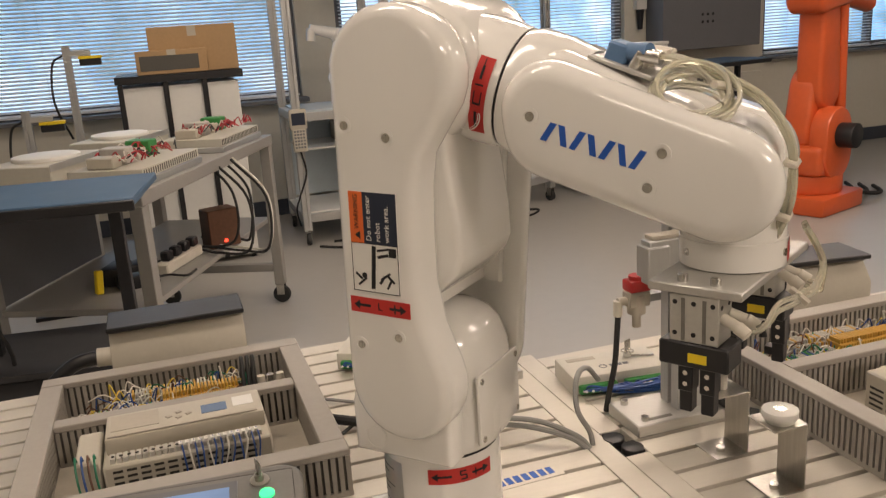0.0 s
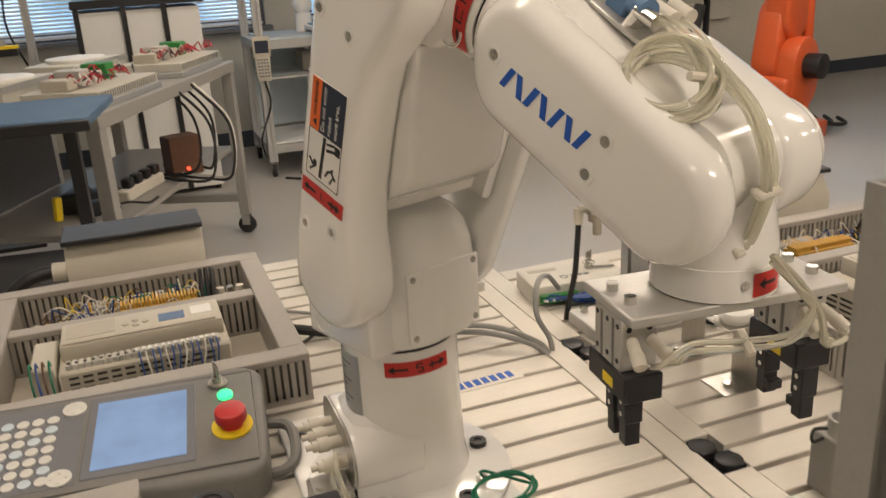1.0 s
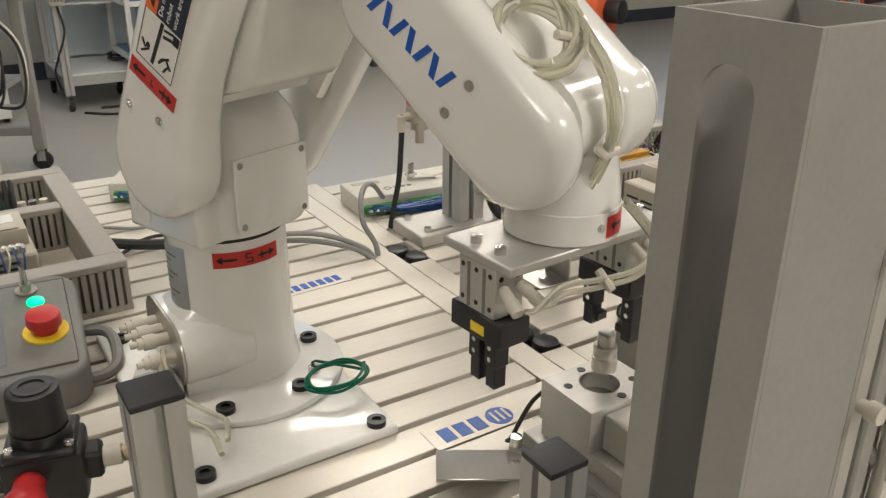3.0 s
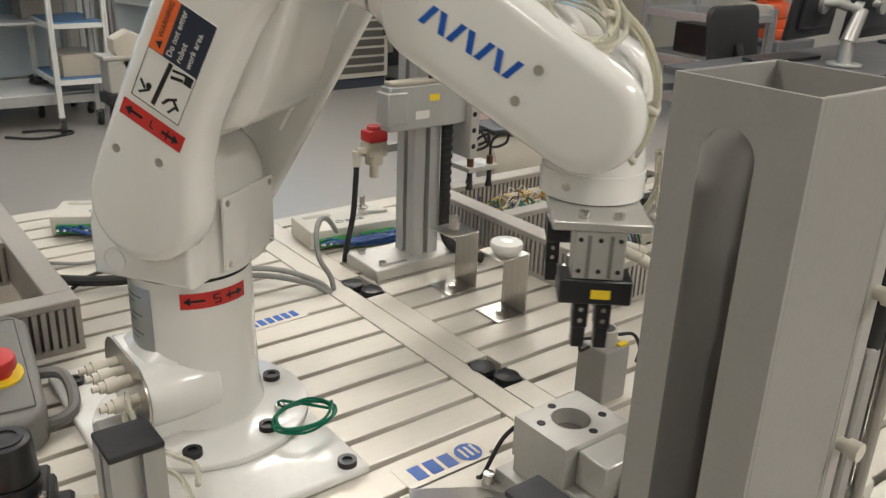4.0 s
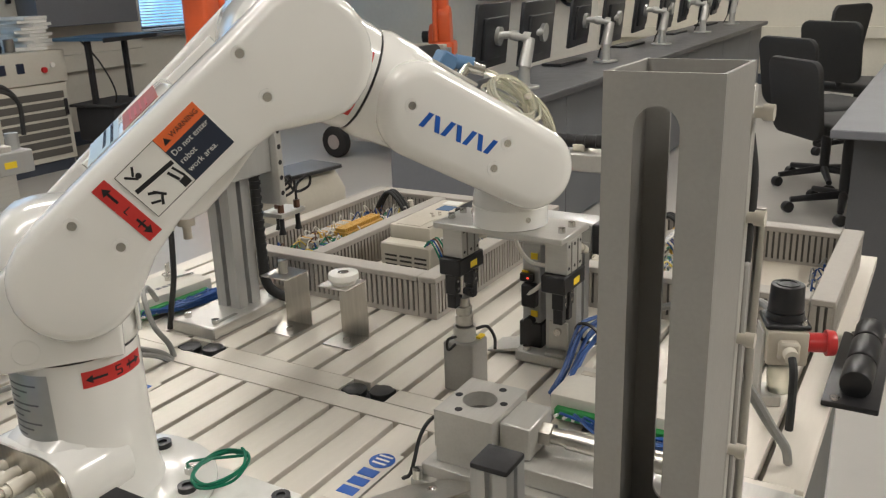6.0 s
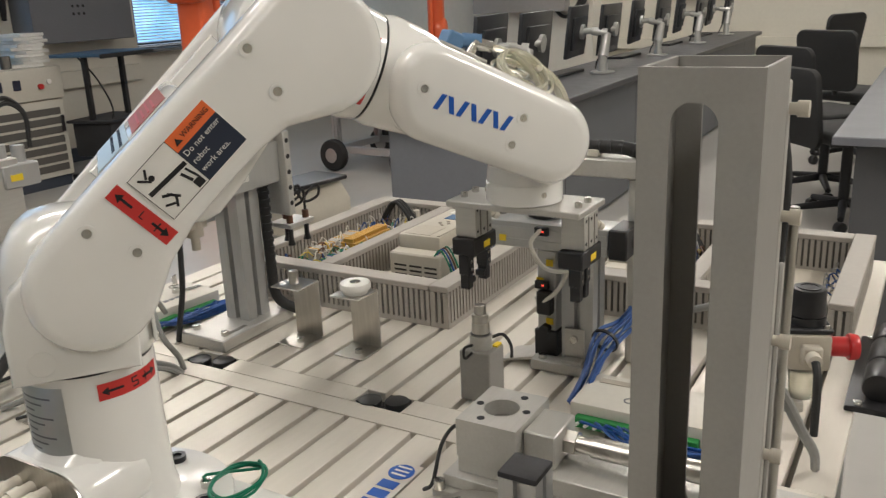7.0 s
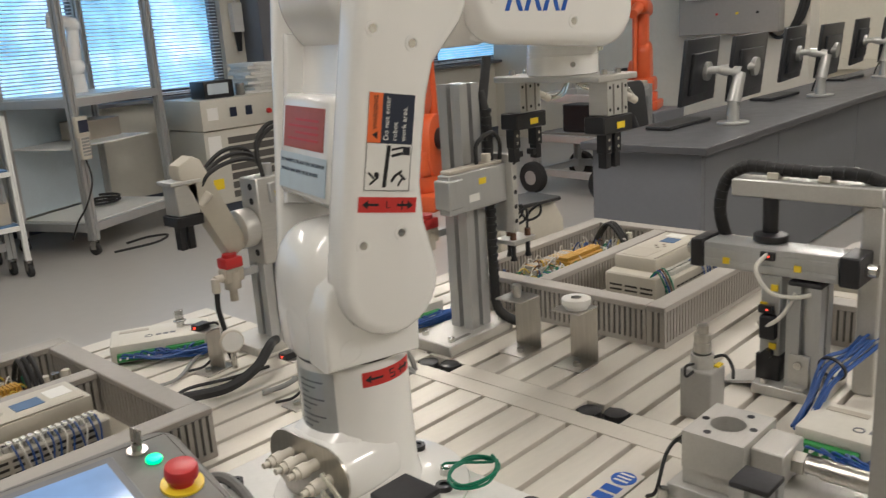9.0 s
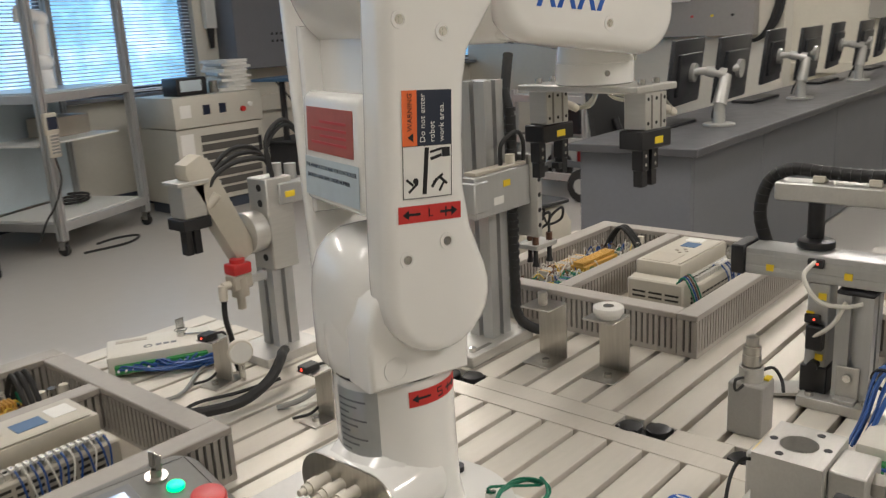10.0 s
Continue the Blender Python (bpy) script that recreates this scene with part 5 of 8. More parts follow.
def feed_block():
    """The holding block with its slide and the pusher."""
    f = thing("feed_block", pose(0.469, 0.384, TZ), "machined aluminium locating block on a slide base", "locating block")
    n = 36
    b = bmesh.new()
    z0, z1 = 0.05, 0.0925
    x0, x1, y0, y1, R = -0.041, 0.042, -0.035, 0.033, 0.0185
    add_ring(b, (0, 0, z0), R + 0.0005, R, z1 - z0, n)
    outer = []
    for i in range(n):
        a = 2 * math.pi * i / n
        c, s = math.cos(a), math.sin(a)
        k = min((x1 if c > 0 else -x0) / max(abs(c), 1e-6), (y1 if s > 0 else -y0) / max(abs(s), 1e-6))
        outer.append((c * k, s * k))
    for a in (math.atan2(y1, x1), math.atan2(y1, x0), math.atan2(y0, x0), math.atan2(y0, x1)):
        i = round((a % (2 * math.pi)) / (2 * math.pi) * n) % n
        outer[i] = (x1 if math.cos(a) > 0 else x0, y1 if math.sin(a) > 0 else y0)
    top_o = [b.verts.new((x, y, z1)) for x, y in outer]
    bot_o = [b.verts.new((x, y, z0)) for x, y in outer]
    top_i = [b.verts.new((R * math.cos(2 * math.pi * i / n), R * math.sin(2 * math.pi * i / n), z1)) for i in range(n)]
    for i in range(n):
        j = (i + 1) % n
        b.faces.new((top_o[i], top_o[j], top_i[j], top_i[i]))
        b.faces.new((bot_o[i], bot_o[j], top_o[j], top_o[i]))
    part("block", b, M_ALUB, f, "aluminium block with a round seat")
    part("seat", cy((0, 0, 0.055), (0, 0, 0.076), 0.0178, n=32), M_SLOT, f, "dark round seat")
    for x, y in ((-0.029, 0.010), (0.0, 0.0255), (0.030, -0.012), (0.002, -0.027)):
        part("bolt_hole", cy((x, y, 0.0922), (x, y, 0.0929), 0.0042, n=14), M_INK, f)
    part("pusher", bx(-0.026, 0.029, -0.070, -0.0355, 0.051, 0.087, 0.0015), M_ALUB, f, "aluminium pusher block")
    r = bmesh.new()
    add_cyl(r, (0.006, -0.070, 0.068), (0.006, -0.082, 0.068), 0.013, n=6)
    add_cyl(r, (0.006, -0.082, 0.068), (0.006, -0.098, 0.068), 0.009, n=16)
    add_cyl(r, (0.006, -0.098, 0.068), (0.006, -0.26, 0.068), 0.011, n=20)
    part("push_rod", r, M_STEEL, f, "polished cylinder rod")
    base = bmesh.new()
    span(base, -0.060, 0.066, -0.33, 0.054, 0.0, 0.016, 0.001)
    span(base, -0.050, 0.055, -0.33, 0.046, 0.016, 0.030, 0.001)
    span(base, -0.038, 0.04, -0.32, 0.034, 0.030, 0.0498, 0.001)
    part("slide_base", base, M_ALUB, f, "stepped aluminium slide base")
    for x, y in ((-0.057, 0.046), (-0.057, -0.06), (0.058, -0.06)):
        screw(f, pose(x, y, 0.0305 if x > 0 else 0.0165), 0.0062, 0.010)
    p = bmesh.new()
    span(p, 0.02, 0.052, 0.045, 0.062, 0.0, 0.058, 0.003)
    part("proximity_switch", p, M_ALUB, f, "small tagged proximity switch")
    part("switch_tag", bx(0.024, 0.05, 0.046, 0.056, 0.0582, 0.0592), M_YELLOW, f, "yellow tag", False)
    part("switch_cable", tb([(0.02, 0.055, 0.05), (0.0, 0.06, 0.056), (-0.03, 0.058, 0.05), (-0.056, 0.055, 0.02), (-0.05, 0.07, 0.004)], 0.0022, 6), M_RUBBER, f, "black switch lead")


feed_block()


def magazine_tower():
    t = thing("magazine_tower", pose(0.3545, 0.1565, TZ), "tall grey sheet-metal magazine tower with a long front slot", "magazine tower")
    hx, hy, z0, z1, th = 0.0455, 0.0405, 0.065, 0.458, 0.003
    sl0, sl1, st = -0.0128, 0.0188, 0.436

    def slotted(x, name):
        bm = bmesh.new()
        n = 14
        cyy, r = (sl0 + sl1) / 2, (sl1 - sl0) / 2
        arc = [(cyy + r * math.cos(math.pi * i / n), st - r + r * math.sin(math.pi * i / n)) for i in range(n + 1)]
        bot = [(cyy - r * math.cos(math.pi * i / n), z0 + 0.03 - r * math.sin(math.pi * i / n)) for i in range(n + 1)]
        span(bm, x, x + th, sl1, hy, z0, z1)
        span(bm, x, x + th, -hy, sl0, z0, z1)
        for pts, edge in ((arc, z1), (bot, z0)):
            for a, b in zip(pts, pts[1:]):
                v = [bm.verts.new((xx, yy, zz)) for xx in (x, x + th) for yy, zz in ((a[0], a[1]), (b[0], b[1]), (b[0], edge), (a[0], edge))]
                for f in ((0, 1, 2, 3), (7, 6, 5, 4), (0, 4, 5, 1), (2, 6, 7, 3)):
                    bm.faces.new([v[k] for k in f])
        bmesh.ops.remove_doubles(bm, verts=bm.verts[:], dist=1e-5)
        return part(name, bm, M_TOWER, t, "", True)
    slotted(-hx, "slotted_front")
    slotted(hx - th, "slotted_rear")
    part("side_wall", bx(-hx + th, hx - th, -hy, -hy + th, z0, z1, 0.0006), M_TOWER, t)
    part("side_wall", bx(-hx + th, hx - th, hy - th, hy, z0, z1, 0.0006), M_TOWER, t)
    b = bmesh.new()
    add_ring(b, (0, 0, z0 - 0.012), 0.030, 0.022, 0.012, 30)
    span(b, -hx, hx, -hy, -0.026, z0 - 0.012, z0 - 0.0005)
    span(b, -hx, hx, 0.026, hy, z0 - 0.012, z0 - 0.0005)
    span(b, -hx, -0.026, -0.026, 0.026, z0 - 0.012, z0 - 0.0005)
    span(b, 0.026, hx, -0.026, 0.026, z0 - 0.012, z0 - 0.0005)
    part("outlet_floor", b, M_TOWER, t, "grey floor with a round outlet")
    f = bmesh.new()
    span(f, -0.075, 0.12, -0.05, 0.06, 0.0, 0.03, 0.001)
    span(f, -0.07, 0.11, -0.048, 0.05, 0.03, 0.0525, 0.001)
    part("tower_base", f, M_ALUB, t, "aluminium base blocks")
    for x, y in ((-0.06, -0.043), (0.085, -0.02), (0.085, 0.035), (-0.06, 0.045)):
        screw(t, pose(x, y, 0.0525), 0.0065, 0.006)
    # guide rods and bracket beside the rear corner
    part("rod_bracket", bx(hx + 0.016, hx + 0.030, -0.043, -0.030, 0.0, 0.30, 0.002), M_TOWER, t, "grey upright bracket")
    for y in (-0.036, -0.045):
        part("guide_rod", cy((hx + 0.040, y, 0.0), (hx + 0.040, y, 0.34), 0.004, n=12), M_STEEL, t, "thin steel guide rod")
    part("grey_hose", tb([(hx + 0.03, -0.036, 0.20), (hx + 0.06, -0.045, 0.17), (hx + 0.12, -0.055, 0.11), (hx + 0.19, -0.062, 0.05), (hx + 0.24, -0.06, 0.005)], 0.005, 8), M_GREYW, t, "grey hose")
    # rear switch rail
    s = bmesh.new()
    span(s, hx + 0.001, hx + 0.014, -0.0405, -0.024, z0, 0.44, 0.001)
    part("switch_rail", s, M_ALUB, t, "upright aluminium switch rail")
    for z in (0.14, 0.24, 0.34, 0.42):
        q = bmesh.new()
        add_cyl(q, (hx + 0.008, -0.0403, z), (hx + 0.008, -0.047, z), 0.0045, n=10)
        add_cyl(q, (hx + 0.008, -0.046, z), (hx + 0.008, -0.054, z), 0.0062, n=10)
        part("rail_fitting", q, M_FIT, t, "brass and ivory fitting")
    part("sleeved_cable", tb([(hx + 0.02, -0.032, 0.40), (hx + 0.026, -0.036, 0.36), (hx + 0.026, -0.034, 0.28), (hx + 0.02, -0.03, 0.2)], 0.008, 10), M_RUBBER, t, "black sleeved cable")


magazine_tower()


def capped_post(x, y, top, w=0.042, z0=0.0):
    p = thing("profile_post", pose(x, y, TZ), "short slotted aluminium post with a black cap", "profile post", "capped profile posts")
    part("profile", profile_bm(w, (0, 0, z0), (0, 0, top)), M_ALU, p)
    part("end_cap", bx(-w / 2 - 0.0005, w / 2 + 0.0005, -w / 2 - 0.0005, w / 2 + 0.0005, top, top + 0.006, 0.0018, 2), M_CAPBLACK, p, "black plastic end cap")


capped_post(0.099, 0.500, 0.142)
capped_post(0.345, 0.300, 0.108, 0.036)


def regulator(m, label, body):
    """An air regulator: black knob, red cap, metal body with a clear bowl."""
    r = thing("air_regulator", m, label, "air regulator", "air regulators")
    b = bmesh.new()
    span(b, -0.03, 0.03, -0.024, 0.024, 0.06, 0.105, 0.004, 2)
    span(b, -0.042, 0.042, -0.012, 0.012, 0.07, 0.095, 0.003)
    part("body", b, body, r, "cast regulator body")
    part("collar", bx(-0.026, 0.026, -0.026, 0.026, 0.105, 0.112, 0.002), M_BLACK, r, "black collar")
    k = bmesh.new()
    add_cyl(k, (0, 0, 0.112), (0, 0, 0.122), 0.022, n=28)
    add_cyl(k, (0, 0, 0.122), (0, 0, 0.156), 0.021, 0.0195, n=28, bev=0.002)
    add_ring(k, (0, 0, 0.156), 0.014, 0.010, 0.0012, 24)
    part("knob", k, M_BLACK, r, "ribbed black adjusting knob")
    for x in (-0.021, 0.021):
        screw(r, pose(x, -0.018, 0.112), 0.004, 0.003)
    c = bmesh.new()
    add_cyl(c, (0, 0, 0.06), (0, 0, 0.052), 0.02, n=20)
    add_cyl(c, (0, 0, 0.052), (0, 0, 0.014), 0.017, 0.014, n=20)
    part("bowl", c, M_TUBE, r, "clear filter bowl")
    part("foot", bx(-0.02, 0.02, 0.0, 0.028, 0.0, 0.014, 0.001), M_ALUB, r)
    part("bracket", bx(-0.02, 0.02, 0.0245, 0.028, 0.0, 0.1, 0.0008), M_ALUB, r, "mounting bracket")
    v = bmesh.new()
    add_cyl(v, (-0.01, -0.024, 0.085), (-0.01, -0.046, 0.085), 0.012, n=18)
    add_cyl(v, (-0.01, -0.046, 0.085), (-0.01, -0.058, 0.085), 0.0165, 0.015, n=20, bev=0.002)
    part("red_knob", v, M_REDP, r, "red slide valve knob")
    for s in (-1, 1):
        g = bmesh.new()
        add_cyl(g, (s * 0.042, 0, 0.083), (s * 0.056, 0, 0.083), 0.0085, n=14)
        part("side_fitting", g, M_FIT, r, "ivory hose fitting")
    return r


g1 = regulator(pose(0.020, 0.535, TZ, 0, 0, -15), "black-knobbed air regulator with a red valve knob", M_BLACK)
part("hose", tb([(0.056, 0, 0.083), (0.075, 0.01, 0.085), (0.09, 0.045, 0.07), (0.085, 0.085, 0.045), (0.06, 0.11, 0.03)], 0.006, 8), M_BEIGEW, g1, "thick beige hose")
part("hose", tb([(-0.056, 0, 0.083), (-0.085, 0.0, 0.08), (-0.13, -0.02, 0.06), (-0.2, -0.03, 0.04)], 0.006, 8), M_RUBBER, g1, "black hose")
g2 = regulator(pose(0.792, 0.134, TZ, 0, 0, 20), "black-knobbed air regulator with a clear bowl", M_PLCD)
part("hose", tb([(-0.056, 0, 0.083), (-0.07, 0.0, 0.07), (-0.075, 0.0, 0.03), (-0.075, 0.0, 0.0)], 0.005, 8), M_RUBBER, g2, "black hose")
part("grey_hose", tb([(0.056, 0, 0.083), (0.09, 0.01, 0.095), (0.15, 0.05, 0.08), (0.2, 0.1, 0.05), (0.24, 0.14, 0.02)], 0.0055, 8), M_GREYW, g2, "thick grey hose")


def slant_plate():
    b = bmesh.new()
    add_box(b, (0, 0, 0), (0.13, 0.10, 0.002), None, 0.0006)
    p = solo("deflector_plate", b, M_STEEL, "slanting bright sheet-metal chute by the post", "chute", m=Matrix.Translation((0.362, 0.402, TZ + 0.032)) @ pose(0, 0, 0, 0, 26, 58))
    screw(p, pose(0.0, -0.02, 0.001), 0.0055, 0.002)


slant_plate()


def pendant():
    """The teach pendant that lies on the bench."""
    p = thing("teach_pendant", pose(-0.052, 0.865, TZ + 0.012, 9, 0, -6), "dark grey robot teach pendant with lit screen and red stop button", "teach pendant")
    b = bmesh.new()
    o = hull([(-0.15, -0.065, 0.03), (0.125, -0.075, 0.03), (0.128, 0.07, 0.03), (-0.15, 0.06, 0.03), (0.0, 0.06, 0.02)], 28)
    add_slab(b, o, -0.048, 0.0, 0.008, 3, pose(0, 0, 0, -90))
    part("shell", b, M_PEND, p, "dark grey moulded shell")
    part("raised_face", bx(-0.165, 0.145, -0.085, 0.082, 0.0475, 0.051, 0.003, 2), M_PEND, p)
    part("screen_frame", bx(-0.045, 0.077, -0.072, 0.072, 0.0505, 0.0525, 0.001), M_DESKP, p, "grey screen surround")
    part("screen", bx(-0.035, 0.067, -0.06, 0.06, 0.0522, 0.0534), M_SCREEN, p, "glowing pale blue touch screen", False)
    part("key_field", bx(-0.16, -0.05, -0.075, 0.07, 0.0505, 0.0515), M_DESKP, p, "grey key field", False)
    for r in range(7):
        for c in range(5):
            x, y = -0.15 + c * 0.0165, -0.062 + r * 0.0175
            k = bmesh.new()
            add_cyl(k, (0, 0, 0), (0, 0, 0.002), 0.0068, n=14)
            part("key", k, (M_KEYS, M_KEYS, M_KEYS, M_BLUEL)[(r * 3 + c) % 4], p, "", True, pose(x, y, 0.0515))
    for x, y in ((-0.062, 0.058), (-0.066, -0.062)):
        k = bmesh.new()
        add_cyl(k, (0, 0, 0), (0, 0, 0.002), 0.0135, n=20)
        for a in range(4):
            add_box(k, (0.008 * math.cos(a * math.pi / 2), 0.008 * math.sin(a * math.pi / 2), 0.0022), (0.003, 0.003, 0.0008))
        part("round_key", k, M_KEYS, p, "round pale jog key", True, pose(x, y, 0.0515))
    q = bmesh.new()
    add_cyl(q, (0.118, -0.024, 0.051), (0.118, -0.024, 0.054), 0.0235, n=32)
    part("stop_collar", q, M_YELLOW, p, "yellow collar")
    q = bmesh.new()
    add_cyl(q, (0.118, -0.024, 0.054), (0.118, -0.024, 0.062), 0.013, n=24)
    add_cyl(q, (0.118, -0.024, 0.062), (0.118, -0.024, 0.077), 0.0185, 0.0178, n=32, bev=0.003)
    part("stop_button", q, M_REDP, p, "red emergency stop button")
    q = bmesh.new()
    add_cyl(q, (0.112, 0.036, 0.051), (0.112, 0.036, 0.056), 0.0095, n=24, bev=0.002)
    part("start_lamp", q, M_GREENLED, p, "lit green start button")
    q = bmesh.new()
    add_cyl(q, (0.104, 0.064, 0.051), (0.104, 0.064, 0.054), 0.012, n=22)
    add_cyl(q, (0.104, 0.064, 0.054), (0.104, 0.064, 0.062), 0.006, n=16)
    add_box(q, (0.104, 0.064, 0.072), (0.002, 0.018, 0.02), pose(0, 0, 0, 0, 0, 20), 0.0008)
    part("mode_key", q, M_STEEL, p, "steel mode key")
    part("hand_grip", tb([(0.152, 0.02, 0.012), (0.178, 0.012, 0.012), (0.186, -0.012, 0.012), (0.184, -0.05, 0.012), (0.172, -0.068, 0.012), (0.15, -0.072, 0.012)], 0.0065, 8), M_PEND, p, "looped side grip")


pendant()


def bench_prints():
    """Blue adhesive film prints left on the profile top."""
    def film(name, m, glyphs, label):
        t = thing(name, m, label, "film strip", "printed film remnants")
        part("film", bx(-0.05, 0.05, -0.016, 0.016, 0.0003, 0.0009), M_TABLE, t, "pale peeled film", False)
        for x, w, y0, y1 in glyphs:
            part("blue_shape", bx(x, x + w, y0, y1, 0.0009, 0.0014), M_BLUE, t, "", False)
    film("film_print", pose(0.412, 0.892, TZ, 0, 0, 3), [(-0.045 + 0.0125 * i, 0.0085, -0.008, 0.009) for i in range(7)], "torn film with blue printed bars on the bench")
    t = thing("film_logo", pose(0.405, 0.497, TZ, 0, 0, 180), "film with a blue striped circle and bars on the bench", "film strip", "printed film remnants")
    part("film", bx(-0.055, 0.05, -0.018, 0.018, 0.0003, 0.0009), M_TABLE, t, "pale peeled film", False)
    c = bmesh.new()
    add_cyl(c, (-0.036, 0, 0.0009), (-0.036, 0, 0.0014), 0.015, n=32)
    part("blue_disc", c, M_BLUE, t, "", False)
    for k in range(3):
        part("white_stripe", bx(-0.046 + k * 0.0075, -0.043 + k * 0.0075, -0.009, 0.009, 0.0014, 0.0018), M_LWHITE, t, "", False)
        s = bmesh.new()
        span(s, -0.016 + k * 0.019, -0.002 + k * 0.019, -0.011, 0.011, 0.0009, 0.0014)
        part("blue_shape", s, M_BLUE, t, "", False)


bench_prints()


def green_wire_loop():
    bm = bmesh.new()
    pts = []
    for i in range(64):
        a = 2 * math.pi * i / 21
        r = 0.029 + 0.003 * math.sin(i * 0.7)
        pts.append((0.008 + (r + 0.004) * math.cos(a), -0.036 + 0.024 * math.sin(a) * (1 + 0.06 * math.sin(i)), 0.008 + 0.003 * math.sin(i * 0.33) + 0.0001 * i))
    add_tube(bm, [(0, 0, 0.004), (0.001, 0.002, 0.012)] + pts, 0.0017, 6, 3)
    w = solo("earth_wire", bm, M_GREENW, "looped green earth wire screwed to the robot flange", "wire", m=pose(0.304, 0.652, TZ + 0.0185))
    q = bmesh.new()
    add_cyl(q, (-0.002, 0, 0.0), (-0.002, 0, 0.008), 0.0065, n=6)
    part("earth_bolt", q, M_CHROME, w, "hexagon earth bolt")


green_wire_loop()


def slide_unit():
    """The profile post with a pneumatic slide and vacuum head."""
    s = thing("pick_unit", pose(0.708, 0.965, TZ), "aluminium profile post with pneumatic slide and vacuum cups", "pick-up unit")
    w = 0.048
    part("post", profile_bm(w, (0, 0, 0.02), (0, 0, 0.435)), M_ALU, s, "tall slotted aluminium post")
    part("base_plate", bx(-0.105, 0.06, -0.045, 0.045, 0.0, 0.02, 0.002), M_ALUB, s, "thick aluminium base plate")
    part("base_slot", bx(-0.09, -0.04, -0.034, -0.027, 0.02, 0.0206), M_SLOT, s, "", False)
    for x, y in ((-0.085, -0.03), (-0.085, 0.03), (0.045, -0.03)):
        screw(s, pose(x, y, 0.02), 0.006, 0.007)
    b = bmesh.new()
    span(b, -0.09, 0.052, -0.052, -0.026, 0.235, 0.300, 0.002)
    span(b, -0.095, -0.06, -0.056, -0.022, 0.245, 0.292, 0.002)
    part("slide_body", b, M_ALU, s, "grey pneumatic slide body")
    part("slide_cap", bx(-0.085, 0.045, -0.05, -0.028, 0.3005, 0.306, 0.001), M_PLCD, s, "tan slide cover")
    v = bmesh.new()
    span(v, 0.05, 0.064, -0.066, -0.012, 0.18, 0.315, 0.0015)
    part("lift_plate", v, M_ALUB, s, "upright aluminium lift plate")
    for z in (0.2, 0.225, 0.25, 0.275, 0.3):
        part("plate_hole", cy((0.056, -0.0665, z), (0.056, -0.0655, z), 0.004, n=12), M_INK, s)
    for z in (0.202, 0.246, 0.292):
        part("tag", bx(0.0645, 0.0655, -0.05, -0.034, z, z + 0.012), M_YELLOW, s, "yellow tag", False)
    part("tag", bx(-0.02, -0.002, -0.0526, -0.0521, 0.275, 0.285), M_YELLOW, s, "yellow tag", False)
    part("tag", bx(-0.045, -0.02, -0.0526, -0.0521, 0.25, 0.262), M_LWHITE, s, "white rating tag", False)
    q = bmesh.new()
    span(q, 0.064, 0.078, -0.052, -0.018, 0.19, 0.30, 0.001)
    part("cylinder", q, M_ALU, s, "slim lift cylinder")
    part("red_light", bx(0.0782, 0.0788, -0.039, -0.036, 0.283, 0.286), M_REDLED, s, "tiny lit red lamp", False)
    h = bmesh.new()
    span(h, 0.055, 0.115, -0.06, -0.015, 0.155, 0.163, 0.001)
    part("cup_plate", h, M_ALUB, s, "small cup plate")
    for x, y in ((0.065, -0.05), (0.105, -0.05), (0.085, -0.025)):
        c = bmesh.new()
        add_cyl(c, (x, y, 0.163), (x, y, 0.176), 0.0055, n=12)
        part("cup_fitting", c, M_BROWN, s, "brass fitting")
        c = bmesh.new()
        add_cyl(c, (x, y, 0.155), (x, y, 0.135), 0.0042, n=12)
        add_cyl(c, (x, y, 0.135), (x, y, 0.126), 0.0042, 0.0065, n=14)
        part("vacuum_cup", c, M_BLACK, s, "black vacuum cup")
        part("cup_hose", tb([(x, y, 0.176), (x + 0.004, y, 0.2), (x + 0.022, y - 0.012, 0.215), (x + 0.026, y - 0.008, 0.195), (x + 0.006, y + 0.004, 0.188), (x - 0.012, y + 0.006, 0.21), (0.07, -0.035, 0.24)], 0.0024, 6), M_BLACK, s, "looped black hose")
    part("sleeved_cable", tb([(0.03, -0.02, 0.42), (0.034, -0.03, 0.36), (0.033, -0.028, 0.24), (0.032, -0.03, 0.1), (0.036, -0.032, 0.045), (0.055, -0.05, 0.02), (0.085, -0.07, 0.01)], 0.0085, 10), M_RUBBER, s, "black corrugated cable sleeve")
    rings = bmesh.new()
    for i in range(26):
        z = 0.06 + i * 0.013
        add_ring(rings, (0.033, -0.0295, z), 0.0094, 0.007, 0.006, 12)
    tagged(part("sleeve_ribs", rings, M_BLACK, s, "ribs of the sleeve"), kind="stuff")
    part("sleeved_cable", tb([(0.03, -0.015, 0.3), (0.05, 0.0, 0.34), (0.075, 0.012, 0.40), (0.10, 0.02, 0.47)], 0.0085, 10), M_RUBBER, s, "black corrugated cable sleeve")
    part("loop_hose", tb([(-0.01, -0.04, 0.306), (-0.012, -0.045, 0.34), (0.02, -0.05, 0.355), (0.045, -0.045, 0.335), (0.05, -0.04, 0.3)], 0.0035, 7), M_RUBBER, s, "black hose loop")
    f = bmesh.new()
    add_cyl(f, (0.015, -0.04, 0.306), (0.015, -0.04, 0.32), 0.008, n=14)
    part("slide_fitting", f, M_FIT, s, "ivory fitting")


slide_unit()


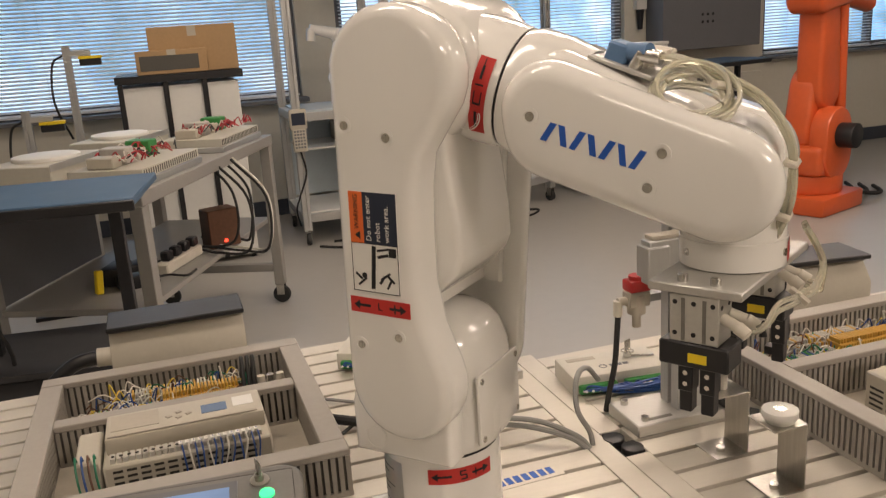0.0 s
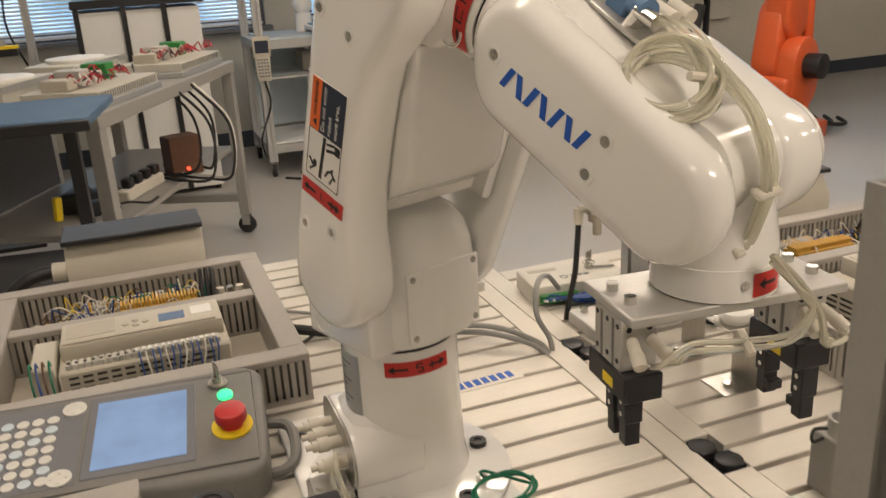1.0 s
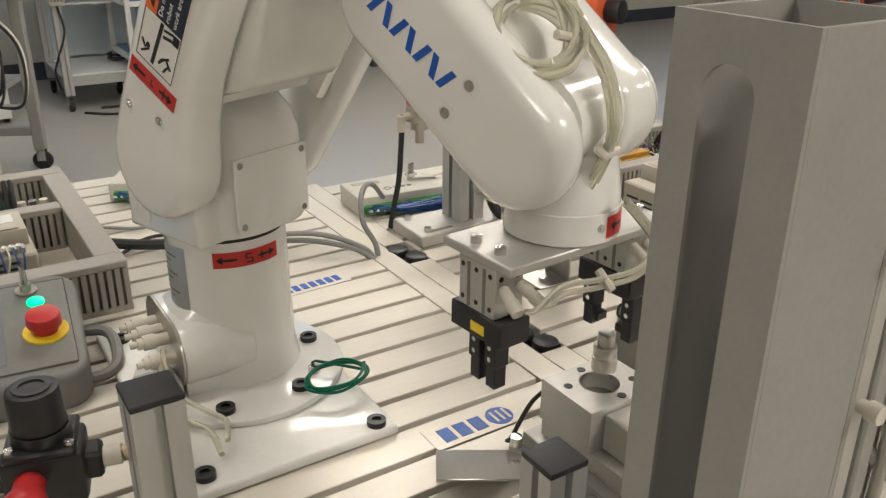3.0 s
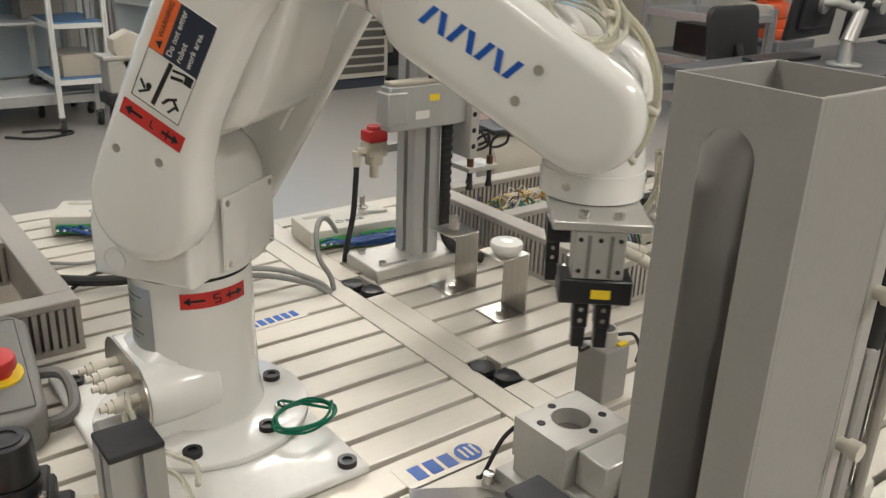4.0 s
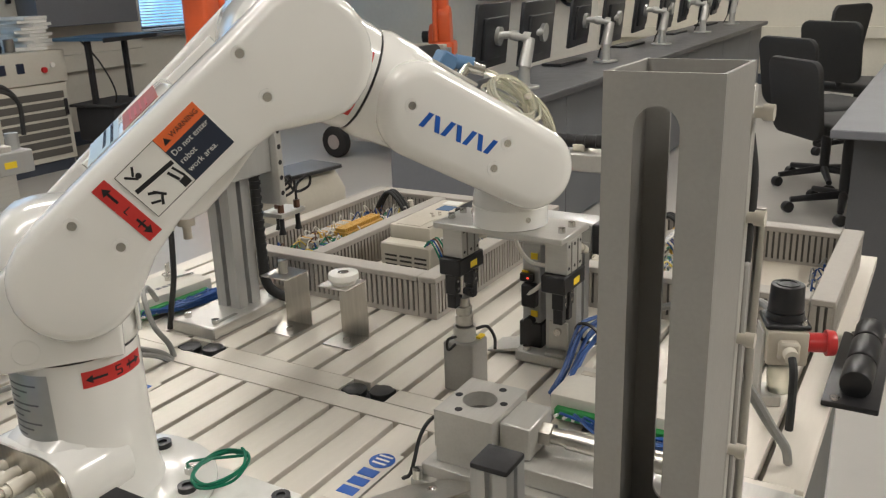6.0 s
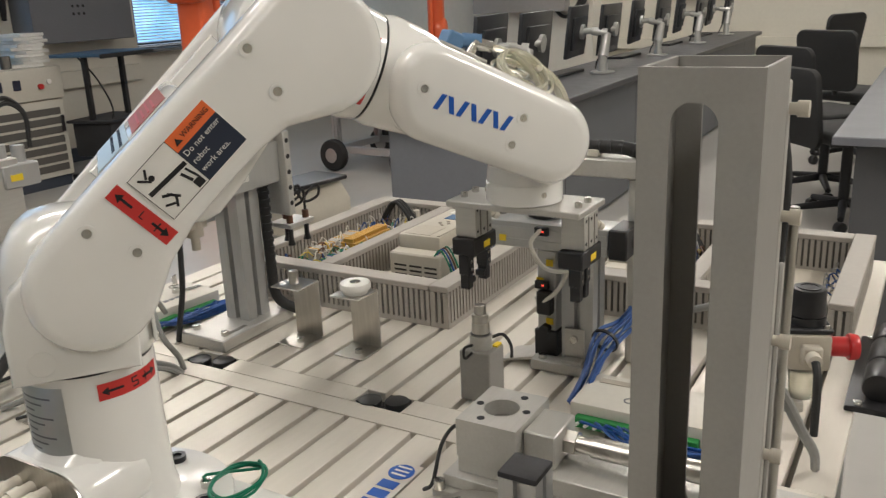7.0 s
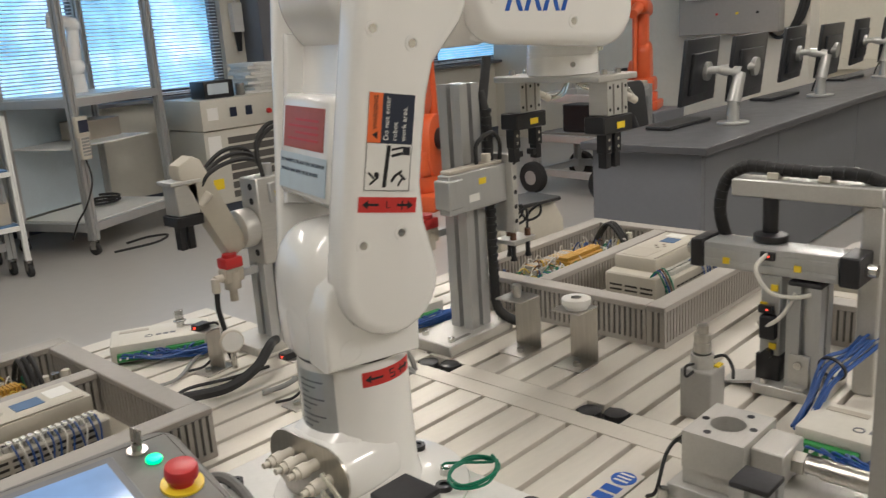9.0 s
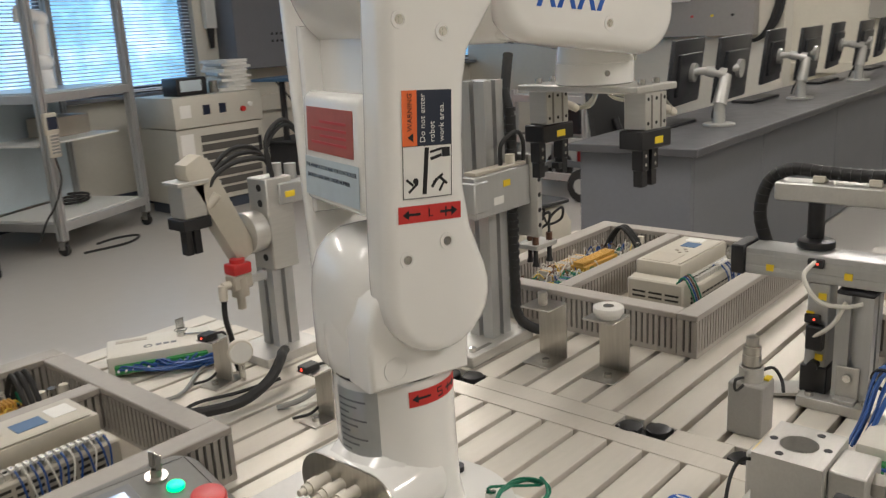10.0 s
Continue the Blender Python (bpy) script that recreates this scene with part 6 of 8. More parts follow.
def relief_valve(m, hose):
    r = thing("red_valve", m, "red-capped vacuum regulator on a grey fitting with black hose", "valve", "red-capped valves")
    b = bmesh.new()
    add_cyl(b, (0, 0, 0.0), (0, 0, 0.03), 0.014, n=18)
    span(b, -0.018, 0.018, -0.012, 0.012, 0.012, 0.036, 0.002)
    add_cyl(b, (0, 0, -0.022), (0, 0, 0.0), 0.007, n=14)
    part("valve_body", b, M_PLCD, r, "grey metal body")
    c = bmesh.new()
    span(c, -0.017, 0.017, -0.014, 0.014, 0.036, 0.054, 0.003, 2)
    add_cyl(c, (0, 0, 0.054), (0, 0, 0.060), 0.012, n=20)
    part("red_cap", c, M_REDP, r, "red plastic cap")
    e = bmesh.new()
    add_cyl(e, (-0.018, 0, 0.022), (-0.032, 0, 0.022), 0.0065, n=12)
    add_cyl(e, (-0.032, 0, 0.024), (-0.032, 0, 0.0), 0.007, n=12)
    part("elbow", e, M_FIT, r, "ivory elbow")
    part("hose", tb(hose, 0.0045, 8), M_RUBBER, r, "black air hose")
    part("mount", bx(0.01, 0.05, -0.006, 0.006, 0.016, 0.028), M_ALU, r)


relief_valve(pose(0.648, 1.0, TZ + 0.165), [(-0.032, 0, 0.0), (-0.034, 0.0, -0.03), (-0.036, 0.004, -0.08), (-0.042, 0.012, -0.13), (-0.044, 0.018, -0.162)])


def lift_station():
    """The upright cylinder beside a short profile, with a horizontal actuator on top and a gantry arm."""
    s = thing("transfer_unit", pose(0.795, 0.43, TZ), "pneumatic transfer unit on a short aluminium post", "transfer unit")
    part("base_plate", bx(-0.045, 0.06, -0.045, 0.05, 0.0, 0.015, 0.001), M_ALUB, s, "slotted aluminium base plate")
    for x, y in ((-0.035, 0.036), (-0.02, -0.01), (-0.03, -0.034)):
        screw(s, pose(x, y, 0.015), 0.006, 0.006)
    part("post", profile_bm(0.045, (0.0, -0.01, 0.015), (0.0, -0.01, 0.158)), M_ALU, s, "short slotted post")
    part("end_cap", bx(-0.023, 0.023, -0.033, 0.013, 0.158, 0.164, 0.0015), M_CAPBLACK, s, "black cap")
    a = bmesh.new()
    span(a, -0.042, -0.0235, -0.022, 0.006, 0.0152, 0.02, 0.0008)
    span(a, -0.0275, -0.0235, -0.022, 0.006, 0.02, 0.062, 0.0008)
    part("angle_bracket", a, M_ALUB, s, "bolted angle bracket")
    screw(s, Matrix.Translation((-0.0275, -0.008, 0.048)) @ pose(0, 0, 0, 0, -90, 0), 0.0055, 0.005)
    c = bmesh.new()
    span(c, -0.020, 0.018, 0.022, 0.050, 0.03, 0.168, 0.002)
    part("lift_cylinder", c, M_ALU, s, "upright guided cylinder")
    part("cylinder_foot", bx(-0.023, 0.021, 0.019, 0.054, 0.012, 0.052, 0.002), M_BLACK, s, "black cylinder foot")
    part("valve_box", bx(-0.034, -0.0205, 0.024, 0.046, 0.078, 0.112, 0.002), M_BLACK, s, "black flow control valve")
    ft = bmesh.new()
    add_box(ft, (-0.01, 0.075, 0.006), (0.05, 0.05, 0.004), pose(0, 0, 0, -14, 0, 0))
    part("foot_plate", ft, M_ALUB, s, "tilted foot plate")
    h = bmesh.new()
    span(h, -0.022, 0.03, -0.052, 0.135, 0.168, 0.205, 0.003, 2)
    for z in (0.178, 0.194):
        span(h, -0.0235, 0.0, -0.05, 0.133, z - 0.003, z + 0.003)
    part("cross_cylinder", h, M_ALU, s, "horizontal slotted cylinder")
    part("cylinder_cap", bx(-0.024, 0.032, 0.1355, 0.155, 0.166, 0.207, 0.002), M_BLACK, s, "black end cap")
    part("cylinder_cap", bx(-0.024, 0.032, -0.078, -0.0525, 0.166, 0.207, 0.002), M_BLACK, s, "black end cap")
    for y in (0.155, -0.092):
        q = bmesh.new()
        add_cyl(q, (0.004, y, 0.186), (0.004, y + 0.014, 0.186), 0.009, n=14)
        part("port_fitting", q, M_CHROME, s, "hexagon port fitting")
    d = bmesh.new()
    add_cyl(d, (0.02, 0.055, 0.2055), (0.02, 0.055, 0.216), 0.024, n=30, bev=0.002)
    add_cyl(d, (0.03, 0.06, 0.216), (0.03, 0.06, 0.265), 0.011, n=20)
    part("rotary_flange", d, M_BLACK, s, "black rotary flange and column")
    arm = bmesh.new()
    span(arm, 0.02, 0.062, -0.088, 0.115, 0.265, 0.290, 0.002)
    part("gantry_arm", arm, M_ALUB, s, "pale gantry arm")
    part("gantry_leg", bx(0.028, 0.058, -0.088, -0.061, 0.0, 0.2645, 0.002), M_ALUB, s, "pale gantry leg")
    sl = [(0.03, 0.122, 0.19), (0.035, 0.138, 0.24), (0.04, 0.13, 0.285), (0.042, 0.1, 0.305), (0.042, 0.05, 0.303), (0.042, 0.0, 0.302), (0.042, -0.06, 0.301), (0.05, -0.12, 0.27)]
    part("sleeved_cable", tb(sl, 0.0088, 10), M_RUBBER, s, "black corrugated cable sleeve")
    rb = bmesh.new()
    path = smooth_path(sl, 8)
    for a_, b_ in zip(path[:-1:2], path[1::2]):
        add_cyl(rb, a_, a_ + (b_ - a_) * 0.6, 0.0098, n=10)
    tagged(part("sleeve_ribs", rb, M_BLACK, s, "ribs of the sleeve"), kind="stuff")
    for y in (0.06, -0.01):
        part("cable_clip", bx(0.03, 0.055, y - 0.008, y + 0.008, 0.2905, 0.300, 0.001), M_FIT, s, "ivory cable clip")
    for z, y in ((0.062, 0.03), (0.120, 0.044), (0.147, 0.03), (0.176, 0.1), (0.178, 0.0)):
        part("tag", bx(-0.0242, -0.0226, y - 0.005, y + 0.005, z, z + 0.009), M_YELLOW, s, "yellow tag", False)
    for z in (0.114, 0.19):
        part("position_switch", bx(-0.029, -0.0225, 0.03, 0.05, z, z + 0.012, 0.001), M_BLACK, s, "small black reed switch")
        part("red_light", bx(-0.0294, -0.0291, 0.036, 0.0385, z + 0.005, z + 0.007), M_REDLED, s, "tiny lit red lamp", False)
    part("air_tube", tb([(-0.026, 0.04, 0.2), (-0.04, 0.05, 0.18), (-0.04, 0.03, 0.15), (-0.032, 0.0, 0.145), (-0.024, -0.02, 0.15)], 0.003, 7), M_WHITEW, s, "pale air tube")
    part("air_tube", tb([(-0.026, 0.0, 0.15), (-0.036, 0.012, 0.12), (-0.03, 0.04, 0.095), (-0.024, 0.05, 0.1)], 0.003, 7), M_WHITEW, s, "pale air tube")
    part("elbow_fitting", cy((-0.022, 0.035, 0.056), (-0.034, 0.035, 0.056), 0.007, n=12), M_BLACK, s, "black elbow fitting")


lift_station()


def tilt_station():
    """The back unit: a leaning pale arm with a small gripper, on a post."""
    s = thing("swivel_unit", pose(0.49, 1.245, TZ), "pale swivel arm unit with a small black gripper", "swivel unit")
    part("base_plate", bx(-0.07, 0.05, -0.05, 0.05, 0.0, 0.016, 0.001), M_ALUB, s, "aluminium base plate")
    part("post", profile_bm(0.042, (0, 0, 0.016), (0, 0, 0.2)), M_ALU, s, "short aluminium post")
    part("mount_plate", bx(-0.022, 0.03, -0.03, 0.02, 0.15, 0.30, 0.002), M_ALUB, s, "drilled mounting plate")
    for z in (0.17, 0.26, 0.285):
        part("plate_hole", cy((-0.0225, -0.01, z), (-0.0215, -0.01, z), 0.006, n=14), M_INK, s)
    d = bmesh.new()
    add_cyl(d, (-0.024, 0.0, 0.215), (-0.052, 0.0, 0.215), 0.034, n=36, bev=0.002)
    part("rotary_disc", d, M_ALUB, s, "round rotary table")
    a = bmesh.new()
    add_slab(a, [(-0.02, -0.035), (0.02, -0.035), (0.024, 0.135), (0.014, 0.148), (-0.014, 0.148), (-0.022, 0.135)], -0.02, 0.012, 0.003, 2, Matrix.Translation((-0.076, 0.0, 0.215)) @ pose(0, 0, 0, 0, -26, 0))
    part("swivel_arm", a, M_PLC, s, "leaning pale painted arm")
    g = bmesh.new()
    span(g, -0.165, -0.125, -0.02, 0.02, 0.262, 0.312, 0.002)
    span(g, -0.172, -0.118, -0.022, 0.022, 0.312, 0.318, 0.001)
    part("gripper_body", g, M_ALUB, s, "small aluminium gripper")
    part("jaw_block", bx(-0.17, -0.122, -0.022, 0.022, 0.245, 0.262, 0.001), M_BLACK, s, "black jaw block")
    for x in (-0.155, -0.14):
        part("finger", bx(x - 0.006, x + 0.006, -0.008, 0.008, 0.205, 0.245, 0.001), M_BLACK, s, "black finger")
    part("link", bx(-0.125, -0.09, -0.012, 0.012, 0.288, 0.31, 0.001), M_ALUB, s)
    for k in range(3):
        part("hose", tb([(-0.124, -0.012 + 0.01 * k, 0.285), (-0.105, -0.02 + 0.01 * k, 0.32), (-0.06, -0.02 + 0.01 * k, 0.335 + 0.008 * k), (-0.01, -0.015 + 0.01 * k, 0.33 + 0.008 * k), (0.02, 0.0, 0.3)], 0.0038, 7), M_RUBBER, s, "black hose")
    for k in range(2):
        part("loop_hose", tb([(0.0, -0.02, 0.3), (-0.005, -0.02, 0.35 + 0.01 * k), (0.03, -0.02, 0.38 + 0.008 * k), (0.06, -0.02, 0.36), (0.06, -0.02, 0.31)], 0.0038, 7), M_RUBBER, s, "black hose loop")
    for k in range(2):
        part("hose_fitting", cy((-0.122, -0.016 + 0.018 * k, 0.275), (-0.108, -0.024 + 0.018 * k, 0.292), 0.007, n=12), M_FIT, s, "ivory fitting")
    v = bmesh.new()
    span(v, 0.0, 0.06, -0.035, 0.02, 0.255, 0.29, 0.002)
    add_cyl(v, (0.015, -0.01, 0.29), (0.015, -0.01, 0.32), 0.01, n=14)
    add_cyl(v, (0.045, -0.01, 0.29), (0.045, -0.01, 0.315), 0.01, n=14)
    part("valve_block", v, M_ALU, s, "grey valve block")
    part("tag", bx(0.01, 0.03, -0.0356, -0.0351, 0.266, 0.276), M_YELLOW, s, "yellow tag", False)


tilt_station()
relief_valve(pose(0.405, 1.225, TZ + 0.125), [(-0.032, 0, 0.0), (-0.033, 0.0, -0.03), (-0.026, 0.0, -0.07), (-0.024, 0.0, -0.1), (-0.02, 0.0, -0.12)])


def sensor_bracket(x, y, turn):
    b = thing("sensor_bracket", pose(x, y, TZ, 0, 0, turn), "bent steel sensor bracket with black cables on the bench", "sensor bracket", "sensor brackets")
    q = bmesh.new()
    span(q, -0.03, 0.03, -0.018, 0.018, 0, 0.003, 0.0006)
    span(q, 0.005, 0.008, -0.018, 0.018, 0.003, 0.075, 0.0006)
    span(q, -0.025, 0.008, -0.018, 0.018, 0.075, 0.078, 0.0006)
    part("bracket", q, M_STEEL, b)
    part("sensor", bx(-0.03, -0.005, -0.009, 0.009, 0.078, 0.088, 0.001), M_BLACK, b, "small black sensor")
    part("sensor_light", bx(-0.0304, -0.0298, -0.0015, 0.0015, 0.082, 0.085), M_REDLED, b, "tiny lit red lamp", False)
    screw(b, pose(-0.014, 0, 0.003), 0.0055, 0.005)
    part("sensor_cable", tb([(-0.005, 0, 0.083), (0.018, 0.0, 0.075), (0.022, 0.004, 0.04), (0.0, 0.02, 0.006), (-0.03, 0.03, 0.004)], 0.0022, 6), M_RUBBER, b, "black sensor lead")


sensor_bracket(0.345, 1.215, 10)
sensor_bracket(0.352, 0.985, 0)


def gauge():
    bm = cy((0, 0.0, 0), (0, -0.012, 0), 0.02, n=28, bev=0.002)
    g = solo("pressure_gauge", bm, M_FIT, "small round pressure gauge with a pale dial", "gauge", m=pose(0.372, 1.20, TZ + 0.048, 0, 0, -20))
    part("dial", cy((0, -0.0122, 0), (0, -0.0128, 0), 0.017, n=28), M_LWHITE, g, "white dial")
    part("stem", cy((0, -0.006, -0.02), (0, -0.006, -0.048), 0.005, n=12), M_CHROME, g)


gauge()


def floor_cables():
    c = thing("cable_run", pose(0, 0, TZ), "black sleeved cable run across the bench", "cable")
    part("sleeve", tb([(0.19, 1.17, 0.012), (0.25, 1.12, 0.014), (0.30, 1.10, 0.016), (0.35, 1.10, 0.03), (0.39, 1.12, 0.045), (0.43, 1.17, 0.03), (0.46, 1.20, 0.02)], 0.008, 9), M_RUBBER, c, "black corrugated sleeve")
    part("cable", tb([(0.2, 1.12, 0.005), (0.26, 1.17, 0.006), (0.33, 1.15, 0.006), (0.40, 1.14, 0.005)], 0.003, 6), M_RUBBER, c)
    part("cable", tb([(0.2, 1.26, 0.005), (0.27, 1.22, 0.005), (0.35, 1.28, 0.006), (0.42, 1.3, 0.005)], 0.003, 6), M_GREYW, c)


floor_cables()


def blue_wiring():
    c = thing("blue_wire_bundle", pose(0, 0, TZ), "bundle of blue wires arching over the bench", "wires")
    rng = random.Random(31)
    for k in range(12):
        d, e = rng.uniform(-0.012, 0.012), rng.uniform(-0.01, 0.012)
        part("wire", tb([(0.66 + d, 0.375 + e, 0.012), (0.70 + d, 0.372 + e, 0.03 + abs(d)), (0.745 + d, 0.37 + e, 0.062 + e), (0.80 + d, 0.355 + e, 0.078 + d), (0.87 + d, 0.345 + e, 0.085 + e), (0.96, 0.35 + e, 0.07 + d), (1.04 + d, 0.37 + e, 0.035)], 0.0019, 6, 5), M_BLUEW, c, "blue wire")
    tie = bmesh.new()
    add_ring(tie, (0, 0, 0), 0.019, 0.0165, 0.004, 20)
    part("cable_tie", tie, M_BLACK, c, "black cable tie", True, pose(0.745, 0.371, 0.062, 0, 68, -8))


blue_wiring()


def black_hinge():
    h = thing("cover_hinge", pose(0.93, 0.055, TZ), "black plastic hinge block bolted on the bench", "hinge")
    part("hinge_plate", bx(-0.13, 0.11, -0.035, 0.03, 0.0, 0.008, 0.002, 2), M_BLACK, h, "black base plate")
    for x0, x1 in ((-0.105, -0.045), (-0.04, 0.03), (0.035, 0.09)):
        part("knuckle", cy((x0, -0.005, 0.024), (x1, -0.005, 0.024), 0.019, n=24, bev=0.003), M_BLACK, h, "black hinge knuckle")
    for x in (-0.12, 0.1):
        screw(h, pose(x, 0.015, 0.008), 0.006, 0.003)


black_hinge()


# ---- things round the room ----
def castor(parent, x, y, r=0.04):
    c = bmesh.new()
    add_cyl(c, (x - 0.014, y, r), (x + 0.014, y, r), r, n=20, bev=0.004)
    part("castor", c, M_RUBBER, parent, "rubber castor wheel")
    f = bmesh.new()
    span(f, x - 0.02, x - 0.016, y - 0.02, y + 0.02, r, 2 * r + 0.02)
    span(f, x + 0.016, x + 0.02, y - 0.02, y + 0.02, r, 2 * r + 0.02)
    span(f, x - 0.02, x + 0.02, y - 0.02, y + 0.02, 2 * r + 0.016, 2 * r + 0.022)
    part("castor_fork", f, M_CHROME, parent)


def frame_bars(parent, W, D, levels, H, w, z0=0.1, material=None, name="post"):
    for x in (-W / 2, W / 2):
        for y in (-D / 2, D / 2):
            part(name, profile_bm(w, (x, y, z0), (x, y, H)), material or M_ALU, parent)
    for z in levels:
        for y in (-D / 2, D / 2):
            part("rail", bx(-W / 2 + w / 2, W / 2 - w / 2, y - w / 2, y + w / 2, z - w / 2, z + w / 2, 0.002), material or M_ALU, parent)
        for x in (-W / 2, W / 2):
            part("rail", bx(x - w / 2, x + w / 2, -D / 2 + w / 2, D / 2 - w / 2, z - w / 2, z + w / 2, 0.002), material or M_ALU, parent)


def hand_pendant(parent, x, y, z):
    b = bmesh.new()
    span(b, x - 0.055, x + 0.055, y - 0.02, y + 0.012, z - 0.02, z + 0.11, 0.012, 2)
    span(b, x - 0.045, x + 0.045, y - 0.02, y + 0.01, z - 0.16, z - 0.01, 0.012, 2)
    p = part("hand_unit", b, M_PLC, parent, "ivory hand pendant hanging on the frame")
    part("hand_screen", bx(x - 0.042, x + 0.042, y - 0.0215, y - 0.0205, z + 0.01, z + 0.085), M_NAVY, p, "dark display", False)
    k = bmesh.new()
    for i in range(4):
        for j in range(6):
            span(k, x - 0.034 + i * 0.018, x - 0.022 + i * 0.018, y - 0.0216, y - 0.0204, z - 0.135 + j * 0.02, z - 0.123 + j * 0.02)
    tagged(part("hand_keys", k, M_DESKP, p, "grey keys", False), kind="stuff")
    part("hand_cable", tb([(x, y, z - 0.16), (x + 0.02, y, z - 0.3), (x - 0.03, y + 0.03, z - 0.45), (x - 0.05, y + 0.1, z - 0.55), (x - 0.02, y + 0.2, z - 0.68)], 0.006, 7), M_RUBBER, p, "black cable")


def small_arm(parent, x, y, z, s=1.0):
    a = bmesh.new()
    add_cyl(a, (x, y, z), (x, y, z + 0.12 * s), 0.06 * s, 0.05 * s, n=24)
    add_ball(a, (x, y, z + 0.17 * s), 0.065 * s)
    add_cyl(a, (x, y, z + 0.17 * s), (x + 0.03 * s, y, z + 0.42 * s), 0.05 * s, 0.04 * s, n=24)
    add_ball(a, (x + 0.03 * s, y, z + 0.44 * s), 0.055 * s)
    add_cyl(a, (x + 0.03 * s, y, z + 0.45 * s), (x - 0.16 * s, y, z + 0.5 * s), 0.042 * s, 0.03 * s, n=20)
    add_cyl(a, (x - 0.15 * s, y, z + 0.5 * s), (x - 0.16 * s, y, z + 0.42 * s), 0.03 * s, n=20)
    part("small_arm", a, M_WHITE, parent, "small white robot arm inside the frame")


def robot_trolley(m, W, D, H, deck, low, label, seed):
    t = thing("robot_trolley", m, label, "robot trolley", "robot trolleys")
    rng = random.Random(seed)
    frame_bars(t, W, D, (low, deck, H - 0.02), H, 0.052)
    part("deck", bx(-W / 2 + 0.02, W / 2 - 0.02, -D / 2 + 0.02, D / 2 - 0.02, deck + 0.0235, deck + 0.038), M_BLUEL, t, "pale deck board", False)
    part("shelf", bx(-W / 2 + 0.02, W / 2 - 0.02, -D / 2 + 0.02, D / 2 - 0.02, low + 0.0235, low + 0.035), M_PANEL, t, "white lower board", False)
    part("mid_shelf", bx(-W / 2 + 0.03, W / 2 - 0.03, -D / 2 + 0.1, D / 2 - 0.02, (low + deck) / 2 + 0.1, (low + deck) / 2 + 0.112), M_PANEL, t, "white middle shelf", False)
    part("back_panel", bx(-W / 2 + 0.03, W / 2 - 0.03, D / 2 - 0.012, D / 2 - 0.006, low + 0.05, deck - 0.03), M_BLUEL, t, "pale panel", False)
    for x in (-W / 2, W / 2):
        for y in (-D / 2, D / 2):
            castor(t, x, y)
    small_arm(t, 0.05, 0.05, deck + 0.038, 1.0)
    hand_pendant(t, -W / 2 + 0.0, -D / 2 - 0.045, 0.78)
    part("cable_coil", tb([(0.12 + 0.11 * math.cos(a * 0.55), 0.05 + 0.09 * math.sin(a * 0.55), low + 0.045 + 0.002 * a) for a in range(26)], 0.009, 7, 2), M_RUBBER, t, "coiled black cable")
    part("controller_box", bx(0.0, W / 2 - 0.08, 0.0, D / 2 - 0.06, (low + deck) / 2 + 0.112, (low + deck) / 2 + 0.24, 0.004), M_PLCD, t, "grey control box")
    part("floor_cable", tb([(-W / 2 + 0.05, -D / 2 - 0.1, 0.008), (-0.1, -D / 2 - 0.22, 0.008), (0.1, -D / 2 - 0.16, 0.008), (0.02, -D / 2 - 0.05, 0.008), (-0.15, -D / 2 - 0.02, 0.008)], 0.008, 7), M_RUBBER, t, "black cable on the floor")
    return t


robot_trolley(pose(1.13, 5.62, 0, 0, 0, 0), 0.62, 0.6, 2.1, 0.83, 0.18, "aluminium frame trolley with white robot and blue shelves", 1)
robot_trolley(pose(2.22, 5.754, 0, 0, 0, 24), 0.84, 0.58, 2.1, 0.97, 0.18, "aluminium frame trolley with a white robot inside", 2)


def shelf_trolley():
    t = thing("shelf_trolley", pose(1.33, 5.42, 0), "white framed trolley with blue shelves", "trolley")
    frame_bars(t, 0.3, 0.5, (0.3, 0.62, 0.9), 0.95, 0.028, 0.1, M_PANEL)
    for z in (0.3, 0.62, 0.9):
        part("shelf", bx(-0.14, 0.14, -0.24, 0.24, z + 0.0142, z + 0.022), M_BLUESHELF, t, "blue shelf", False)
    for x in (-0.15, 0.15):
        for y in (-0.25, 0.25):
            castor(t, x, y)
    part("grey_unit", bx(-0.1, 0.12, -0.2, 0.1, 0.322, 0.45, 0.004), M_PLCD, t, "grey instrument")


shelf_trolley()


def tool_cart():
    t = thing("equipment_cart", pose(-0.084, 3.705, 0, 0, 0, 65), "grey metal cart with wired training boards on top", "cart")
    W, D, H = 1.45, 0.66, 0.87
    for x in (-W / 2 + 0.03, W / 2 - 0.03):
        for y in (-D / 2 + 0.03, D / 2 - 0.03):
            part("leg", bx(x - 0.025, x + 0.025, y - 0.025, y + 0.025, 0.1, H - 0.05, 0.003), M_TOWER, t)
            castor(t, x, y, 0.045)
    part("top", bx(-W / 2, W / 2, -D / 2, D / 2, H - 0.05, H, 0.003), M_TOWER, t, "grey metal top")
    part("lower_shelf", bx(-W / 2 + 0.02, W / 2 - 0.02, -D / 2 + 0.055, D / 2 - 0.055, 0.43, 0.455, 0.003), M_TOWER, t, "grey lower shelf")
    part("end_bar", bx(W / 2 - 0.05, W / 2 - 0.01, -D / 2 + 0.056, D / 2 - 0.056, 0.17, 0.21, 0.003), M_TOWER, t, "grey end bar")
    part("back_panel", bx(-W / 2 + 0.06, 0.05, D / 2 - 0.045, D / 2 - 0.03, 0.456, H - 0.051, 0.002), M_DESKP, t, "dark grey back panel")
    return t


tool_cart()
CART = pose(-0.084, 3.705, 0.87, 0, 0, 65)


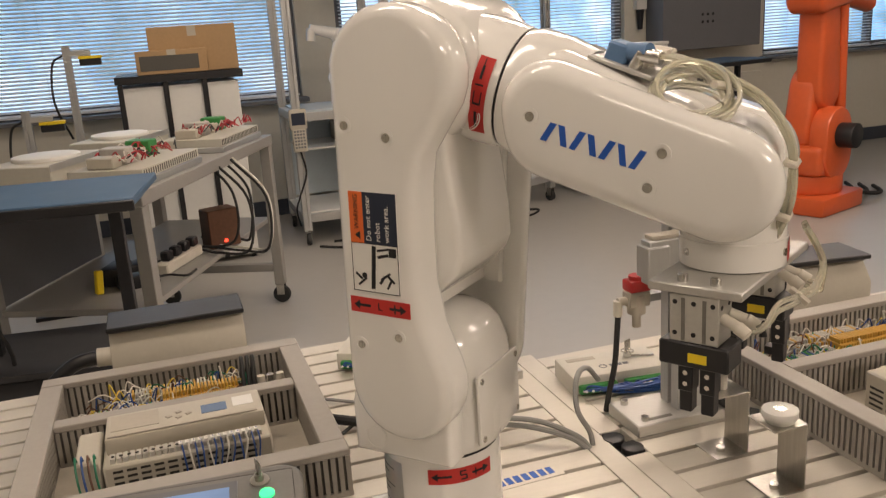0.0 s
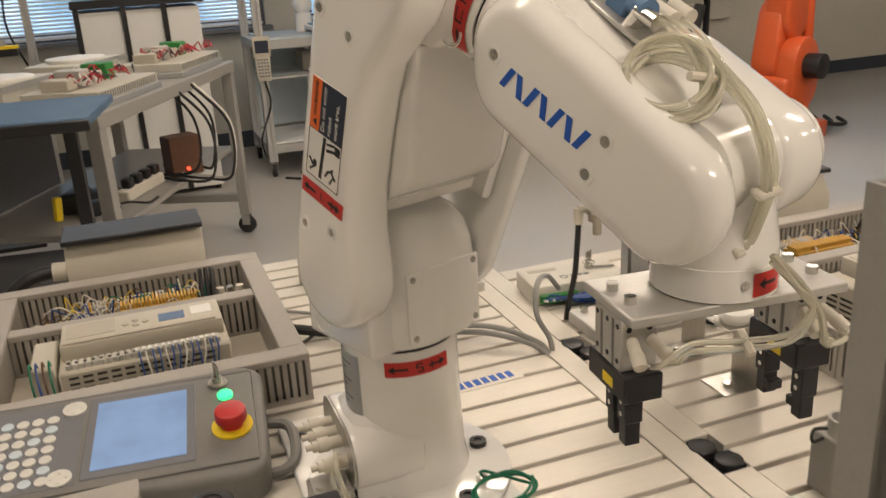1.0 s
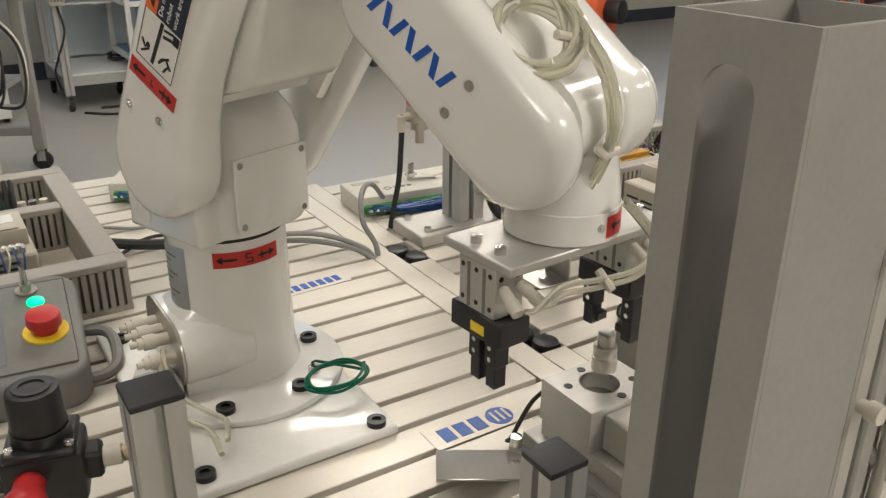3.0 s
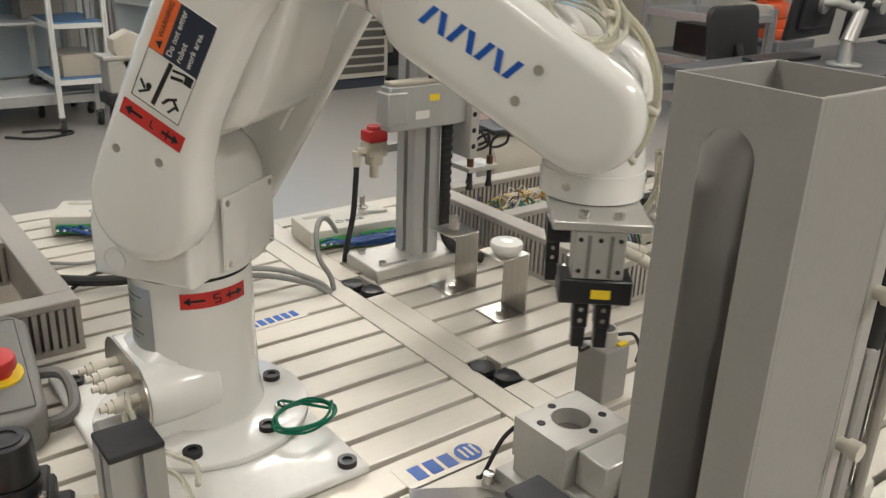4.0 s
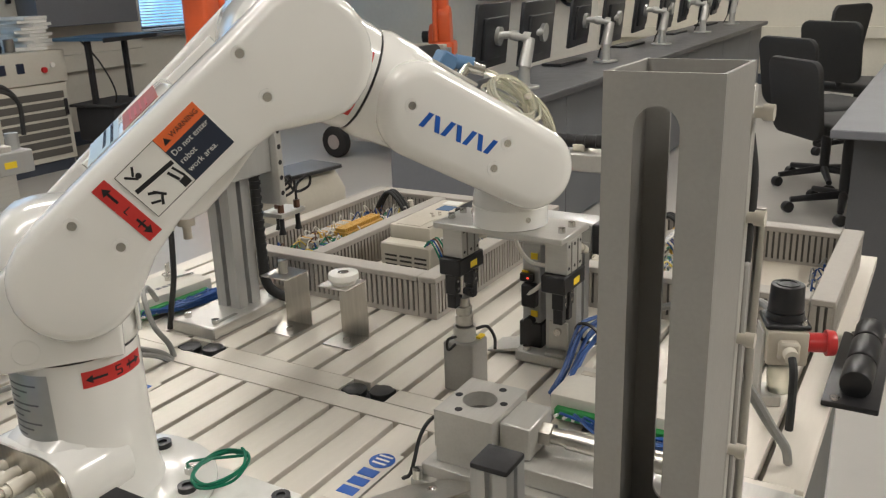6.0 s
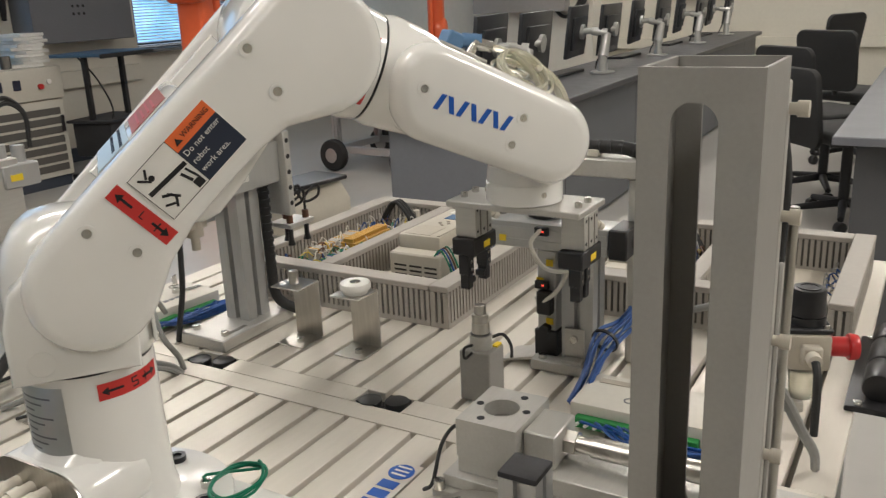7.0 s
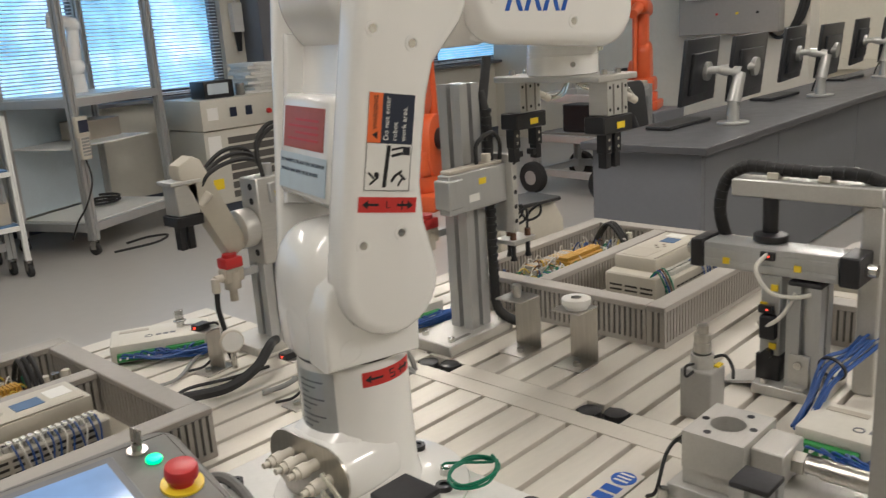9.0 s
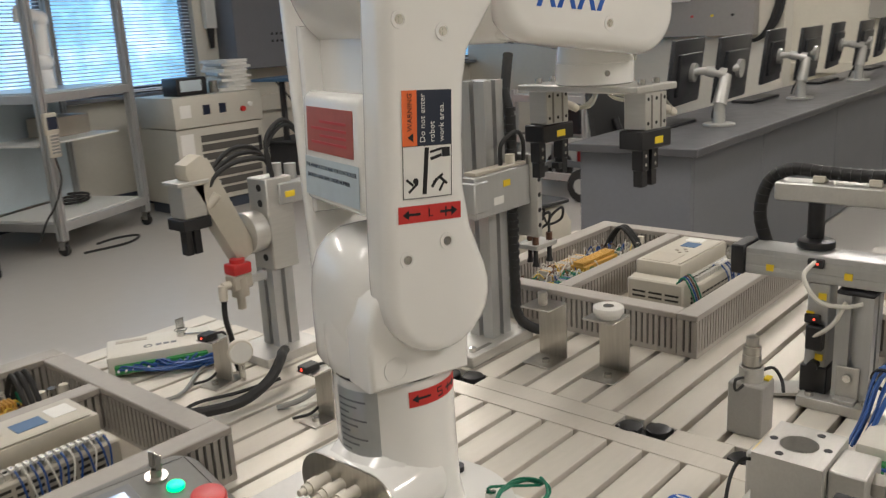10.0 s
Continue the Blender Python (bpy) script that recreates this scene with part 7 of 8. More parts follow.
def training_board(x, y, seed):
    rng = random.Random(seed)
    t = thing("training_board", CART @ pose(x, y, 0), "beige slotted training board tangled with red wires", "training board", "wired training boards")
    b = bmesh.new()
    span(b, -0.26, 0.26, -0.15, 0.15, 0.0, 0.025, 0.003)
    part("tray", b, M_ALU, t)
    part("panel", bx(-0.25, 0.25, -0.14, 0.14, 0.025, 0.06, 0.002), M_BEIGE, t, "beige panel")
    v = bmesh.new()
    for i in range(26):
        span(v, -0.24 + i * 0.0185, -0.232 + i * 0.0185, -0.1408, -0.139, 0.03, 0.055)
    tagged(part("panel_slots", v, M_DARKFILL, t, "dark slots", False), kind="stuff")
    for k in range(4):
        part("module", bx(-0.22 + k * 0.1, -0.15 + k * 0.1, -0.02, 0.08, 0.06, 0.10 + 0.02 * (k % 2), 0.004), (M_PLC, M_WHITET, M_PLC, M_GREENT)[k], t, "switch module")
    wires(t, rng, -0.2, 0.22, -0.12, 0.1, 0.08, 46, (M_REDW, M_REDW, M_WHITEW, M_BLACK, M_REDW), 0.0028, 0.035, "wire", 0.12)


training_board(-0.36, -0.15, 21)
training_board(0.40, -0.15, 22)
for bx_x, bx_y in ((-0.44, 0.16), (0.16, 0.17)):
    b = bmesh.new()
    span(b, -0.2, 0.2, -0.13, 0.13, 0, 0.09, 0.004)
    o = solo("turntable_box", b, M_BEIGE, "pale box with a white turntable on the cart", "turntable box", "turntable boxes", m=CART @ pose(bx_x, bx_y, 0))
    part("turntable", cy((0, 0, 0.09), (0, 0, 0.105), 0.12, n=36, bev=0.003), M_LWHITE, o, "white round plate")
    part("corner_rail", bx(-0.202, 0.202, -0.133, -0.1305, 0.07, 0.094), M_ALU, o)


def cart_shelf_stuff():
    b = bmesh.new()
    span(b, -0.07, 0.07, -0.05, 0.05, 0, 0.17, 0.004)
    o = solo("transformer_box", b, M_BROWN, "rust-brown transformer box on the cart shelf", "transformer", m=pose(0.19, 3.74, 0.456, 0, 0, 20))
    part("lamp_spot", cy((0.0, -0.0505, 0.03), (0.0, -0.054, 0.03), 0.008, n=14), M_REDLED, o, "glowing orange lamp")
    s = bmesh.new()
    span(s, -0.16, 0.16, -0.03, 0.03, 0, 0.045, 0.006)
    o = solo("power_strip", s, M_FIT, "white power strip with black plugs on the shelf", "power strip", m=pose(0.0, 3.5, 0.456, 0, 0, 62))
    for k in range(4):
        part("plug", bx(-0.12 + 0.075 * k, -0.075 + 0.075 * k, -0.02, 0.02, 0.045, 0.085, 0.006), M_BLACK, o, "black plug")
    c = thing("cart_cables", pose(0, 0, 0), "tangle of black and white cables round the cart", "cables")
    rng = random.Random(9)
    for k in range(5):
        x, y = rng.uniform(0.0, 0.3), rng.uniform(3.55, 4.1)
        part("cable", tb([(x, y, 0.86), (x + 0.12, y - 0.08, 0.7), (x + 0.1, y - 0.15, 0.5), (x + rng.uniform(-0.1, 0.1), y - 0.02, 0.47), (x - 0.1, y + 0.1, 0.47)], 0.006, 6), (M_RUBBER, M_RUBBER, M_WHITEW)[k % 3], c)
    for k, (x, y, a) in enumerate(((-0.16, 3.25, 20), (-0.24, 3.36, 70), (-0.16, 3.45, 45))):
        b = bmesh.new()
        span(b, -0.075, 0.075, -0.04, 0.04, 0, 0.05 + 0.02 * (k % 2), 0.01, 2)
        o = solo("power_adapter", b, M_BLACK, "black power adapter lying on the cart shelf", "power adapter", "power adapters", m=pose(x, y, 0.456, 0, 0, a))
        part("lead", tb([(0.075, 0, 0.02), (0.13, 0.02, 0.012), (0.18, -0.03, 0.008), (0.24, 0.02, 0.008)], 0.005, 6), M_RUBBER, o)
    b = bmesh.new()
    span(b, -0.014, 0.014, -0.012, 0.012, 0, 0.09, 0.004)
    solo("yellow_tester", b, M_YELLOW, "yellow hand tester standing on the cart shelf", "tester", m=pose(-0.30, 3.22, 0.456, 0, 6, 30))


cart_shelf_stuff()


def stand_table(m, label):
    """A height-adjustable blue-topped stand on a black frame."""
    t = thing("adjustable_stand", m, label, "stand", "blue-topped stands")
    b = bmesh.new()
    span(b, -0.3, 0.3, -0.22, 0.22, 0.925, 0.95, 0.004)
    part("top", b, M_BLUETOP, t, "dark blue mat top")
    part("lip", bx(-0.3, 0.3, -0.235, -0.2205, 0.915, 0.945, 0.003), M_BLACK, t, "black front lip")
    for x in (-0.2, 0.2):
        part("leg", bx(x - 0.018, x + 0.018, -0.018, 0.018, 0.06, 0.925, 0.002), M_BLACK, t, "black steel leg")
        part("foot", bx(x - 0.025, x + 0.025, -0.25, 0.25, 0.0, 0.06, 0.004), M_BLACK, t, "black foot")
    part("cross_bar", bx(-0.18, 0.18, -0.012, 0.012, 0.3, 0.34, 0.002), M_BLACK, t)
    part("shelf", bx(-0.26, 0.26, -0.2, 0.2, 0.45, 0.47, 0.003), M_CAPBLACK, t, "black lower shelf")
    part("under_box", bx(-0.23, 0.23, -0.17, 0.17, 0.2, 0.4495, 0.01, 2), M_CAPBLACK, t, "black box under the shelf")
    part("cable", tb([(-0.15, 0.1, 0.92), (-0.2, -0.1, 0.75), (-0.12, -0.12, 0.5), (-0.2, 0.0, 0.3)], 0.006, 6), M_RUBBER, t, "hanging black cable")


stand_table(pose(-0.36, 2.62, 0, 0, 0, -8), "dark blue topped adjustable stand with black legs")
stand_table(pose(4.05, 5.45, 0, 0, 0, 12), "dark blue topped adjustable stand by the controller")


def storage_unit():
    t = thing("storage_unit", pose(0.15, 5.4, 0), "white panelled storage unit with a black frame", "storage unit")
    part("carcass", bx(-0.33, 0.33, -0.2, 0.25, 0.03, 1.1, 0.004), M_PANEL, t, "white panels")
    for x in (-0.35, -0.1, 0.12):
        part("black_upright", bx(x, x + 0.03, -0.225, -0.201, 0.03, 1.12, 0.003), M_BLACK, t, "black frame post")
    part("top", bx(-0.36, 0.36, -0.23, 0.27, 1.12, 1.165, 0.004), M_BLACK, t, "black top")
    for x in (-0.3, 0.3):
        castor(t, x, -0.15, 0.03)
    part("door_latch", bx(0.2, 0.21, -0.206, -0.2005, 0.7, 0.76), M_BLACK, t, "black latch", False)


storage_unit()


def carton(x0, x1, y0, y1, z0, z1, label, band):
    o = solo("cardboard_box", bx(x0, x1, y0, y1, z0, z1, 0.003), M_CARD, label, "cardboard box", "boxes on the storage unit")
    part("tape", bx((x0 + x1) / 2 - 0.025, (x0 + x1) / 2 + 0.025, y0 - 0.0006, y1 + 0.0006, z1 - 0.06, z1 + 0.0006), M_PLCD, o, "", False)
    if band:
        part("printed_band", bx(x0 + 0.02, x1 - 0.05, y0 - 0.0016, y0 - 0.0004, z0 + 0.02, z1 - 0.03), M_DARKFILL, o, "dark printed band", False)


carton(0.0, 0.5, 5.25, 5.6, 1.166, 1.43, "large brown cardboard box on the storage unit", False)
carton(-0.08, 0.32, 5.19, 5.245, 1.166, 1.30, "flat cardboard box with a dark print", True)


def camera_stand(x, y, h):
    t = thing("camera_stand", pose(x, y, 0.0), "aluminium stand with a yellow-black vision camera", "camera stand", "vision camera stands")
    part("base", bx(-0.12, 0.12, -0.1, 0.1, 0.0, 0.02, 0.003), M_BLACK, t)
    part("post", profile_bm(0.04, (0, 0, 0.02), (0, 0, h)), M_ALU, t, "aluminium post")
    part("arm", bx(-0.02, 0.12, -0.015, 0.015, h - 0.06, h - 0.03, 0.002), M_ALU, t, "short arm")
    part("camera_body", bx(0.06, 0.17, -0.03, 0.03, h - 0.11, h - 0.061, 0.003), M_BLACK, t, "black camera")
    part("camera_stripe", bx(0.055, 0.175, -0.032, 0.032, h - 0.075, h - 0.0605, 0.001), M_YELLOW, t, "yellow stripe")
    part("cable", tb([(-0.02, 0, h - 0.05), (-0.08, 0, h - 0.1), (-0.1, 0, h - 0.3), (-0.04, 0.02, h - 0.5)], 0.006, 6), M_RUBBER, t, "blue-black cable")


camera_stand(-0.42, 5.0, 1.36)
camera_stand(-0.62, 4.6, 1.06)


def control_cabinet():
    t = thing("robot_controller", pose(3.39, 5.85, 0), "beige robot control cabinet with vents and knobs", "control cabinet")
    part("body", bx(-0.38, 0.38, -0.25, 0.25, 0.08, 0.64, 0.006), M_BEIGE, t, "beige cabinet body")
    part("plinth", bx(-0.36, 0.36, -0.23, 0.23, 0.0, 0.08), M_BASEB, t, "dark plinth")
    part("head_panel", bx(-0.39, 0.39, -0.27, 0.25, 0.645, 0.87, 0.008, 2), M_BEIGE, t, "beige operator panel")
    for i in range(7):
        for s in (0.02,):
            part("vent_slat", bx(-0.18, 0.34, -0.2545, -0.2505, 0.12 + i * 0.068, 0.17 + i * 0.068), M_DARKFILL, t, "dark vent", False)
    for x in (-0.12, 0.02):
        part("selector", bx(x - 0.03, x + 0.03, -0.28, -0.2705, 0.73, 0.80, 0.004), M_NAVY, t, "dark blue selector")
    part("red_button", cy((0.2, -0.27, 0.74), (0.2, -0.29, 0.74), 0.02, n=18), M_REDP, t, "red button")
    part("white_button", cy((0.27, -0.27, 0.77), (0.27, -0.286, 0.77), 0.018, n=18), M_LWHITE, t, "white button")
    part("badge", bx(-0.34, -0.25, -0.2716, -0.2704, 0.72, 0.81), M_LWHITE, t, "pale label", False)
    part("notice", bx(-0.35, -0.24, -0.2516, -0.2504, 0.45, 0.6), M_LWHITE, t, "white notice", False)
    part("yellow_notice", bx(-0.35, -0.26, -0.2516, -0.2504, 0.2, 0.28), M_YELLOW, t, "yellow warning notice", False)
    part("grip", bx(0.33, 0.36, -0.262, -0.2515, 0.4, 0.52, 0.004), M_BLACK, t, "black latch")


control_cabinet()
b = bmesh.new()
span(b, -0.13, 0.13, -0.1, 0.1, 0, 0.13, 0.01, 2)
dsp = solo("bench_meter", b, M_BLACK, "black bench meter with a pale display on the cabinet", "meter", m=pose(3.24, 5.78, 0.87))
part("display", bx(-0.1, 0.08, -0.1016, -0.1004, 0.03, 0.11), M_BLUEL, dsp, "pale display", False)
for k in range(10):
    solo("binder", bx(-0.11, 0.11, -0.15, 0.15, 0, 0.022, 0.002), M_PAPER, "thin paper binder stacked on the cabinet", "papers", "stacked papers", m=pose(3.66 + 0.012 * ((k * 2) % 3), 5.86, 0.871 + k * 0.0235, 0, 0, 9 * ((k * 2) % 5) - 16))
solo("glass_jar", cy((0, 0, 0), (0, 0, 0.09), 0.035, n=20, bev=0.004), M_SLOT, "small dark jar on the cabinet", "jar", m=pose(3.47, 5.75, 0.87))


def big_robot(m, s, label):
    r = thing("orange_robot", m, label, "industrial robot", "orange robots")
    b = bmesh.new()
    span(b, -0.26 * s, 0.26 * s, -0.24 * s, 0.24 * s, 0.0, 0.12 * s, 0.02 * s, 2)
    add_cyl(b, (0, 0, 0.12 * s), (0, 0, 0.24 * s), 0.2 * s, n=28, bev=0.01)
    part("foot", b, M_ORANGE, r, "orange cast foot")
    t = bmesh.new()
    span(t, -0.2 * s, 0.18 * s, -0.17 * s, 0.17 * s, 0.24 * s, 0.44 * s, 0.04 * s, 3)
    add_slab(t, hull([(0.0, 0.52 * s, 0.16 * s), (0.0, 0.38 * s, 0.17 * s)], 28), -0.19 * s, -0.06 * s, 0.02, 2)
    part("shoulder", t, M_ORANGE, r, "orange rotating shoulder")
    a = bmesh.new()
    add_slab(a, hull([(0.0, 0.52 * s, 0.17 * s), (0.03 * s, 0.78 * s, 0.15 * s)], 32), -0.06 * s, 0.12 * s, 0.03, 3)
    add_slab(a, hull([(0.02 * s, 0.78 * s, 0.13 * s), (0.0, 1.35 * s, 0.1 * s)], 32), -0.1 * s, 0.08 * s, 0.03, 3)
    part("lower_arm", a, M_ORANGE, r, "orange lower arm")
    u = bmesh.new()
    add_slab(u, hull([(-0.12 * s, 1.36 * s, 0.1 * s), (0.16 * s, 1.42 * s, 0.11 * s)], 28), -0.13 * s, 0.11 * s, 0.03, 3)
    add_cyl(u, (0.1 * s, -0.01, 1.42 * s), (0.62 * s, -0.01, 1.3 * s), 0.085 * s, 0.06 * s, n=22)
    part("upper_arm", u, M_ORANGE, r, "orange upper arm")
    part("balance_rod", cy((0.2 * s, -0.08 * s, 0.45 * s), (0.16 * s, -0.08 * s, 1.3 * s), 0.035 * s, n=14), M_ORANGE, r, "orange parallel rod")
    for k in range(3):
        part("cable", tb([(0.22 * s, -0.1 + 0.05 * k, 0.1), (0.42, -0.2 + 0.05 * k, 0.05), (0.6, -0.2 + 0.1 * k, 0.03), (0.8, -0.05 + 0.1 * k, 0.02)], 0.014, 7), M_RUBBER, r, "black motor cable")
    part("motor", cy((0.0, -0.19 * s, 0.5 * s), (0.0, -0.3 * s, 0.5 * s), 0.08 * s, n=20, bev=0.006), M_BLACK, r, "black motor")


big_robot(pose(4.05, 4.45, 0, 0, 0, 20), 1.0, "large orange industrial robot standing on the floor")
pd = bmesh.new()
span(pd, -0.25, 0.25, -0.25, 0.25, 0.0, 0.5, 0.01)
solo("robot_pedestal", pd, M_DESKP, "dark grey steel pedestal for a robot", "pedestal", m=pose(6.1, 3.75, 0))
big_robot(pose(6.1, 3.75, 0.5, 0, 0, 200), 0.6, "smaller orange robot on a dark pedestal")


def wheel_cart():
    t = thing("wheeled_rig", pose(5.08, 3.6, 0, 0, 0, 86), "aluminium rig on black pneumatic wheels", "wheeled rig")
    frame_bars(t, 0.66, 0.5, (0.16, 0.42, 0.72), 0.78, 0.05, 0.14)
    part("tray", bx(-0.3, 0.3, -0.22, 0.22, 0.4455, 0.46), M_SLOT, t, "dark tray", False)
    for x in (-0.33, 0.33):
        for y in (-0.3, 0.3):
            w = bmesh.new()
            add_cyl(w, (x, y - 0.035, 0.12), (x, y + 0.035, 0.12), 0.12, n=28, bev=0.018)
            wh = part("wheel", w, M_RUBBER, t, "black pneumatic wheel")
            part("rim", cy((x, y - 0.037, 0.12), (x, y + 0.037, 0.12), 0.055, n=22), M_MONARM, wh, "grey metal rim")
    part("box", bx(-0.2, 0.15, -0.15, 0.15, 0.46, 0.66, 0.006), M_BLACK, t, "black equipment box")
    part("red_unit", bx(-0.05, 0.05, -0.2, -0.151, 0.2, 0.32, 0.004), M_REDP, t, "red module")
    part("switch_bar", bx(-0.3, 0.0, -0.3, -0.2505, 0.74, 0.8, 0.004), M_PLC, t, "pale switch box")
    part("floor_cable", tb([(0.0, -0.2, 0.2), (0.05, -0.32, 0.05), (-0.1, -0.45, 0.009), (-0.3, -0.4, 0.009), (-0.4, -0.6, 0.009)], 0.009, 7), M_RUBBER, t, "black cable on the floor")


wheel_cart()


def computer_desk():
    t = thing("computer_desk", pose(2.85, 1.58, 0, 0, 0, 1.2), "long dark grey laboratory desk with panelled front", "desk")
    L, D = 6.4, 0.6
    part("worktop", bx(0, L, 0, D, 0.705, 0.74, 0.004), M_DESK, t, "dark laminate worktop")
    part("end_panel", bx(0.06, 0.09, 0.05, D - 0.03, 0.0, 0.705), M_DESKP, t, "grey end panel")
    part("front_panel", bx(0.095, 0.893, 0.05, 0.07, 0.02, 0.7045, 0.002), M_DESKP, t, "grey front panel")
    x = 0.9
    while x < L - 0.3:
        part("front_panel", bx(x, min(x + 1.203, L - 0.05), 0.05, 0.07, 0.02, 0.7045, 0.002), M_DESKP, t, "grey front panel")
        x += 1.21
    part("back_rail", bx(0.1, L - 0.05, D - 0.05, D - 0.03, 0.3, 0.7045), M_DESKP, t)
    for x in (0.5, 2.4, 4.3, 6.2):
        part("leg", bx(x - 0.03, x + 0.03, D - 0.12, D - 0.06, 0, 0.7045), M_DESKP, t)


computer_desk()


def monitor_pair(x, y, turn):
    m = thing("monitor_pair", pose(x, y, 0.74, 0, 0, turn), "two black monitors on a silver clamp arm on the desk", "monitors", "monitor pairs on the desk")
    b = bmesh.new()
    add_cyl(b, (0, 0, 0.0), (0, 0, 0.012), 0.075, n=28, bev=0.003)
    add_cyl(b, (0, 0, 0.012), (0, 0, 0.11), 0.03, 0.026, n=20)
    part("clamp_post", b, M_MONARM, m, "silver clamp post")
    part("lower_arm", cy((0, 0, 0.1), (0.05, 0.02, 0.235), 0.034, 0.027, n=18), M_MONARM, m, "silver spring arm")
    part("upper_arm", cy((0.05, 0.02, 0.235), (-0.02, 0.08, 0.255), 0.03, 0.024, n=18), M_MONARM, m, "silver spring arm")
    for i, (px, py, rz) in enumerate(((-0.10, 0.13, 36), (0.20, 0.16, 33))):
        s = bmesh.new()
        add_box(s, (0, 0, 0), (0.47, 0.022, 0.31), None, 0.006, 2)
        add_box(s, (0, -0.018, -0.01), (0.34, 0.022, 0.2), None, 0.01, 2)
        mo = part("monitor", s, M_MON, m, "black monitor back", True, pose(px, py, 0.255, 6, 0, rz))
        part("screen", bx(-0.225, 0.225, 0.0112, 0.0122, -0.13, 0.13), M_NAVY, mo, "dark screen", False)
        part("mount_plate", cy((0, -0.03, 0), (0, -0.05, 0), 0.045, n=20), M_MONARM, mo, "silver mount")
        part("swivel", cy((px, py - 0.045, 0.255), (-0.02, 0.08, 0.255), 0.018, n=12), M_MONARM, m)
    solo("keyboard", bx(-0.21, 0.21, -0.065, 0.065, 0.001, 0.018, 0.004), M_BLACK, "black keyboard on the dark desk", "keyboard", "keyboards", m=pose(x - 0.12, y + 0.22, 0.74))
    part("cable", tb([(0.03, 0.05, 0.2), (0.1, 0.1, 0.15), (0.08, 0.14, 0.06), (0.12, 0.2, 0.01)], 0.005, 6), M_RUBBER, m, "black cable")


for x, y in ((3.59, 1.81), (4.89, 1.87), (6.2, 1.91), (7.5, 1.94), (8.7, 1.96)):
    monitor_pair(x, y, -28)


def office_chair(x, y, turn, drop=0.0):
    c = thing("office_chair", pose(x, y, 0, 0, 0, turn), "black mesh-backed office chair on castors", "chair", "office chairs")
    s = bmesh.new()
    span(s, -0.24, 0.24, -0.23, 0.23, 0.44, 0.51, 0.03, 3)
    part("seat", s, M_RUBBER, c, "black upholstered seat")
    b = bmesh.new()
    add_slab(b, hull([(-0.15, 0.68, 0.07), (0.15, 0.68, 0.07), (-0.17, 0.95, 0.06), (0.17, 0.95, 0.06)], 20), 0.2, 0.235, 0.012, 2, pose(0, 0, -drop, -8))
    part("backrest", b, M_RUBBER, c, "curved black backrest")
    part("back_post", cy((0, 0.2, 0.46), (0, 0.3, 0.72), 0.022, n=12), M_BLACK, c)
    part("gas_post", cy((0, 0, 0.08), (0, 0, 0.44), 0.028, n=16), M_BLACK, c)
    for k in range(5):
        a = 2 * math.pi * k / 5
        part("base_arm", cy((0, 0, 0.1), (0.27 * math.cos(a), 0.27 * math.sin(a), 0.07), 0.024, 0.016, n=12), M_BLACK, c, "black base arm")
        w = bmesh.new()
        add_cyl(w, (0.28 * math.cos(a) - 0.02, 0.28 * math.sin(a), 0.03), (0.28 * math.cos(a) + 0.02, 0.28 * math.sin(a), 0.03), 0.03, n=16, bev=0.004)
        part("castor", w, M_BLACK, c, "black castor")


office_chair(3.9, 2.24, 3, 0.06)
office_chair(6.3, 0.55, 60, 0.05)
office_chair(5.25, 0.60, 50, 0.08)
office_chair(4.62, 0.42, 40, 0.14)
office_chair(7.6, 1.05, 150)


def side_desk():
    t = thing("side_desk", pose(2.87, -0.62, 0), "grey laminate desk beside the chairs", "desk")
    part("worktop", bx(0, 3.2, 0, 0.95, 0.71, 0.74, 0.004), M_DESKP, t, "grey worktop")
    for x in (0.1, 3.06):
        part("panel_leg", bx(x, x + 0.03, 0.05, 0.88, 0, 0.7095), M_DESK, t, "dark panel leg")


side_desk()
wall_part = tagged(part("wall_1", bx(7.35, 7.55, 2.85, YN, 0, ZC), M_WALL), "cream painted block wall pier", "wall", kind="structure")


def wall_panel(m, W, H, D, label, seed):
    t = thing("electrical_panel", m, label, "electrical panel", "electrical panels")
    part("box", bx(-D, 0, -W / 2, W / 2, 0, H, 0.005), M_TOWER, t, "grey steel box")
    rng = random.Random(seed)
    for i in range(3):
        for k in range(4):
            part("button", cy((-D, -W * 0.3 + W * 0.2 * i, H * 0.2 + k * H * 0.18), (-D - 0.012, -W * 0.3 + W * 0.2 * i, H * 0.2 + k * H * 0.18), 0.012, n=12), (M_BLACK, M_YELLOW, M_REDP, M_CHROME)[(i + k) % 4], t)
    part("display_box", bx(-D - 0.03, -D - 0.0005, W * 0.12, W * 0.42, H * 0.35, H * 0.9, 0.003), M_LWHITE, t, "white keypad unit")


wall_panel(pose(7.35, 3.55, 1.05), 0.95, 0.9, 0.12, "grey electrical panel with buttons and keypad on the wall", 4)
wall_panel(pose(10.0, 2.6, 1.1), 0.5, 0.8, 0.12, "grey electrical box with conduits on the wall", 5)
cd = thing("conduit_run", pose(7.33, 3.0, 0), "black cables looping down from the wall panel", "cables")
for k in range(3):
    part("cable", tb([(0, -0.1 - 0.03 * k, 1.9), (-0.03, -0.12 - 0.03 * k, 1.5), (-0.06, -0.05 - 0.03 * k, 1.15), (-0.02, 0.1, 1.0), (0.0, 0.25, 1.1)], 0.016, 8), M_RUBBER, cd, "black cable")
b = bmesh.new()
span(b, -0.48, 0.48, -0.13, 0.13, 0, 1.25, 0.006)
wc = solo("wall_cabinet", b, M_DESKP, "blue-grey steel cabinet hung on the wall between windows", "wall cabinet", m=pose(4.48, 6.265, 1.0))
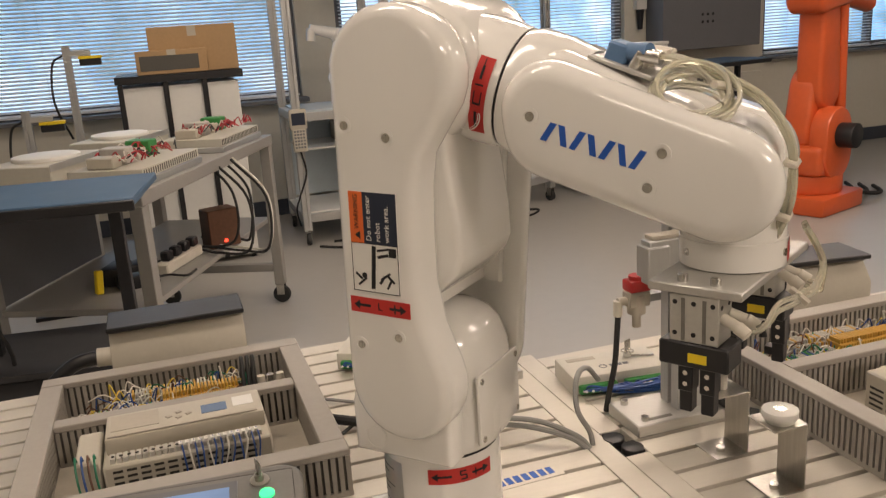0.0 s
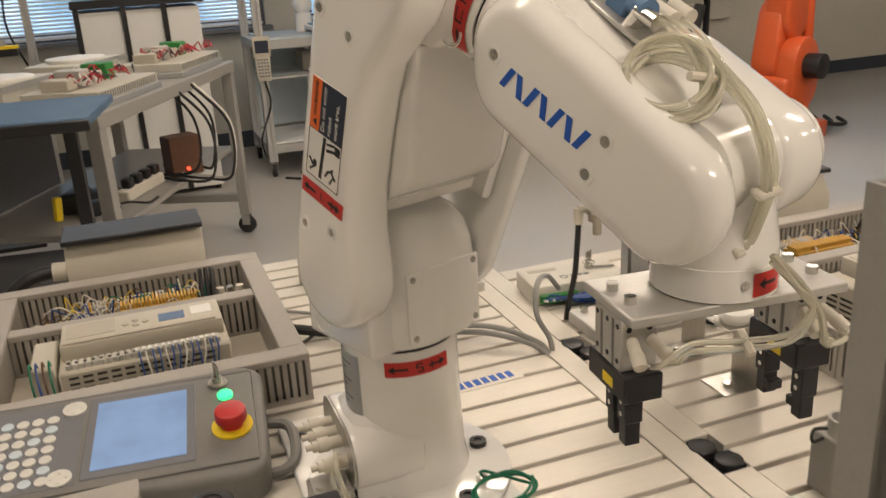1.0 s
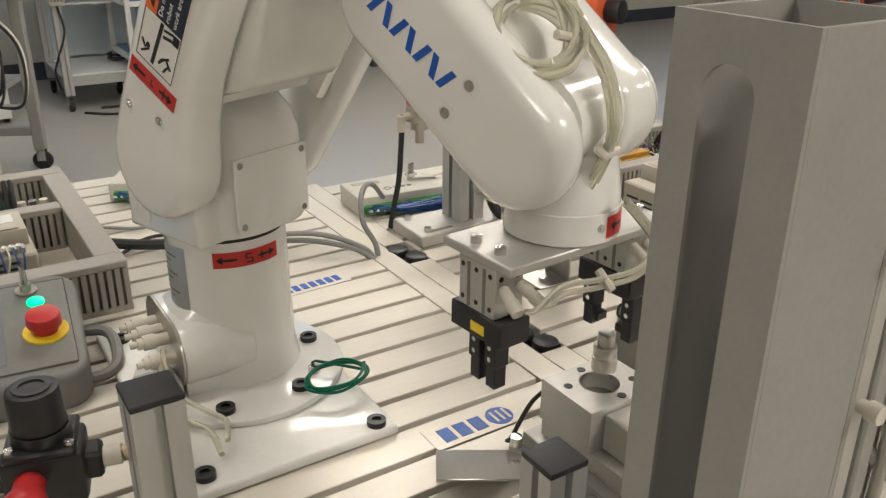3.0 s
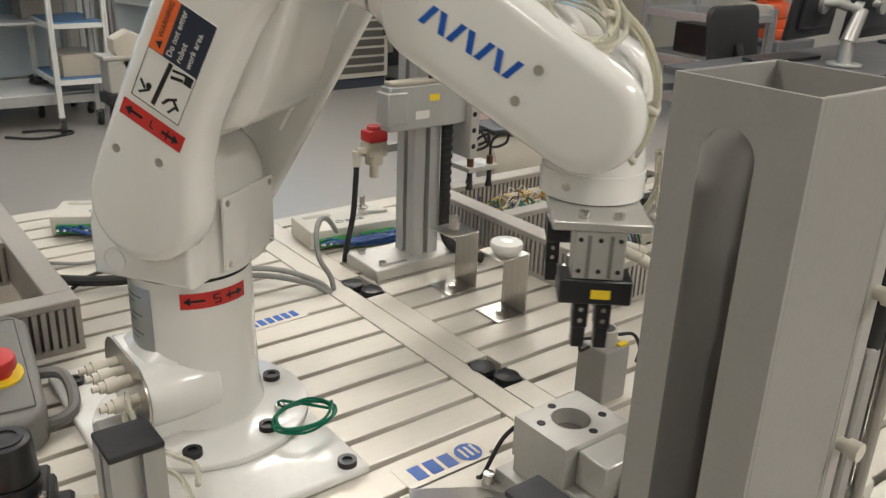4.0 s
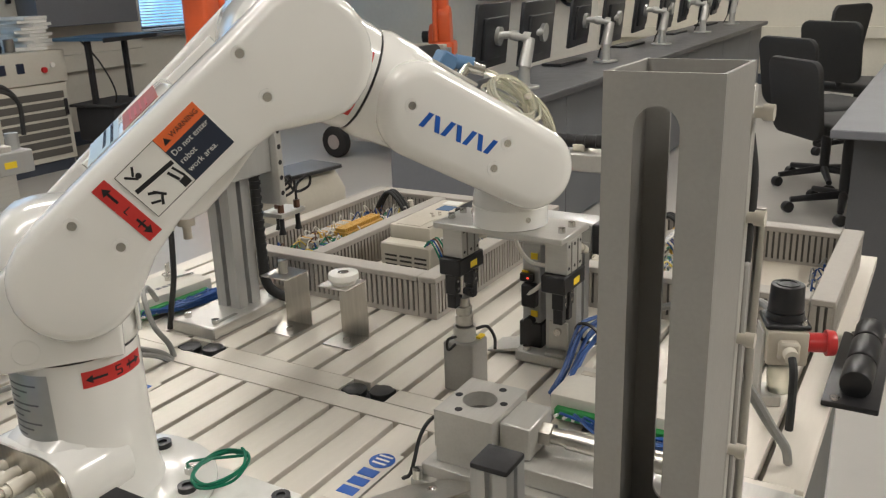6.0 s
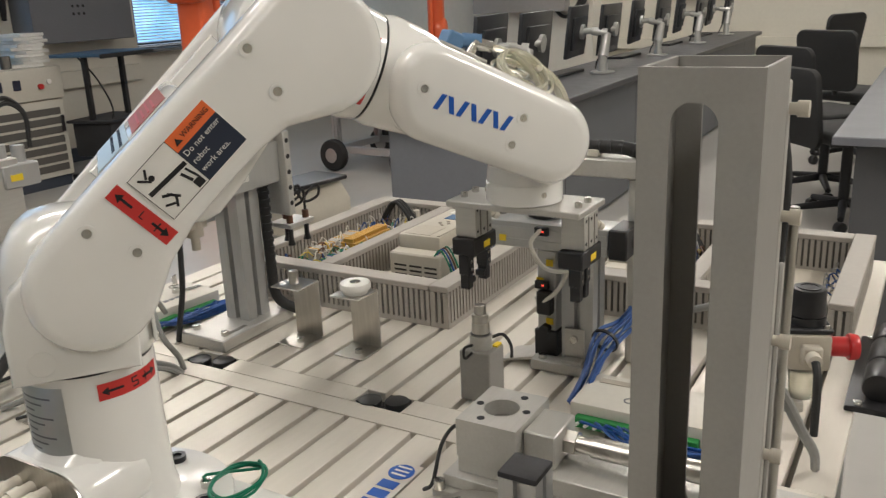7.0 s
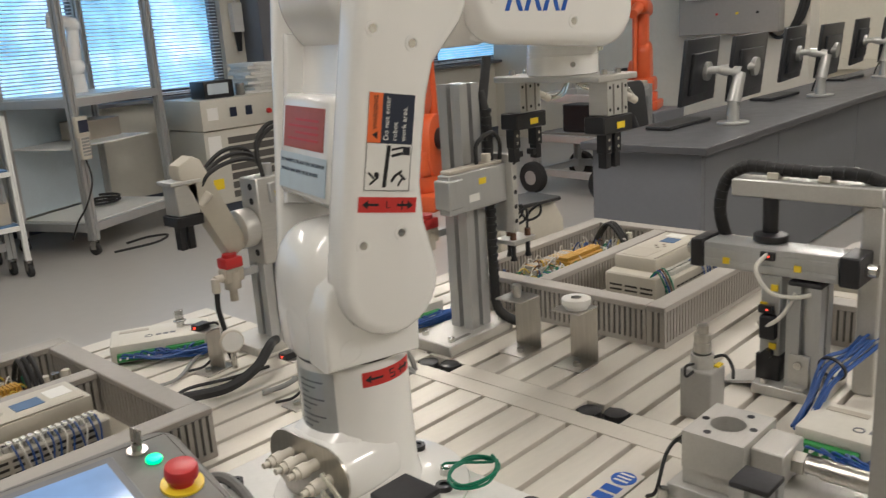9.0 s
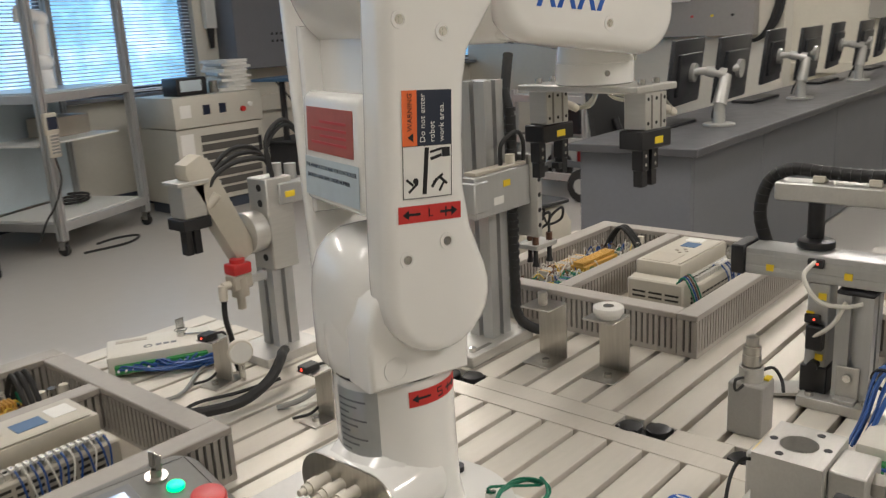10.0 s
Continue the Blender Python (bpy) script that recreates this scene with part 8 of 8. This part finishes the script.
for k in range(6):
    part("cable_hole", cy((-0.1 + 0.05 * (k % 3), -0.1305, 0.22 + 0.06 * (k // 3)), (-0.1 + 0.05 * (k % 3), -0.132, 0.22 + 0.06 * (k // 3)), 0.012, n=12), M_INK, wc)
tagged(part("trim", bx(3.85, 5.15, YN - 0.06, YN - 0.002, 0.62, 0.76, 0.004), M_WALL), "cream cable trunking", "trim", kind="structure")
sw = solo("wall_switch_box", bx(-0.05, 0.05, -0.06, 0.0, 0, 0.24, 0.004), M_PANEL, "white wall box with a dark plug and conduit", "switch box", m=pose(3.93, YN - 0.002, 1.35))
part("conduit", cy((0, -0.03, 0.24), (0, -0.03, 1.1), 0.014, n=12), M_PANEL, sw)
part("plug", cy((0, -0.03, 0.0), (0, -0.03, -0.16), 0.035, 0.02, n=16), M_BLACK, sw, "black plug")


def case_box(m, W, label):
    t = thing("instrument_case", m, label, "instrument case", "sloping cases")
    b = bmesh.new()
    add_slab(b, [(-0.055, 0.03), (0.05, 0.03), (0.05, 0.105), (-0.02, 0.12), (-0.055, 0.075)], -W / 2, W / 2, 0.003, 2, pose(0, 0, 0, 0, 0, 90))
    part("shell", b, M_PLC, t, "cream sloping shell")
    part("dark_lid", bx(-W / 2 - 0.002, W / 2 + 0.002, -0.048, 0.054, 0.1175, 0.127, 0.002), M_BLACK, t, "black lid")
    for x in (-W / 2 + 0.015, W / 2 - 0.02):
        part("bracket", bx(x, x + 0.005, -0.04, 0.04, 0.0, 0.0295), M_ALUB, t, "metal foot bracket")


case_box(pose(-0.02, 1.50, TZ), 0.235, "cream case with a black lid behind the wiring tray")
case_box(pose(1.17, 1.225, TZ, 0, 0, -8), 0.2, "cream case with a black lid behind the post")
bk = thing("flexible_conduit", pose(-0.17, 1.5, TZ), "grey flexible conduit hanging from the case", "conduit")
part("conduit", tb([(0.03, 0, 0.06), (0.0, 0, 0.062), (-0.035, 0, 0.055), (-0.07, 0.0, 0.03), (-0.08, 0.02, 0.01)], 0.013, 12), M_BLACK, bk, "ribbed conduit")
part("gland", cy((0.035, 0, 0.06), (0.005, 0, 0.062), 0.017, n=14), M_FIT, bk, "ivory gland nut")


# ---- planks of the bench ----
LEFT = piece_mesh("plank", X0, XM0 - 0.0005, PITCH - GAP)
RIGHT = piece_mesh("plank", XR + 0.0002, X1, PITCH - GAP)
y = 0.882 - 16 * PITCH + PITCH / 2
while y < 1.55:
    piece("plank", LEFT, bench, Matrix.Translation((0, y, 0)))
    y += PITCH
y = 0.969 - 17 * PITCH - PITCH / 2
while y < 1.28:
    if y > 0.08:
        piece("plank", RIGHT, bench, Matrix.Translation((0, y, 0)))
    y += PITCH


# ---- the moving workpiece ----
HOLE = (0.469, 0.384)
REST = (0.646, 0.502)
wp = bmesh.new()
add_cyl(wp, (0, 0, 0), (0, 0, 0.014), 0.0116, n=28, bev=0.001)
add_cyl(wp, (0, 0, 0.0138), (0, 0, 0.025), 0.0108, n=24, bev=0.0008)
add_cyl(wp, (0, 0, 0.0248), (0, 0, 0.037), 0.0076, n=20, bev=0.0008)
workpiece = solo("workpiece", wp, M_STEEL, "turned steel pin carried by the gripper from block to holder", "workpiece")


def grip_point(t):
    m = pose(CX, CY, TZ) @ robot_poses(t)[3]
    return (m @ Matrix.Translation((0.071, 0, -0.221))).translation


# ---- movement ----
def motions():
    ts = [round(0.1 * k, 1) for k in range(101)]
    chains = [robot_poses(t) for t in ts]
    for k, ob in enumerate((turret, lower_arm, elbow, forearm, tool)):
        walk(ob, [(t, c[(0, 1, 2, 2, 3)[k]]) for t, c in zip(ts, chains)])
    rows = []
    for t in ts:
        if t <= 2.8:
            p = Vector((*HOLE, 0.827))
        elif t < 5.6:
            g = grip_point(t)
            a, b = min(1, (t - 2.8) / 0.4), max(0, (t - 5.0) / 0.6)
            p = Vector((*HOLE, 0.827)).lerp(g, a).lerp(Vector((*REST, 0.841)), b)
        else:
            p = Vector((*REST, 0.841))
        rows.append((t, Matrix.Translation(p)))
    walk(workpiece, rows)


motions()
